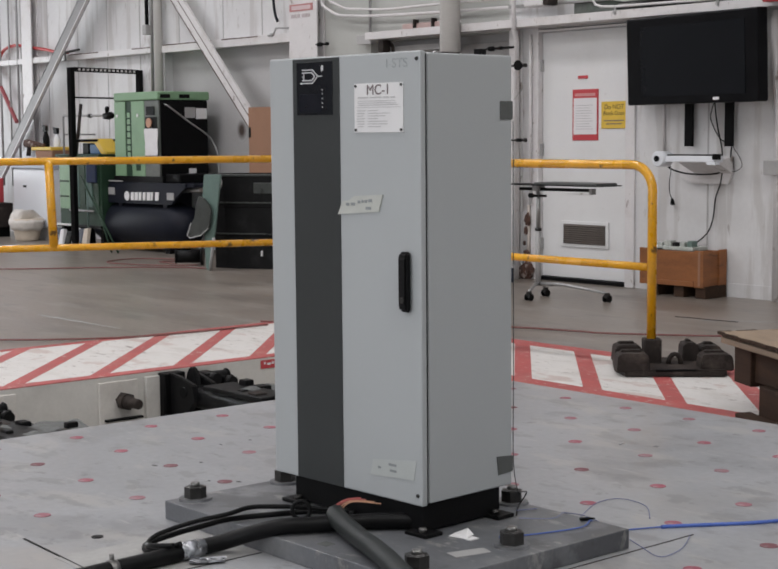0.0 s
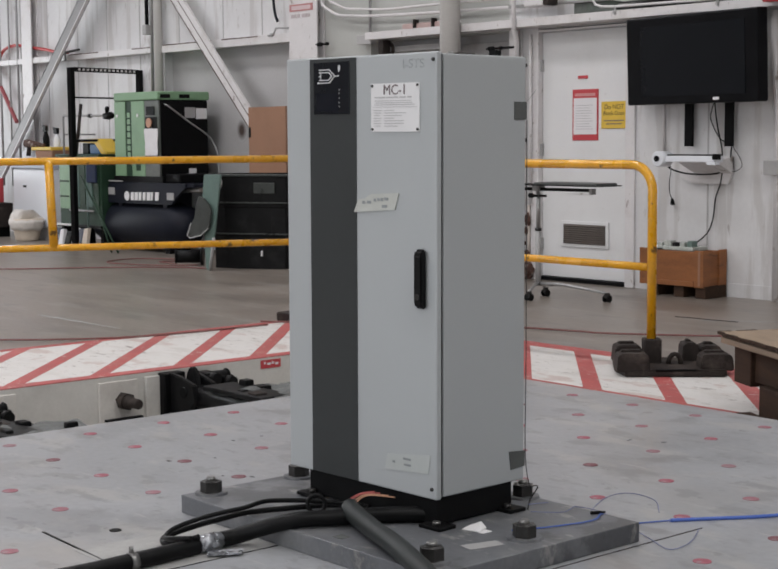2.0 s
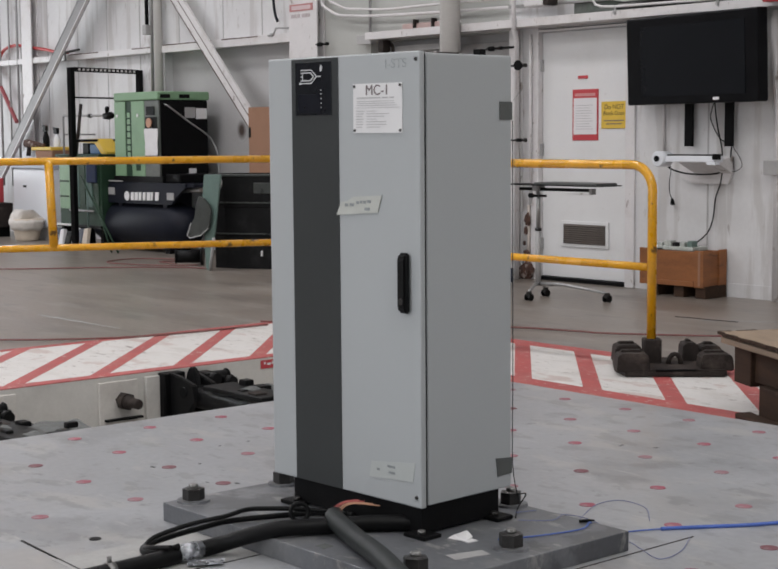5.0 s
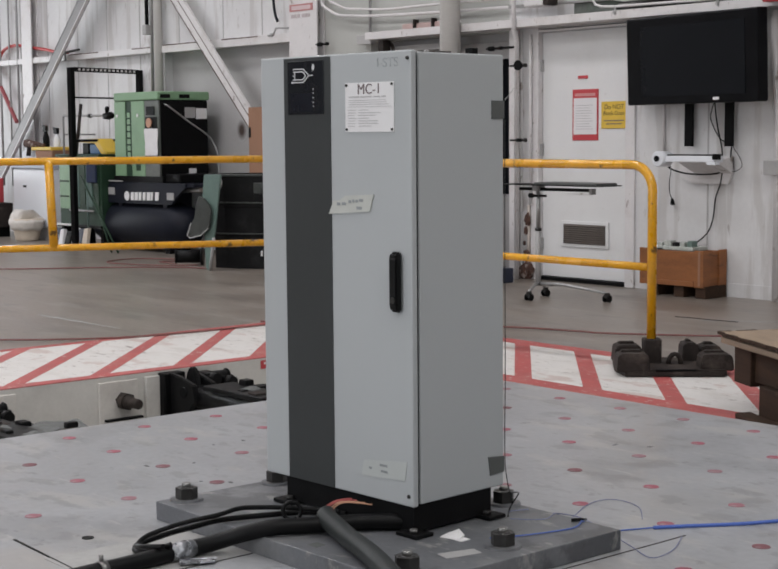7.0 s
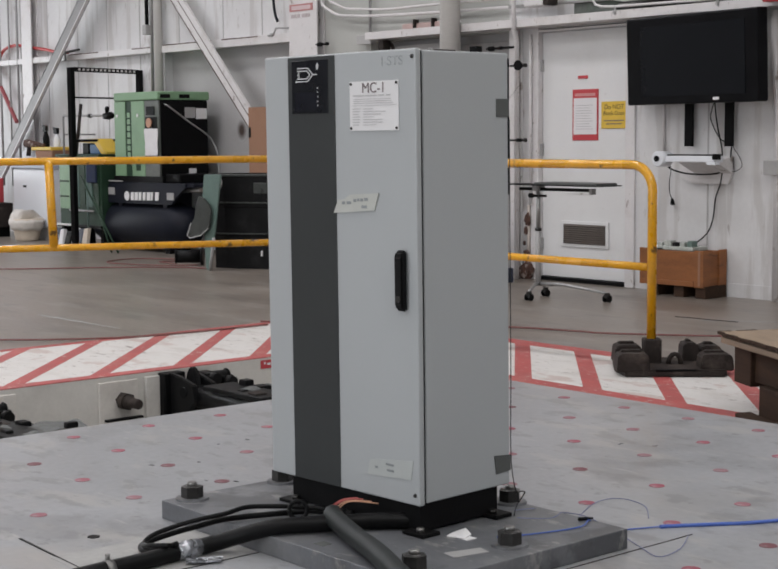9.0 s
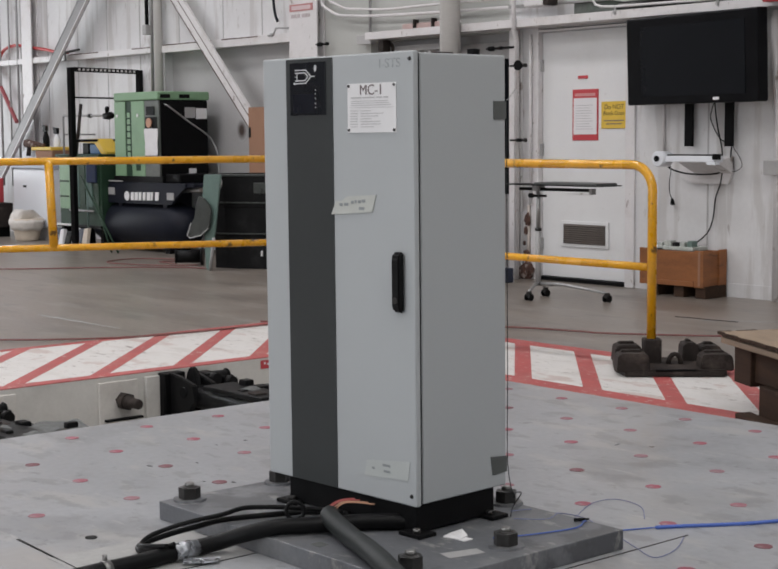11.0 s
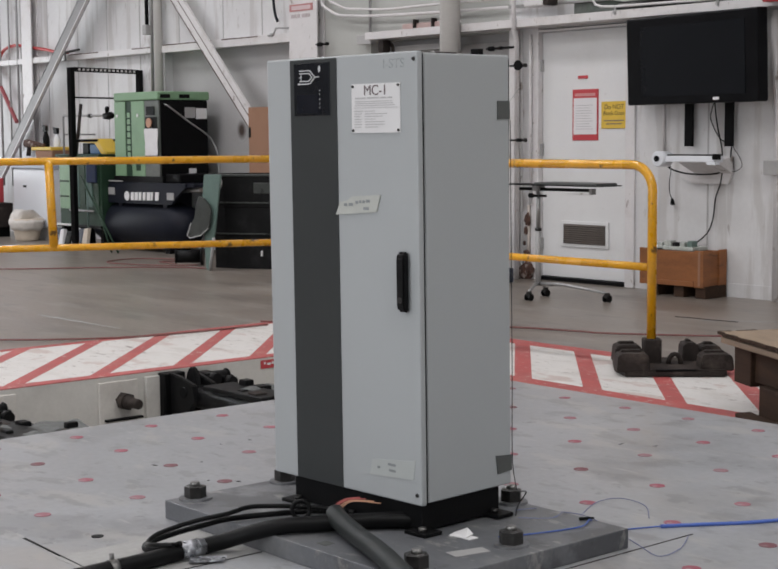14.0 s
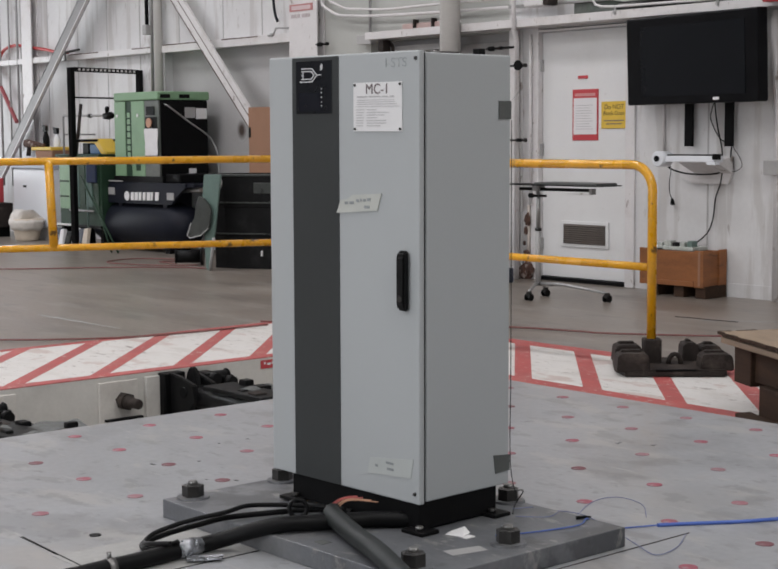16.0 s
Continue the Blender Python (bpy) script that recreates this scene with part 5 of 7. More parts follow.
# conduits over the ledge
YL = W_ - 0.10
pipe("overhead_conduit", [(-7.27, YL, 2.75), (-7.235, YL, 2.51), (-7.204, YL, 2.445), (-7.105, YL, 2.391), (-6.993, YL, 2.347), (-6.844, YL, 2.328), (-6.481, YL, 2.304), (-5.795, YL, 2.282), (-4.7, YL, 2.26)], 0.014, M_STEELWHITE, "white bent electrical conduit", 6, 10)
pipe("overhead_conduit", [(-7.18, YL, 2.70), (-7.111, YL, 2.494), (-7.066, YL, 2.468), (-6.991, YL, 2.439), (-6.917, YL, 2.411), (-6.806, YL, 2.390), (-6.409, YL, 2.358), (-6.131, YL, 2.346), (-5.794, YL, 2.349), (-4.7, YL, 2.34)], 0.012, M_STEELWHITE, "white bent electrical conduit", 6, 10)
pipe("wall_stub_pipe", [(-6.57, W_ - 0.05, 2.15), (-6.57, W_ - 0.05, 3.2)], 0.014, M_STEELGREY, "dark thin pipe standing on the ledge end", 0, 10)
pipe("hooked_conduit", [(-7.755, YL, 2.268), (-7.976, YL, 2.279), (-8.019, YL, 2.220), (-8.112, YL, 2.213)], 0.009, M_STEELGREY, "small bent grey conduit over the girt", 0, 8)
part("conduit_clip", bbox(-0.300, -0.015, -0.065, -0.275, 0.015, -0.035, bevel=0.004), M_STEELGREY, scene.objects["hooked_conduit"])
pipe("overhead_conduit", [(-4.7, YL, 2.26), (-3.4, YL, 2.25), (-1.0, YL, 2.25)], 0.014, M_STEELGREY, "grey electrical conduit along the ledge", 0, 10)
pipe("overhead_conduit", [(-4.7, YL, 2.34), (-4.2, YL, 2.33)], 0.012, M_STEELWHITE, "white electrical conduit beside the fixture", 0, 10)
pipe("overhead_conduit", [(-3.70, YL - 0.10, 2.7), (-3.69, YL - 0.10, 2.25), (-3.66, YL - 0.10, 2.205), (-3.60, YL - 0.10, 2.185), (-3.458, YL - 0.10, 2.176), (-2.70, YL - 0.10, 2.166), (-1.0, YL - 0.10, 2.16)], 0.0105, M_STEELWHITE, "white conduit turning along the ledge", 0, 10)
pipe("overhead_conduit", [(-3.62, YL - 0.02, 2.7), (-3.61, YL - 0.02, 2.30), (-3.56, YL - 0.02, 2.245), (-3.45, YL - 0.02, 2.225), (-1.0, YL - 0.02, 2.215)], 0.0105, M_STEELWHITE, "white conduit turning along the ledge", 0, 10)
for cx in (-3.457, -2.49):
    pc_ = thing("conduit_clamp", cx, W_ - 0.202, 2.112, "small grey conduit clamp on the ledge", "clamp")
    part("clamp_strap", bbox(-0.012, -0.006, 0.0, 0.012, 0.0, 0.075, bevel=0.003), M_STEELGREY, pc_)
    part("clamp_bolt", rod(bmesh.new(), (0, -0.006, 0.018), (0, -0.018, 0.018), 0.011, 8), M_STEELGREY, pc_)
wire("hanging_cable", [(-8.02, YL, 2.75), (-8.012, YL, 2.56), (-7.985, YL, 2.42), (-7.945, YL, 2.345)], 0.014, M_TANK, "dark blue cable end hanging beside the column")
jb = thing("junction_box", -4.30, W_ - 0.20, 2.232, "white light fitting over the ledge", "junction box")
part("box_case", bbox(-0.11, -0.03, 0.0, 0.10, 0.10, 0.14, bevel=0.012), M_STEELWHITE, jb)
part("box_end", bbox(0.10, -0.025, 0.004, 0.16, 0.09, 0.13, bevel=0.008), M_RUBBERBROWN, jb, "dark end cap")
ct = thing("cable_trough", -3.0, W_ - 0.004, 2.145, "dark grey cable trough running along the ledge", "cable trough", kind="structure")
part("trough_body", bbox(-1.0, -0.07, 0, 2.2, 0, 0.12, bevel=0.004), M_TROUGH, ct)
sg = thing("spare_bundle", -3.2, W_ - 0.12, 2.145, "bundle of dark cables lying on the ledge", "cables")
for k in range(4):
    part("bundle_cable", tube(bmesh.new(), [(-0.3, 0.03 * k - 0.05, 0.02 + 0.012 * k), (0.2, 0.02 * k - 0.06, 0.05), (0.8, 0.03 * k - 0.05, 0.025 + 0.01 * k), (1.3, 0.03 * k - 0.08, 0.03)], 0.012, 8, 5), (M_RUBBER, M_DKGREEN, M_STEELGREY, M_RUBBER)[k], sg)
sb = thing("pipe_bracket", -5.72, W_ - 0.12, 2.145, "pink painted bracket standing on the ledge", "bracket")
for x in (-0.14, 0.10):
    part("bracket_leg", bbox(x, -0.03, 0, x + 0.016, 0.03, 0.085), M_RUBBERBROWN, sb)
part("bracket_block", bbox(-0.32, 0.0, 0.0, 0.20, 0.05, 0.055, bevel=0.006), mat("dusty_pink_paint", (0.45, 0.33, 0.31), 0.6, spot=0.2), sb)
jc = thing("ledge_box", -6.35, W_ - 0.16, 2.02, "small white box under the ledge end", "box")
part("box_case", bbox(-0.36, 0.06, 0.03, -0.15, 0.12, 0.12, bevel=0.005), M_WALLGREY, jc)
part("box_bracket", bbox(0.04, -0.01, -0.09, 0.10, 0.08, 0.05), M_RUBBERBROWN, jc)


def brace(x0, z0, x1, z1, label, material, w=0.19, lip=0.014, deep=0.035, ridge=None):
    b = thing("diagonal_brace", x0, W_ - 0.22, z0, label, "brace", group="wall braces", kind="structure")
    d = Vector((x1 - x0, 0, z1 - z0))
    L, a = d.length, math.atan2(d.z, d.x)
    turn = pose(0, 0, 0, 0, -math.degrees(a), 0)
    pieces = [("brace_web", bbox(0, -0.01, -w / 2, L, 0.0, w / 2), material),
              ("brace_flange", bbox(0, -0.010, w / 2 - 0.01, L, 0.06, w / 2), material),
              ("brace_flange", bbox(0, -0.010 - deep, -w / 2, L, -0.010, -w / 2 + lip), M_STEELWHITE)]
    if ridge:
        pieces += [("ridge_seam", bbox(0, -0.013, -0.006, L, -0.010, 0.002), ridge),
                   ("worn_edge", bbox(0, -0.012, w / 2 - 0.008, L, -0.0098, w / 2 + 0.001), ridge)]
    for nm, bm, m in pieces:
        part(nm, bm, m, b).matrix_local = turn
    return b


brace(-14.28, 0.35, -10.53, 3.75, "grey painted diagonal steel wall brace", M_BRACE)
brace(-7.776, 0.92, -10.893, 3.96, "white painted diagonal steel wall brace", M_STEELWHITE, w=0.172, deep=0.012, ridge=M_RUST)


# ---- air compressor ----
def compressor():
    c = thing("air_compressor", -9.18, 6.60, 0, "green cabinet air compressor on a black receiver tank", "compressor")
    z0, z1 = 0.80, 1.685
    part("housing", bbox(-0.91, -0.38, z0, -0.05, 0.22, z1 - 0.09, bevel=0.006), M_BLACK, c)
    part("hood", bbox(-0.93, -0.40, z1 - 0.09, -0.03, 0.24, z1, bevel=0.015), M_GREEN, c, "green top hood")
    for y0, y1 in ((-0.37, -0.25), (-0.14, -0.01)):
        part("hood_slot", bbox(-0.033, y0, z1 - 0.070, -0.027, y1, z1 - 0.030), M_BLACK, c, "dark slot")
    for x0, x1 in ((-0.925, -0.70), (-0.575, -0.315)):
        part("green_panel", bbox(x0, -0.395, z0, x1, -0.375, z1 - 0.095, bevel=0.004), M_GREEN, c, "light green front panel")
    part("louvre_strip", bbox(-0.70, -0.388, z0, -0.575, -0.372, z1 - 0.095), M_DKGREEN, c)
    for k in range(8):
        part("louvre_mark", bbox(-0.667, -0.393, z0 + 0.13 + 0.070 * k, -0.608, -0.386, z0 + 0.183 + 0.070 * k), M_GREEN, c, "plain pale mark")
    part("data_plate", bbox(-0.49, -0.398, 0.86, -0.40, -0.393, 0.95), M_DKGREEN, c)
    for x in (-0.86, -0.44):
        part("latch", rod(bmesh.new(), (x, -0.394, 1.44), (x, -0.402, 1.44), 0.018, 10), M_PAPER, c)
    part("control_panel", bbox(-0.312, -0.392, z0, -0.03, -0.372, z1 - 0.095, bevel=0.003), M_TROUGH, c)
    part("gauge", rod(bmesh.new(), (-0.21, -0.392, 1.36), (-0.21, -0.41, 1.36), 0.05, 16), M_ORANGEWIRE, c, "orange gauge")
    part("gauge_plate", bbox(-0.29, -0.398, 1.30, -0.07, -0.39, 1.42), M_BLACK, c)
    part("control_screen", bbox(-0.27, -0.398, 1.44, -0.11, -0.39, 1.53), M_BLACK, c)
    nt = bbox(-0.285, -0.404, 1.02, -0.035, -0.396, 1.30)
    bmesh.ops.subdivide_edges(nt, edges=list(nt.edges), cuts=5, use_grid_fill=True)
    for v in nt.verts:
        v.co.y += noise.noise(v.co * 11) * 0.018 - 0.012
        v.co.x += noise.noise(v.co * 7 + Vector((3, 1, 0))) * 0.014
    part("notice", nt, M_PAPER, c, "crumpled white hanging notice")
    part("black_panel", bbox(-0.055, -0.36, z0, -0.036, 0.215, z1 - 0.11, bevel=0.004), M_BLACK, c)
    part("data_plate", bbox(-0.037, -0.07, 1.41, -0.031, 0.06, 1.52), M_STEELGREY, c)
    part("data_plate", bbox(-0.037, 0.07, 1.40, -0.031, 0.205, 1.51), M_PAPER, c)
    part("badge", bbox(-0.037, -0.03, 0.82, -0.031, 0.06, 0.88), M_PAPER, c, "pale plain badge")
    sk = part("skid_frame", prism(bmesh.new(), ((-1.165, 0.505), (0.22, 0.515), (0.30, 0.58), (0.49, 0.70), (0.49, 0.735), (-1.165, 0.705)), "y", -0.42, -0.385, bevel=0.004), M_TANK, c, "blue-black skid frame")
    part("deck", bbox(-1.14, -0.40, 0.70, 0.62, 0.28, 0.735, bevel=0.006), M_TANK, c, "blue-black deck plate")
    part("deck_rail", bbox(-0.96, -0.395, 0.735, 0.02, 0.26, 0.80, bevel=0.004), M_BLACK, c)
    # lighter strip along the deck's left front edge
    part("deck_rim", bbox(-1.12, -0.415, 0.7355, -0.78, -0.385, 0.75, bevel=0.003), M_STEELGREY, c, "bright deck rim")
    part("motor_pipe", rod(bmesh.new(), (0.24, -0.30, 0.66), (0.60, -0.30, 0.675), 0.022, 12), M_STEEL, c, "pale steel pipe")
    part("motor_block", bbox(0.02, -0.36, 0.735, 0.30, 0.1, 0.83, bevel=0.015), M_BLACK, c)
    # plain pale marks on the frame
    part("mark", rod(bmesh.new(), (-0.650, -0.420, 0.588), (-0.650, -0.427, 0.588), 0.050, 16), M_PAPER, sk, "pale round mark")
    for k, bw in enumerate((0.062, 0.062, 0.050, 0.050, 0.066, 0.034, 0.066)):
        part("mark", prism(bmesh.new(), [(-0.575 + 0.081 * k + dx * bw + 0.012 * dz, 0.545 + 0.085 * dz + 0.0015 * k) for dx, dz in ((0, 0), (1, 0), (1, 1), (0, 1))], "y", -0.4265, -0.4195), M_PAPER, sk, "pale plain bar")
    for x, zz in ((-0.966, 0.635), (0.215, 0.602)):
        part("mark", bbox(x - 0.07, -0.4265, zz - 0.038, x + 0.06, -0.4195, zz + 0.038), M_STEELGREY, sk)
    prof = [(-1.47, 0.05), (-1.45, 0.14), (-1.39, 0.20), (-1.28, 0.235), (0.12, 0.235), (0.26, 0.205), (0.36, 0.14), (0.39, 0.05)]
    part("tank", tube(bmesh.new(), [(x, -0.24, 0.285) for x, r in prof], [r for x, r in prof], 32), M_TANK, c, "black receiver tank")
    for x in (-0.9, 0.0):
        part("tank_foot", bbox(x, -0.36, 0.0, x + 0.08, -0.10, 0.12), M_BLACK, c)
        part("saddle", bbox(x, -0.38, 0.45, x + 0.08, -0.08, 0.70), M_TANK, c)
    part("drain_pipe", tube(bmesh.new(), [(0.0, -0.335, 1.548), (0.03, -0.31, 1.528), (0.03, -0.067, 1.371), (0.03, 0.17, 1.225), (0.05, 0.235, 1.125), (0.07, 0.262, 1.03), (0.08, 0.27, 0.80)], 0.0095, 8, 6), M_STEEL, c, "thin bent steel pipe")
    return c


compressor()


def steel_rack():
    r = thing("steel_frame_rack", -10.52, 6.355, 0, "tall black perforated steel frame", "rack", rz=104.4)
    for x in (-0.52, 0.52):
        part("upright", bbox(x - 0.030, -0.030, 0.012, x + 0.030, 0.030, 1.965, bevel=0.003), M_BLACK, r)
        part("foot", bbox(x - 0.06, -0.2, 0, x + 0.06, 0.2, 0.02), M_BLACK, r)
    t = part("top_bar", bbox(-0.490, -0.03, 1.922, 0.490, 0.03, 1.97, bevel=0.002), M_BLACK, r)
    for k in range(14):
        part("slot", bbox(-0.44 + 0.064 * k, 0.029, 1.935, -0.405 + 0.064 * k, 0.0315, 1.957), M_WALL, t)
        part("slot", bbox(-0.44 + 0.064 * k, -0.0315, 1.935, -0.405 + 0.064 * k, -0.029, 1.957), M_WALL, t)
    part("cross_bar", rod(bmesh.new(), (-0.48, 0, 1.645), (0.48, 0, 1.645), 0.009, 8), M_BLACK, r)
    part("cross_bar", rod(bmesh.new(), (-0.48, 0, 1.18), (0.48, 0, 1.18), 0.014, 8), M_BLACK, r)
    return r


steel_rack()
af = thing("air_feed_line", -11.84, 6.50, 0.90, "grey air feed pipe with a black regulator", "air line")
part("feed_pipe", tube(bmesh.new(), [(0.054, 0, 0.0), (0.054, 0, 0.55), (0.07, 0, 0.57), (1.08, 0, 0.557)], 0.013, 8), M_STEELGREY, af)
rg2 = part("regulator", tube(bmesh.new(), [(0.99, 0, 0.555), (1.02, 0, 0.553), (1.10, 0, 0.553), (1.17, 0, 0.56), (1.21, 0, 0.56)], [0.018, 0.034, 0.044, 0.038, 0.024], 12), M_BLACK, af, "black air regulator")
part("regulator_knob", tube(bmesh.new(), [(1.09, -0.01, 0.59), (1.09, -0.01, 0.63), (1.10, -0.01, 0.655), (1.10, -0.01, 0.66)], [0.018, 0.026, 0.022, 0.012], 10), M_BLACK, rg2)
part("regulator_joint", rod(bmesh.new(), (0.66, 0, 0.561), (0.71, 0, 0.561), 0.024, 10), M_BOLT, rg2)
part("pipe_bracket_arm", rod(bmesh.new(), (0.054, 0, 0.35), (0.054, 0.42, 0.35), 0.010, 8), M_STEELGREY, af)
pb = thing("prop_bar", -10.40, 5.90, 0, "grey steel bar leaning on the bench", "bar")
part("bar_tube", rod(bmesh.new(), (0.90, -0.04, 0.014), (0.0, 0.04, 0.80), 0.011, 8), M_DKGREEN, pb)
part("bar_tube", rod(bmesh.new(), (0.78, -0.05, 0.014), (0.27, 0.04, 0.60), 0.010, 8), M_DKGREEN, pb)
lb = thing("leaning_rod", -11.17, 6.32, 1.03, "thin rusty rod standing on the bench", "rod")
part("rod_bar", rod(bmesh.new(), (0, 0, 0), (0.14, 0, 0.56), 0.02, 6), M_RUBBERBROWN, lb)


def bench():
    b = thing("green_workbench", -10.79, 6.32, 0, "green steel cabinet bench with clutter on top", "bench")
    part("cabinet_body", bbox(-0.38, -0.22, 0.22, 0.56, 0.22, 1.0, bevel=0.006), M_DKGREEN, b)
    part("cabinet_front", bbox(-0.36, -0.232, 0.42, -0.10, -0.218, 0.95, bevel=0.004), M_GREEN, b)
    part("lower_shelf", bbox(-0.42, -0.24, 0.22, 0.56, 0.24, 0.25), M_BLACK, b)
    part("shelf_edge", bbox(-0.62, -0.262, 0.232, -0.02, -0.242, 0.252, bevel=0.003), M_STEELWHITE, b, "pale worn shelf edge")
    part("blue_cover", bbox(0.30, -0.262, 0.72, 0.50, -0.236, 1.0, bevel=0.01), M_BLUERAG, b, "dark blue cloth over the end")
    for zz in (0.55, 0.72):
        part("drawer_pull", bbox(-0.34, -0.245, zz, -0.14, -0.232, zz + 0.018, bevel=0.003), M_DKGREEN, b)
    part("frame_tube", rod(bmesh.new(), (-0.10, -0.25, 0.41), (0.42, -0.25, 0.41), 0.010, 8), M_STEELGREY, b)
    part("frame_tube", rod(bmesh.new(), (0.30, -0.25, 0.23), (0.30, -0.25, 0.72), 0.009, 8), M_TEAL, b)
    for x in (-0.40, 0.48):
        part("bench_leg", bbox(x, -0.2, 0, x + 0.06, 0.2, 0.22), M_BLACK, b)
    for k in range(4):
        part("drawer_front", bbox(-0.06 + 0.15 * k, -0.234, 0.45 + 0.02 * (k % 2), 0.07 + 0.15 * k, -0.218, 0.93, bevel=0.004), M_DKGREEN if k % 2 else M_TEAL, b)
    part("bench_top", bbox(-0.40, -0.26, 1.0, 0.58, 0.26, 1.03, bevel=0.004), M_DKGREEN, b)
    return b


bench()
for k, (x, hgt, m, ang) in enumerate(((-11.12, 0.20, M_BLUEBIN, 4), (-11.02, 0.19, M_PAPER, -6), (-10.88, 0.17, M_BIN, 8), (-10.72, 0.22, M_PAPER, -4), (-10.60, 0.21, M_BLUEBIN, 2), (-10.48, 0.22, M_CREAM, -8))):
    o = thing("stored_panel", x, 6.02, 0, "flat panel leaning under the bench", "panel", rz=0, group="panels under the bench")
    o.rotation_euler = (radians(-12), radians(ang), 0)
    part("panel_sheet", bbox(-0.055, -0.02, 0.0, 0.055, 0.02, hgt, bevel=0.004), m, o)
yc = thing("yellow_tool_case", -10.60, 6.30, 1.03, "yellow tool case with blue and black tools", "tool case")
part("case_lid", prism(bmesh.new(), ((-0.32, 0.16), (0.12, 0.17), (0.30, 0.02), (0.30, -0.0), (0.20, 0.0), (0.05, 0.12), (-0.30, 0.13)), "y", -0.10, 0.10, bevel=0.008), M_SIGNYELLOW, yc)
part("tool", bbox(-0.28, -0.06, 0, -0.14, 0.06, 0.12, bevel=0.01), M_BLACK, yc)
part("tool", bbox(-0.08, -0.08, 0, 0.14, 0.08, 0.11, bevel=0.01), mat("blue_tool", (0.05, 0.12, 0.24), 0.5), yc)


def white_cabinet():
    c = thing("white_storage_bin", -12.56, 6.62, 0, "white plastic storage chest with a blue-grey lid", "chest")
    part("chest_body", bbox(-0.30, -0.25, 0.14, 0.58, 0.22, 0.845, bevel=0.02), M_WHITEPLASTIC, c)
    part("chest_lid", bbox(-0.32, -0.27, 0.845, 0.60, 0.23, 0.90, bevel=0.012), mat("blue_grey_lid", (0.42, 0.45, 0.52), 0.5), c)
    part("chest_base", bbox(-0.28, -0.23, 0, 0.54, 0.20, 0.14), M_STEELGREY, c)
    part("latch", bbox(-0.02, -0.258, 0.62, 0.05, -0.248, 0.645), M_BLACK, c)
    return c


white_cabinet()
bg = thing("cream_bucket", -12.13, 6.17, 0, "cream bucket lined with a white bag", "bucket")
part("bucket_body", tube(bmesh.new(), [(0, 0, 0.0), (0, 0, 0.02), (0, 0, 0.20), (0, 0, 0.26)], [0.125, 0.14, 0.175, 0.185], 20), M_CREAM, bg)
bag = bmesh.new()
tube(bag, [(0, 0, 0.13), (0, 0, 0.17), (0, 0, 0.21), (0, 0, 0.25), (0, 0, 0.272), (0.01, 0, 0.268), (0.02, 0, 0.262)], [0.178, 0.196, 0.206, 0.204, 0.185, 0.12, 0.04], 48)
for v in bag.verts:
    v.co += noise.noise_vector(v.co * 9) * 0.022 + noise.noise_vector(v.co * 32) * 0.012
part("bag_lining", bag, M_BAG, bg, "crumpled off-white bag lining")
rr_ = thing("red_equipment", -13.15, 6.20, 0, "red and dark brown equipment box", "equipment")
part("equipment_case", bbox(-0.5, -0.2, 0.12, 0.22, 0.2, 0.42, bevel=0.01), M_RUBBERBROWN, rr_)
part("red_case", bbox(-0.5, -0.2, 0.42, -0.02, 0.2, 0.72, bevel=0.01), M_SIGNRED, rr_)
part("equipment_foot", bbox(-0.45, -0.18, 0, 0.15, 0.18, 0.12), M_BLACK, rr_)
cl = thing("shelf_clutter", -12.38, 6.60, 0.90, "orange tray, jars and tools on the chest", "clutter")
part("orange_tray", prism(bmesh.new(), ((0.03, 0.0), (0.38, 0.0), (0.43, 0.165), (-0.02, 0.165)), "y", -0.16, 0.16, bevel=0.008), M_CARD, cl)
part("tray_rim", bbox(-0.10, -0.17, 0.165, 0.40, 0.17, 0.205, bevel=0.008), M_SIGNYELLOW, cl, "yellow tray rim")
part("tool_body", tube(bmesh.new(), [(-0.33, -0.12, 0.25), (-0.30, -0.12, 0.25), (-0.12, -0.12, 0.235), (0.14, -0.12, 0.225)], [0.03, 0.05, 0.045, 0.02], 12), M_RUST, cl, "rusty brown tool body")
part("tool_grip", tube(bmesh.new(), [(-0.22, -0.12, 0.23), (-0.25, -0.12, 0.16), (-0.26, -0.12, 0.10)], [0.03, 0.028, 0.03], 10), M_RUBBERBROWN, cl)
for x, r, hh in ((-0.50, 0.075, 0.17), (-0.36, 0.06, 0.14), (-0.15, 0.085, 0.16)):
    j_ = part("jar", tube(bmesh.new(), [(x, 0, 0), (x, 0, 0.01), (x, 0, hh * 0.75), (x, 0, hh)], [r * 0.95, r, r, r * 0.6], 14), M_WHITEPLASTIC, cl)
    part("jar_lid", rod(bmesh.new(), (x, 0, hh), (x, 0, hh + 0.025), r * 0.62, 12), M_WHITEPLASTIC, j_)
for x, z0_, hh, m in ((-0.145, 0.0, 0.44, M_BLACK), (0.13, 0.0, 0.41, M_WHITEPLASTIC)):
    b_ = part("spray_bottle", tube(bmesh.new(), [(x, 0.06, z0_), (x, 0.06, hh - 0.12), (x, 0.06, hh - 0.05)], [0.045, 0.042, 0.018], 12), m, cl)
    part("spray_head", prism(bmesh.new(), ((x - 0.05, hh - 0.05), (x + 0.03, hh - 0.05), (x + 0.03, hh + 0.02), (x - 0.07, hh + 0.03)), "y", 0.04, 0.08, bevel=0.006), M_BLACK, b_)

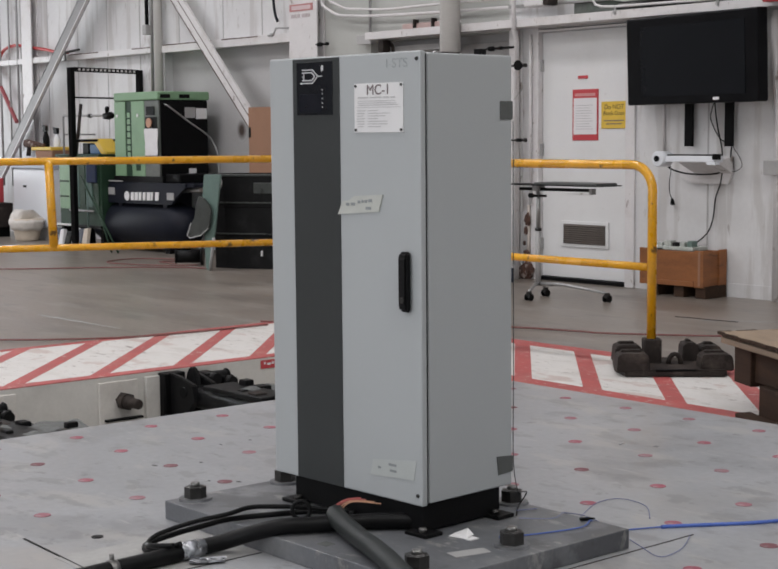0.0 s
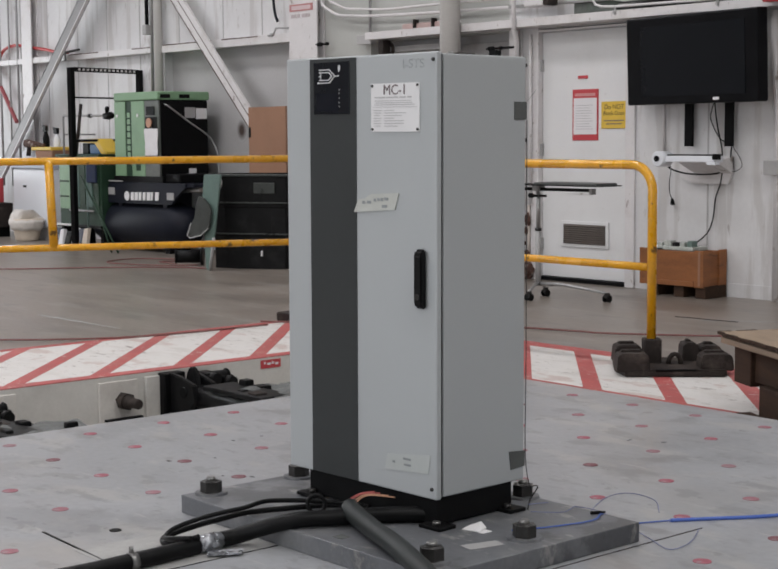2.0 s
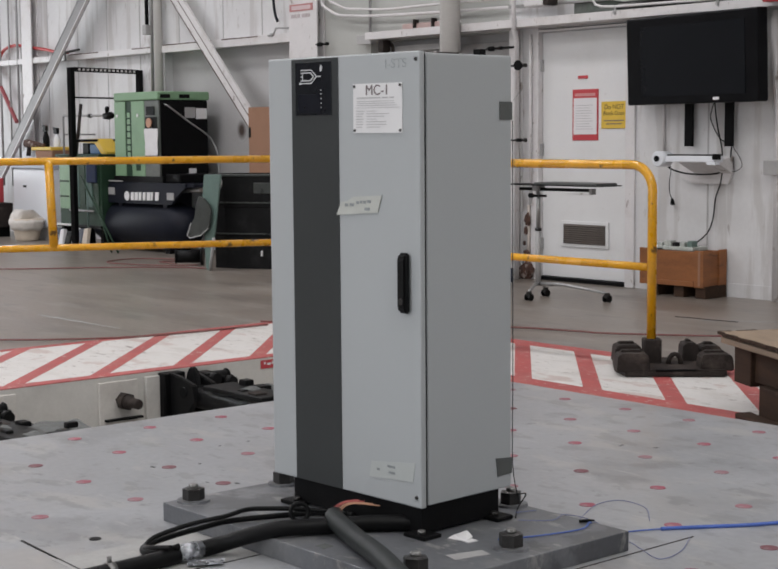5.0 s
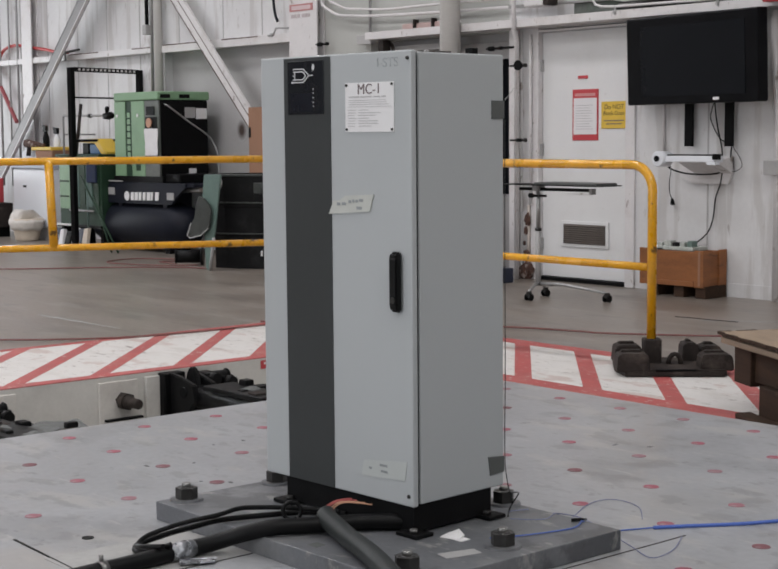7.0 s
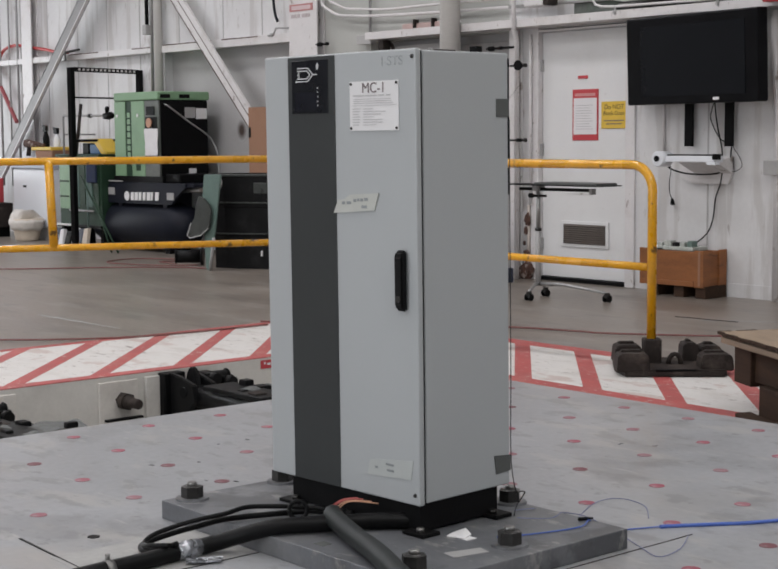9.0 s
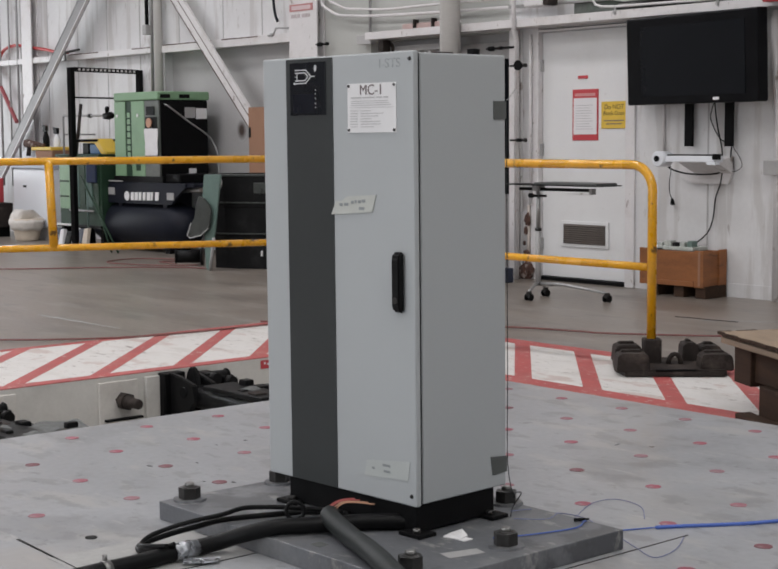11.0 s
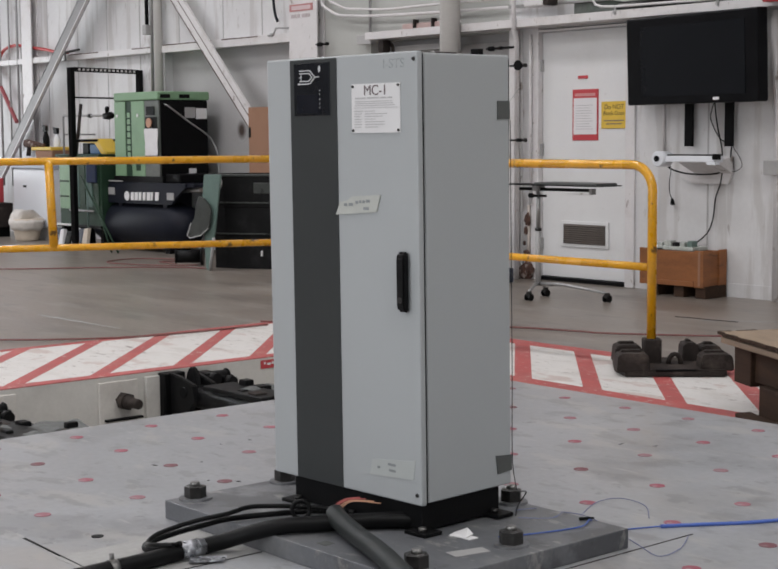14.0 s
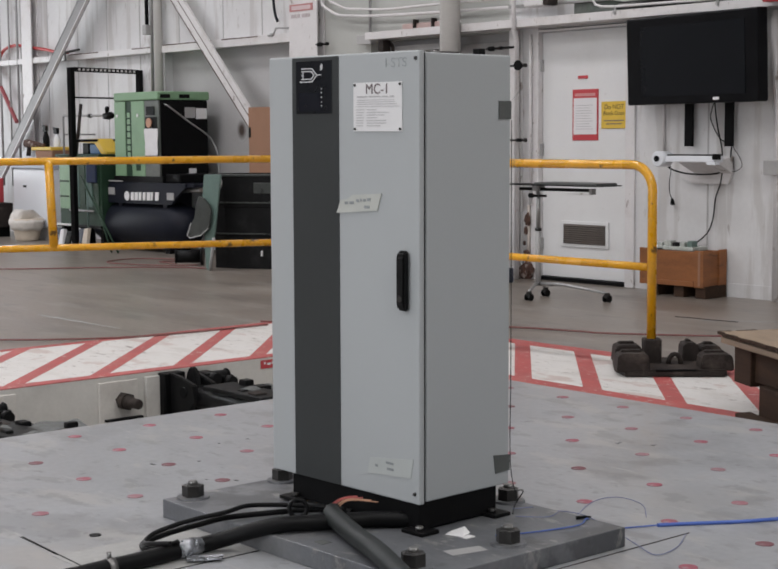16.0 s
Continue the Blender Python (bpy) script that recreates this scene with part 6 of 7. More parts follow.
# red hose hanging on the far wall
YH = W_ - 0.05
wire("red_air_hose", [(-14.5, YH, 1.9), (-14.113, YH, 2.269), (-13.966, YH, 2.358), (-13.754, YH, 2.392), (-13.521, YH, 2.387), (-13.150, YH, 2.337), (-12.891, YH, 2.306), (-12.62, YH, 2.268), (-12.3, YH, 2.245)], 0.020, mat("red_hose", (0.50, 0.07, 0.07), 0.5), "red air hose slung behind the steel column")
wire("red_air_hose", [(-14.4, W_ - 0.09, 2.16), (-14.10, W_ - 0.08, 1.92), (-13.77, W_ - 0.08, 1.56), (-13.64, W_ - 0.08, 1.42)], 0.028, mat("maroon_hose", (0.30, 0.06, 0.07), 0.5), "red air hose hanging on the wall")
for x, r in ((-14.05, 0.016), (-13.79, 0.012), (-13.56, 0.016)):
    pipe("thin_pipe", [(x, W_ - 0.08, 0.6), (x, W_ - 0.08, 5.0)], r, M_STEELGREY, "thin grey pipe on the far wall", sides=10)
hs = thing("air_fitting", -12.28, W_ - 0.11, 2.238, "dark air hose fitting on the girt", "fitting")
part("fitting_body", rod(bmesh.new(), (-0.05, 0, 0), (0.36, 0, 0.02), 0.013, 10), M_BOLT, hs)
part("fitting_drop", rod(bmesh.new(), (0.02, 0, -0.1), (0.02, 0, 0.02), 0.014, 8), M_STEELGREY, hs)
def stain_paint():
    m = mat("oil_stained_grey_paint", (0.42, 0.41, 0.41), 0.6, spot=0.1, scale=1.4)
    nt = m.node_tree
    tc = nt.nodes["Texture Coordinate"]
    ln = nt.nodes.new("ShaderNodeVectorMath")
    ln.operation = "LENGTH"
    sc = nt.nodes.new("ShaderNodeMapping")
    sc.inputs["Scale"].default_value = (1 / 0.095, 0, 1 / 0.115)
    nt.links.new(tc.outputs["Object"], sc.inputs["Vector"])
    nt.links.new(sc.outputs[0], ln.inputs[0])
    mr = nt.nodes.new("ShaderNodeMapRange")
    mr.inputs["From Min"].default_value, mr.inputs["From Max"].default_value = 0.35, 1.0
    nt.links.new(ln.outputs["Value"], mr.inputs[0])
    mx = nt.nodes.new("ShaderNodeMix")
    mx.data_type = "RGBA"
    mx.inputs[6].default_value = (0.05, 0.032, 0.024, 1)
    bs = nt.nodes["Principled BSDF"]
    nt.links.new(mr.outputs[0], mx.inputs[0])
    nt.links.new(bs.inputs["Base Color"].links[0].from_socket, mx.inputs[7])
    nt.links.new(mx.outputs[2], bs.inputs["Base Color"])
    return m


sp = thing("wall_stain", -8.872, W_ + 0.094, 1.277, "brown oil stain on the grey wall panel", "stain", kind="structure")
part("stain_patch", prism(bmesh.new(), [(0.10 * math.cos(a), 0.125 * math.sin(a)) for a in [2 * math.pi * i / 24 for i in range(24)]], "y", 0, 0.005), stain_paint(), sp)


def black_tub():
    t = thing("black_plastic_tub", -7.185, 6.04, 0, "tall scuffed black plastic tub", "tub", rz=30)
    o = bmesh.new()
    prof = ((0.0, 0.98), (0.30, 0.99), (0.31, 1.01), (0.56, 1.01), (0.57, 1.03), (0.865, 1.04))
    rings = []
    for z, k in prof:
        pts = []
        for i in range(24):
            a = 2 * math.pi * i / 24
            cx, cy = math.cos(a), math.sin(a)
            s = (abs(cx) ** 6 + abs(cy) ** 6) ** (-1 / 6)
            pts.append(o.verts.new((0.40 * k * s * cx, 0.30 * k * s * cy, z)))
        rings.append(pts)
    for a, b in zip(rings, rings[1:]):
        for i in range(24):
            o.faces.new((a[i], a[(i + 1) % 24], b[(i + 1) % 24], b[i]))
    o.faces.new(rings[0][::-1])
    top = o.faces.new(rings[-1])
    r = bmesh.ops.inset_individual(o, faces=[top], thickness=0.03)
    bmesh.ops.translate(o, verts=list(top.verts), vec=(0, 0, -0.2))
    part("tub_body", o, M_BIN, t)
    # paler strips along the tub's two steps, and its rim below
    for z in (0.315, 0.60):
        part("tub_band", bbox(-0.415, -0.318, z, 0.415, -0.300, z + 0.012, bevel=0.003), M_SMOKE, t, "pale edge line")
    part("tub_label", bbox(0.07, -0.324, 0.69, 0.28, -0.308, 0.79, bevel=0.006), M_SMOKE, t)
    part("rim_edge", bbox(-0.40, -0.322, 0.845, 0.41, -0.300, 0.868, bevel=0.006), M_SMOKE, t, "paler tub rim")
    part("tub_sticker", bbox(0.13, -0.312, 0.12, 0.145, -0.294, 0.17), M_PAPER, t)
    part("cut_handle", tube(bmesh.new(), [(-0.275, -0.325, 0.84), (-0.245, -0.335, 0.80), (-0.255, -0.335, 0.75), (-0.29, -0.325, 0.71)], 0.010, 8, 5), M_STEELGREY, t)
    return t


black_tub()
ts = thing("green_sheet", -7.16, 5.42, 0.0, "dull green sheet leaning against the tub", "sheet")
part("sheet_panel", prism(bmesh.new(), ((-0.074, 0.869), (0.198, 0.872), (0.133, 0.569), (0.085, 0.344), (-0.02, 0.0), (-0.07, 0.0), (-0.08, 0.247), (-0.105, 0.675)), "y", 0.02, 0.035, bevel=0.004), M_TEAL, ts)
smoky = ((-0.105, 0.675), (-0.02, 0.655), (0.060, 0.60), (0.092, 0.546), (0.047, 0.387), (-0.077, 0.315), (-0.259, 0.284), (-0.30, 0.305), (-0.237, 0.421), (-0.185, 0.468), (-0.150, 0.60))
sm_ = part("smoky_panel", prism(bmesh.new(), smoky, "y", -0.02, -0.005, bevel=0.003), M_SMOKE, ts, "smoky translucent panel")
part("panel_rim", tube(bmesh.new(), [(x, -0.022, z) for x, z in smoky[4:9]], 0.006, 6), M_STEELGREY, sm_, "pale paler tub rim")
part("sheet_prop", rod(bmesh.new(), (0.03, 0.0, 0.0), (0.10, 0.0, 0.3), 0.015, 8), M_STEELGREY, ts)
br = thing("cable_reel", -7.84, 5.52, 0, "black cable reel lying on the floor", "reel")
part("reel_drum", rod(bmesh.new(), (0.0, 0.0, 0.085), (0.15, 0.175, 0.085), 0.060, 20), M_BIN, br)
for a, b in (((-0.008, -0.010), (0.0, 0.0)), ((0.15, 0.175), (0.165, 0.192))):
    part("reel_flange", rod(bmesh.new(), (a[0], a[1], 0.085), (b[0], b[1], 0.085), 0.066 if a[0] < 0 else 0.085, 22), M_BIN, br)
cb = thing("brown_board", -8.02, 6.62, 0, "tall brown hardboard sheet leaning on the wall", "board")
part("board_sheet", bbox(-0.17, 0.0, 0.0, 0.45, 0.025, 1.50, bevel=0.003), M_CARD, cb)
part("hand_hole", bbox(-0.165, -0.003, 1.20, -0.130, 0.002, 1.30), M_BLACK, cb)

# cables lying on the floor
wire("red_floor_cable", [(-9.6, 3.2, 0.012), (-8.56, 4.06, 0.012), (-8.0, 4.85, 0.012), (-7.5, 5.35, 0.012), (-7.2, 5.45, 0.012)], 0.0065, M_REDCABLE, "dull red cable lying along the floor", steps=8)
wire("red_floor_cable", [(-7.9, 5.55, 0.012), (-8.2, 5.55, 0.012), (-8.1, 5.9, 0.012), (-8.7, 5.6, 0.012), (-8.5, 5.15, 0.012), (-7.9, 5.3, 0.012), (-7.6, 5.6, 0.012)], 0.006, M_REDCABLE, "tangled dull red cable on the floor", steps=8)
wire("red_floor_cable", [(-3.6, 3.45, 0.015), (-2.9, 4.05, 0.012), (-2.284, 4.42, 0.012), (-1.876, 4.57, 0.012), (-1.67, 4.63, 0.012), (-1.16, 4.985, 0.012), (-0.75, 5.35, 0.012)], 0.006, M_REDCABLE, "dull red cable lying along the floor", steps=8)
wire("red_floor_cable", [(-5.2, 0.4, 0.012), (-4.2, 1.55, 0.012), (-3.72, 2.1, 0.012), (-3.5, 2.6, 0.012), (-3.45, 3.4, 0.012)], 0.006, M_REDCABLE, "dull red cable along the painted border", steps=8)
wire("black_floor_cord", [(-1.962, 5.616, 0.006), (-1.821, 5.644, 0.006), (-1.72, 5.638, 0.006), (-1.628, 5.655, 0.006), (-1.50, 5.672, 0.006)], 0.0024, M_RUBBERBROWN, "short dark cord lying on the concrete")
fp = thing("floor_paint_line", 0, 0, 0, "faded white paint line on the concrete", "floor marking", kind="structure")
part("paint_line", prism(bmesh.new(), ((-5.06, 2.62), (-4.03, 2.645), (-4.03, 2.665), (-5.06, 2.66)), "z", 0.0004, 0.002), M_PALETABLE, fp)
part("paint_line", prism(bmesh.new(), ((-1.75, 5.62), (-1.10, 6.05), (-1.09, 6.03), (-1.74, 5.60)), "z", 0.0004, 0.002), M_STEELGREY, fp)


# ---- timber stack beside the table ----
def timber_stack():
    s = thing("timber_platform", 0.272, 3.142, 0, "weathered timber platform with a dusty board top", "timber platform", rz=-28)
    part("top_board", bbox(0.006, 0.008, 0.288, 2.0, 1.5, 0.316, bevel=0.006), M_WOODTOP, s)
    rg = random.Random(5)
    edge = [(-0.004, 0.004)] + [(0.09 * i, rg.uniform(-0.006, 0.010)) for i in range(1, 22)] + [(2.0, 1.5)] + [(rg.uniform(-0.006, 0.008), 1.5 - 0.1 * i) for i in range(14)]
    part("top_sheet", prism(bmesh.new(), edge, "z", 0.322, 0.338), M_WOODTOP, s, "dusty plywood sheet with a splintered edge")
    sp_ = bmesh.new()
    for i in range(46):
        u, g, q = 0.043 * i, rg.uniform(0.03, 0.075), rg.uniform(0.0025, 0.006)
        box(sp_, u, -q, 0.322 + rg.uniform(0, 0.005), u + g, 0.008, 0.335 + rg.uniform(0, 0.005))
        if i < 32:
            box(sp_, -q, u, 0.322 + rg.uniform(0, 0.005), 0.008, u + g, 0.335 + rg.uniform(0, 0.005))
    part("splintered_edge", sp_, M_WOOD, s, "dark splintered board edge")
    part("packing", bbox(0.03, 0.03, 0.315, 1.9, 1.4, 0.323), M_WOOD, s)
    part("bearer", bbox(0.10, 0.03, 0.13, 0.26, 1.4, 0.2865, bevel=0.006), M_WOOD, s)
    part("cross_bearer", bbox(0.26, 0.05, 0.15, 1.9, 0.17, 0.2868, bevel=0.006), M_WOOD, s)
    part("block", bbox(0.34, 0.03, 0.0, 0.62, 0.32, 0.15, bevel=0.006), M_WOOD, s)
    part("block", bbox(0.12, 1.0, 0.0, 0.4, 1.3, 0.13, bevel=0.006), M_WOOD, s)
    part("block", bbox(1.5, 0.1, 0.0, 1.8, 0.4, 0.15, bevel=0.006), M_WOOD, s)
    part("runner", bbox(0.28, -0.05, 0.0, 1.9, 0.025, 0.030, bevel=0.008), M_WOOD, s)
    return s


timber_stack()


# ---- the shaking ----
def motions():
    """The table, all that is bolted to it or lies on it, and the cabinet with its small rocking."""
    # rows: seconds, table shift x, y, z in mm, cabinet lean x, y in mm per metre
    shake = (
        (0, -0.0, 0.0, -0.0, -0.0, 0.0),
        (0.1, -1.0, 2.3, -0.5, -0.2, -0.3),
        (0.2, 0.1, 5.2, -2.2, -0.5, -0.6),
        (0.3, -3.4, 5.7, -1.4, -0.7, -0.9),
        (0.4, -9.9, -6.5, 0.9, -0.9, -1.2),
        (0.5, -14.4, -27.6, 1.8, -1.2, -1.5),
        (0.6, -6.4, -39.8, -3.8, -1.2, -0.9),
        (0.7, 0.2, -33.3, -8.2, -1.2, -0.4),
        (0.8, -7.9, -11.6, -4.0, -1.2, 0.1),
        (0.9, -19.4, 12.6, 2.4, -1.3, 0.6),
        (1, -17.1, 43.1, 0.9, -1.3, 1.1),
        (1.1, -8.7, 64.6, -3.8, -1.5, 1.0),
        (1.2, -1.8, 78.5, -7.7, -1.7, 0.9),
        (1.3, -9.5, 57.6, -4.4, -1.9, 0.8),
        (1.4, -16.6, 5.1, -2.1, -2.1, 0.7),
        (1.5, -23.4, -57.8, -0.0, -2.3, 0.6),
        (1.6, -20.2, -81.2, -2.8, -1.0, 1.2),
        (1.7, -10.7, -39.0, -7.7, 0.2, 1.7),
        (1.8, -7.5, 35.8, -8.2, 1.4, 2.3),
        (1.9, -16.0, 80.8, -2.9, 2.6, 2.8),
        (2, -24.0, 67.5, 0.9, 3.9, 3.4),
        (2.1, -19.7, 12.8, -0.7, 3.0, 2.4),
        (2.2, -8.0, -35.2, -6.3, 2.1, 1.5),
        (2.3, -0.6, -32.8, -8.3, 1.2, 0.6),
        (2.4, -8.5, -9.3, -1.3, 0.3, -0.4),
        (2.5, -14.9, 7.5, 4.8, -0.5, -1.3),
        (2.6, -7.1, 8.1, 0.7, -0.4, -1.4),
        (2.7, 6.9, -12.2, -7.3, -0.3, -1.5),
        (2.8, -4.1, -17.6, -0.9, -0.1, -1.5),
        (2.9, -7.3, -8.1, 1.5, 0.0, -1.6),
        (3, -2.7, 13.8, -0.3, 0.2, -1.7),
        (3.1, 7.5, 20.4, -4.9, 0.5, -1.4),
        (3.2, -0.5, 14.9, 0.5, 0.9, -1.1),
        (3.3, -11.0, -1.8, 7.3, 1.2, -0.7),
        (3.4, 0.8, -17.0, 1.1, 1.6, -0.4),
        (3.5, 12.5, -12.2, -4.5, 1.9, -0.1),
        (3.6, 13.6, -12.8, -4.9, 1.2, -0.4),
        (3.7, -2.4, -22.0, 4.2, 0.5, -0.7),
        (3.8, -8.6, -32.4, 7.7, -0.2, -1.0),
        (3.9, 7.5, -15.9, -1.1, -1.0, -1.3),
        (4, 20.7, 20.5, -7.6, -1.7, -1.6),
        (4.1, 10.3, 46.4, -1.2, -1.5, -1.4),
        (4.2, -5.9, 29.8, 7.6, -1.3, -1.3),
        (4.3, 8.7, 44.4, -0.3, -1.5, -1.4),
        (4.4, 18.2, 24.3, -6.1, -1.6, -1.6),
        (4.5, 11.1, -6.3, -2.8, -1.1, -1.4),
        (4.6, -1.2, -24.7, 3.8, -0.4, -1.2),
        (4.7, -3.7, -22.1, 5.3, 0.2, -0.9),
        (4.8, 4.4, -11.0, 1.0, 0.7, -0.7),
        (4.9, 11.3, -7.0, -2.7, 1.1, -0.4),
        (5, 8.9, -11.8, -1.5, 1.3, -0.2),
        (5.1, 3.7, -16.7, 0.4, 1.1, -0.4),
        (5.2, -0.7, -3.9, 2.3, 1.0, -0.7),
        (5.3, -0.0, 13.4, 1.2, 0.9, -0.9),
        (5.4, -0.8, 13.5, 0.6, 1.0, -1.1),
        (5.5, -3.7, -7.1, 0.6, 1.1, -1.3),
        (5.6, 0.3, -24.4, -2.3, 1.3, -0.9),
        (5.7, 2.2, -21.6, -3.1, 1.5, -0.3),
        (5.8, -0.4, -0.4, -0.8, 1.8, 0.4),
        (5.9, -4.2, 23.3, 2.2, 2.1, 1.1),
        (6, -4.1, 32.4, 2.7, 2.4, 1.8),
        (6.1, 2.0, 19.2, -0.8, 2.6, 2.4),
        (6.2, 7.5, -11.8, -4.4, 2.5, 2.3),
        (6.3, 2.3, -34.4, -1.8, 2.4, 2.2),
        (6.4, 8.1, -9.3, -4.7, 2.6, 2.3),
        (6.5, 1.0, 26.8, 0.1, 2.7, 2.5),
        (6.6, -5.8, 36.9, 3.9, 2.5, 1.8),
        (6.7, -4.4, 19.3, 2.3, 2.3, 1.1),
        (6.8, 3.2, -15.1, -3.1, 2.0, 0.3),
        (6.9, 5.7, -36.8, -5.2, 1.8, -0.4),
        (7, -5.6, -25.0, 1.1, 1.5, -1.1),
        (7.1, -5.9, 9.3, 3.7, 1.3, -0.9),
        (7.2, 1.3, 13.6, 1.2, 1.0, -0.7),
        (7.3, 12.4, -8.5, -3.9, 0.7, -0.5),
        (7.4, 9.5, -21.0, -1.0, 0.4, -0.3),
        (7.5, 4.9, -3.9, 3.6, 0.2, -0.1),
        (7.6, 6.1, 17.9, 2.9, 0.3, -0.7),
        (7.7, 5.9, 19.9, 2.6, 0.5, -1.2),
        (7.8, 8.7, -7.7, -0.2, 0.6, -1.8),
        (7.9, 5.0, -28.9, 0.9, 0.8, -2.3),
        (8, 2.5, -29.7, 1.8, 0.9, -2.9),
        (8.1, 7.8, -12.6, 0.4, 2.0, -1.3),
        (8.2, 7.7, -3.3, 1.9, 3.2, 0.2),
        (8.3, 7.7, -1.5, 3.1, 4.3, 1.8),
        (8.4, 7.8, 0.3, 4.4, 5.4, 3.3),
        (8.5, 12.8, 9.1, 2.9, 6.6, 4.8),
        (8.6, 13.4, 0.2, 2.4, 4.8, 3.1),
        (8.7, 13.1, -17.8, 2.1, 2.9, 1.4),
        (8.8, 10.0, -30.3, 3.6, 1.1, -0.3),
        (8.9, 8.3, -29.1, 4.6, -0.7, -1.9),
        (9, 8.3, -15.7, 4.8, -2.5, -3.6),
        (9.1, 12.0, -18.9, 2.2, -2.5, -3.6),
        (9.2, 14.7, -4.4, 0.4, -2.4, -3.5),
        (9.3, 12.1, -17.3, 2.0, -2.4, -3.5),
        (9.4, 8.9, -15.6, 4.1, -2.3, -3.5),
        (9.5, 7.9, -22.7, 4.2, -1.0, -2.2),
        (9.6, 7.9, -26.6, 3.7, 0.5, -0.8),
        (9.7, 8.7, -21.9, 2.8, 1.8, 0.4),
        (9.8, 10.0, -11.6, 1.7, 2.7, 1.2),
        (9.9, 10.3, -1.3, 1.1, 3.2, 1.7),
        (10, 8.2, 3.4, 1.5, 3.1, 1.7),
        (10.1, 3.2, -0.7, 2.4, 2.3, 0.7),
        (10.2, 1.3, -2.3, 1.5, 1.7, 0.1),
        (10.3, -1.0, -1.5, 0.9, 1.5, -0.2),
        (10.4, -1.4, 7.3, -0.6, 1.5, -0.1),
        (10.5, -4.2, 7.1, -0.9, 1.9, 0.4),
        (10.6, -3.3, 1.8, -2.0, 1.6, 0.3),
        (10.7, -4.0, -5.6, -1.8, 1.1, 0.0),
        (10.8, -5.7, -13.2, -0.9, 0.5, -0.4),
        (10.9, -6.0, -17.5, -0.6, -0.1, -1.0),
        (11, -6.0, -14.8, -0.2, -0.8, -1.8),
        (11.1, -5.9, -5.4, 0.4, -1.3, -2.4),
        (11.2, 0.2, 7.3, -2.5, -1.4, -2.5),
        (11.3, 1.8, 11.4, -2.9, -1.5, -2.5),
        (11.4, 0.0, 7.0, -2.5, -1.4, -2.5),
        (11.5, -7.7, -8.5, 1.0, -1.4, -2.4),
        (11.6, -6.2, -19.8, -1.0, 0.3, -0.4),
        (11.7, -7.9, -22.4, -0.9, 2.0, 1.5),
        (11.8, -8.0, -9.6, -1.4, 3.6, 3.5),
        (11.9, -4.7, 8.3, -3.6, 5.3, 5.4),
        (12, -8.4, 22.7, -2.0, 7.0, 7.4),
        (12.1, -7.2, 21.1, -1.5, 4.8, 5.0),
        (12.2, -8.5, -0.0, -0.1, 2.6, 2.6),
        (12.3, -5.7, -3.7, -0.5, 0.5, 0.2),
        (12.4, -3.5, -1.5, -0.5, -1.7, -2.2),
        (12.5, 2.3, -6.2, -2.7, -3.9, -4.6),
        (12.6, 1.9, -17.9, -3.1, -2.2, -3.1),
        (12.7, -7.5, -13.4, 2.1, -0.4, -1.5),
        (12.8, -9.4, -3.0, 3.2, 1.4, 0.0),
        (12.9, 1.4, 19.0, -2.9, 3.2, 1.6),
        (13, 3.6, 12.5, -4.6, 5.0, 3.1),
        (13.1, -3.4, -1.5, -0.5, 6.1, 4.8),
        (13.2, -6.4, -15.9, 1.2, 7.3, 6.5),
        (13.3, -1.7, -6.3, -0.9, 8.4, 8.2),
        (13.4, 1.5, -3.0, -2.3, 9.5, 9.9),
        (13.5, -0.3, -0.4, -0.9, 10.7, 11.6),
        (13.6, -0.1, -0.1, -1.5, 7.9, 8.3),
        (13.7, -3.7, -12.3, -0.3, 5.2, 5.0),
        (13.8, -2.1, -2.5, -1.5, 2.4, 1.8),
        (13.9, -0.9, -3.3, -2.7, -0.3, -1.5),
        (14, -5.5, 3.4, -0.4, -3.1, -4.8),
        (14.1, -3.8, 7.7, -1.8, -2.5, -4.0),
        (14.2, -4.7, 6.5, -1.8, -1.9, -3.3),
        (14.3, -4.7, 1.0, -2.5, -1.3, -2.5),
        (14.4, -5.4, -7.7, -2.7, -0.7, -1.8),
        (14.5, -10.7, -7.1, -0.2, -0.1, -1.0),
        (14.6, -7.1, -4.7, -3.5, -1.1, -2.4),
        (14.7, -7.4, 10.0, -4.3, -2.1, -3.7),
        (14.8, -9.3, 9.4, -4.6, -3.1, -5.1),
        (14.9, -13.3, 8.4, -3.6, -4.1, -6.5),
        (15, -18.3, 8.0, -2.0, -5.2, -7.9),
        (15.1, -18.7, 4.8, -1.0, -3.3, -5.7),
        (15.2, -10.3, 1.0, -4.9, -1.4, -3.6),
        (15.3, -4.3, 4.2, -7.4, 0.5, -1.5),
        (15.4, -10.0, 0.8, -3.3, 2.4, 0.7),
        (15.5, -15.7, -4.6, 0.7, 4.3, 2.8),
        (15.6, -10.8, -0.5, -1.7, 4.4, 2.8),
        (15.7, -11.0, 5.2, -1.1, 4.6, 2.7),
        (15.8, -2.2, 23.1, -5.3, 4.8, 2.7),
        (15.9, -6.8, 2.4, -2.9, 5.0, 2.6),
        (16, -14.1, 1.3, 1.5, 5.1, 2.6),
    )
    riders = [TABLE, BASE, *CABLES]
    for ob in riders:
        rest = ob.matrix_world.copy()
        walk(ob, [(t, Matrix.Translation((x / 1000, y / 1000, z / 1000)) @ rest) for t, x, y, z, lx, ly in shake])
    rest = pose(*CAB)
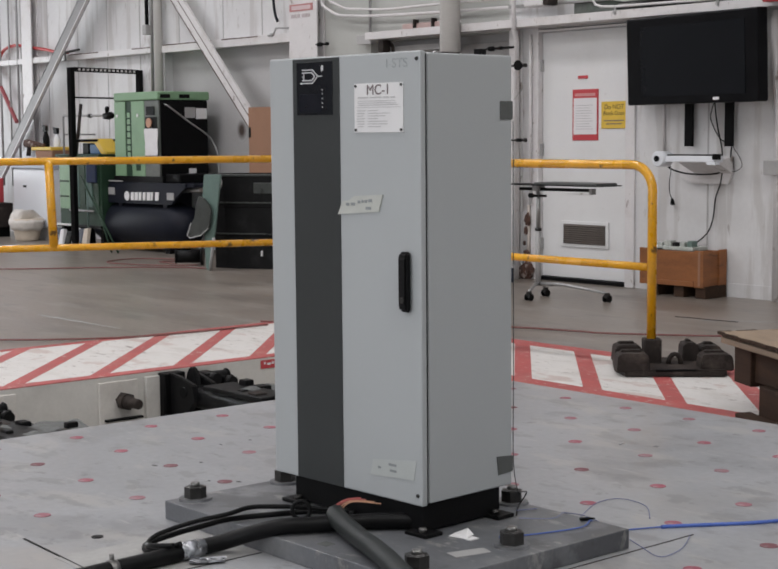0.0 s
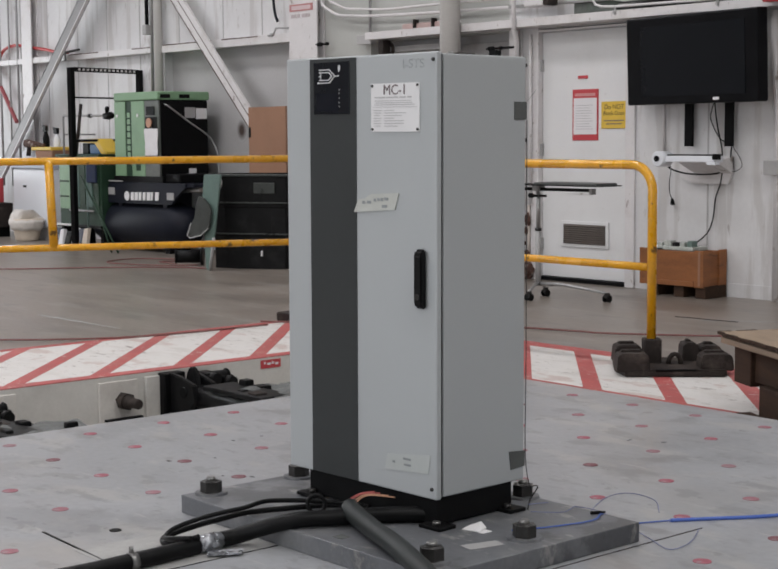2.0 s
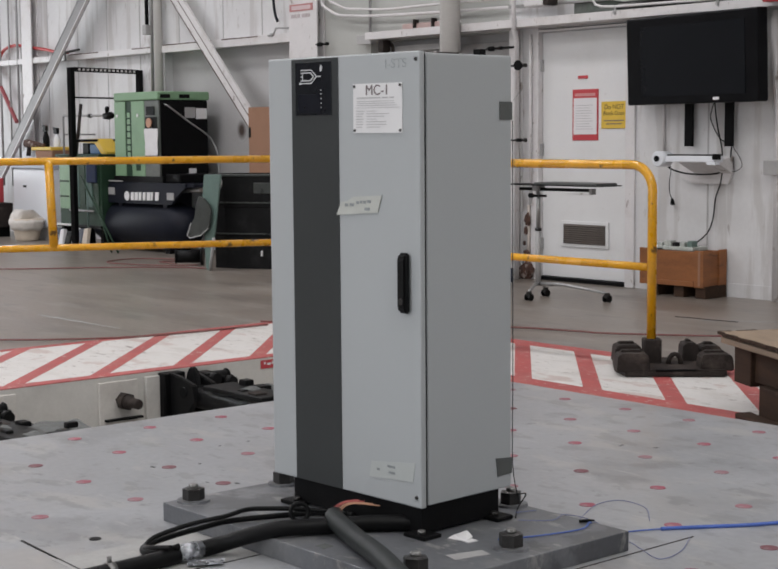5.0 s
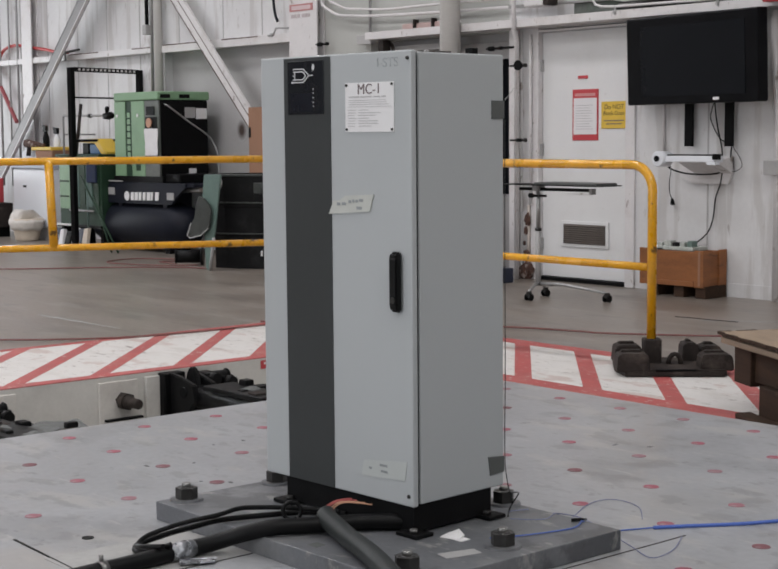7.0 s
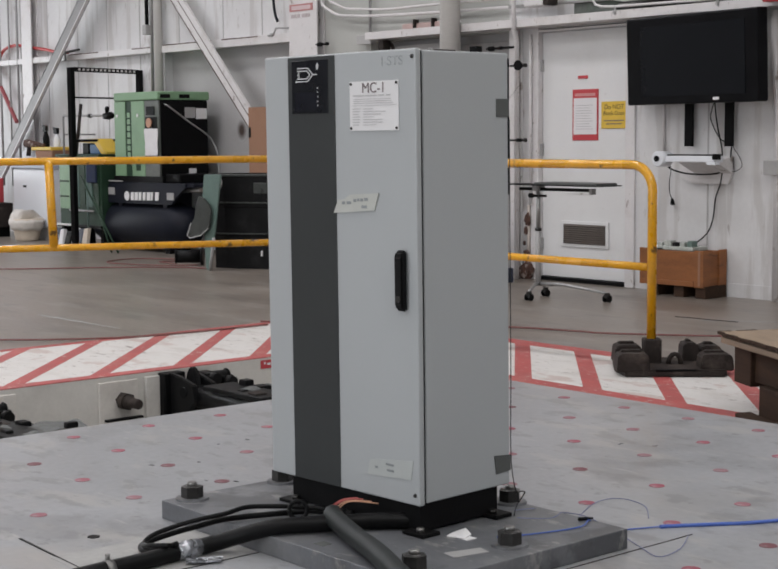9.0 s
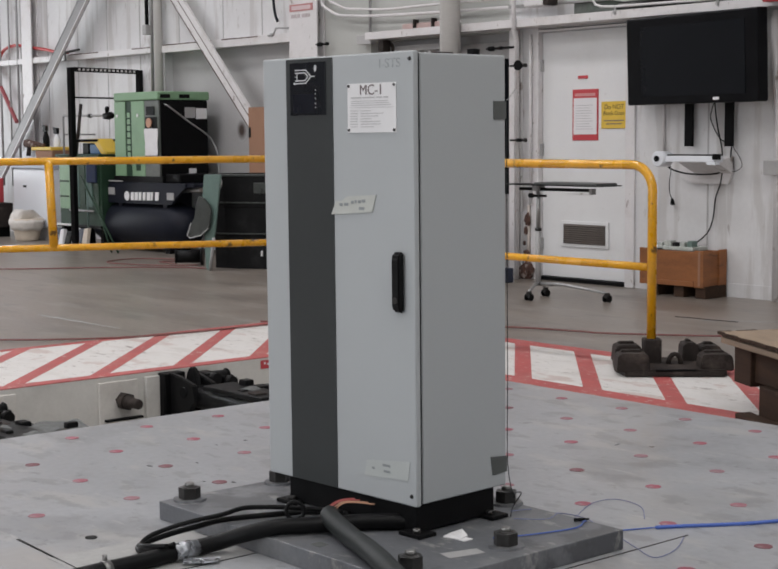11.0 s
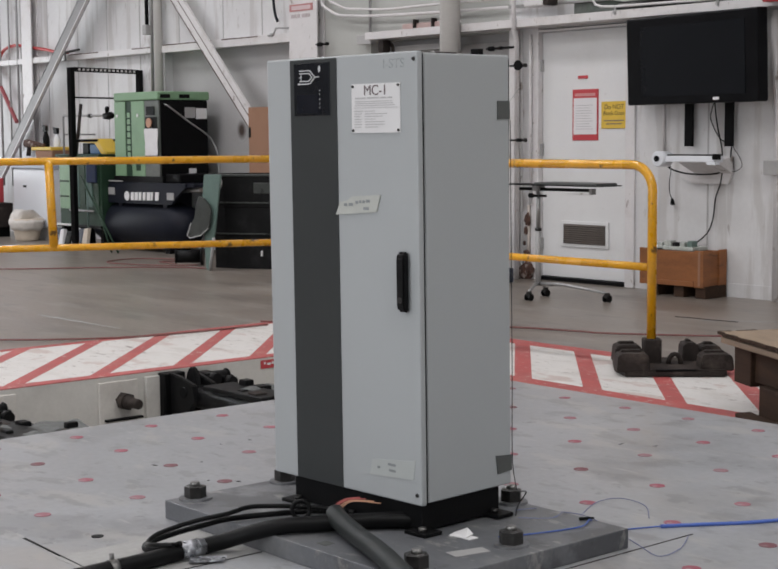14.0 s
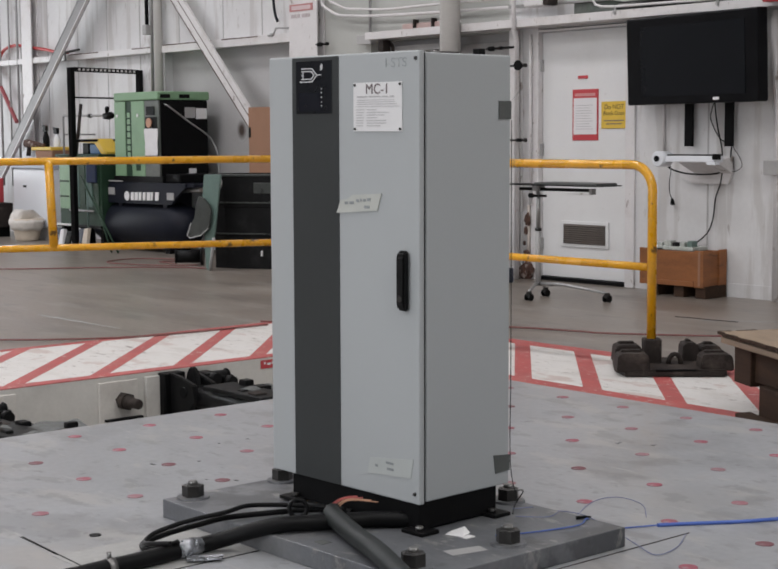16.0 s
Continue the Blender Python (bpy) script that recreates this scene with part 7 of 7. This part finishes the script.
    foot = Matrix.Translation((0, 0, PLATE_Z))
    rows = []
    for t, x, y, z, lx, ly in shake:
        lean = foot @ Euler((-ly / 1000, lx / 1000, 0)).to_matrix().to_4x4() @ foot.inverted()
        at = rest.translation.copy()
        hub = Matrix.Translation((at.x, at.y, 0))
        rows.append((t, Matrix.Translation((x / 1000, y / 1000, z / 1000)) @ hub @ lean @ hub.inverted() @ rest))
    walk(CABINET, rows)


motions()
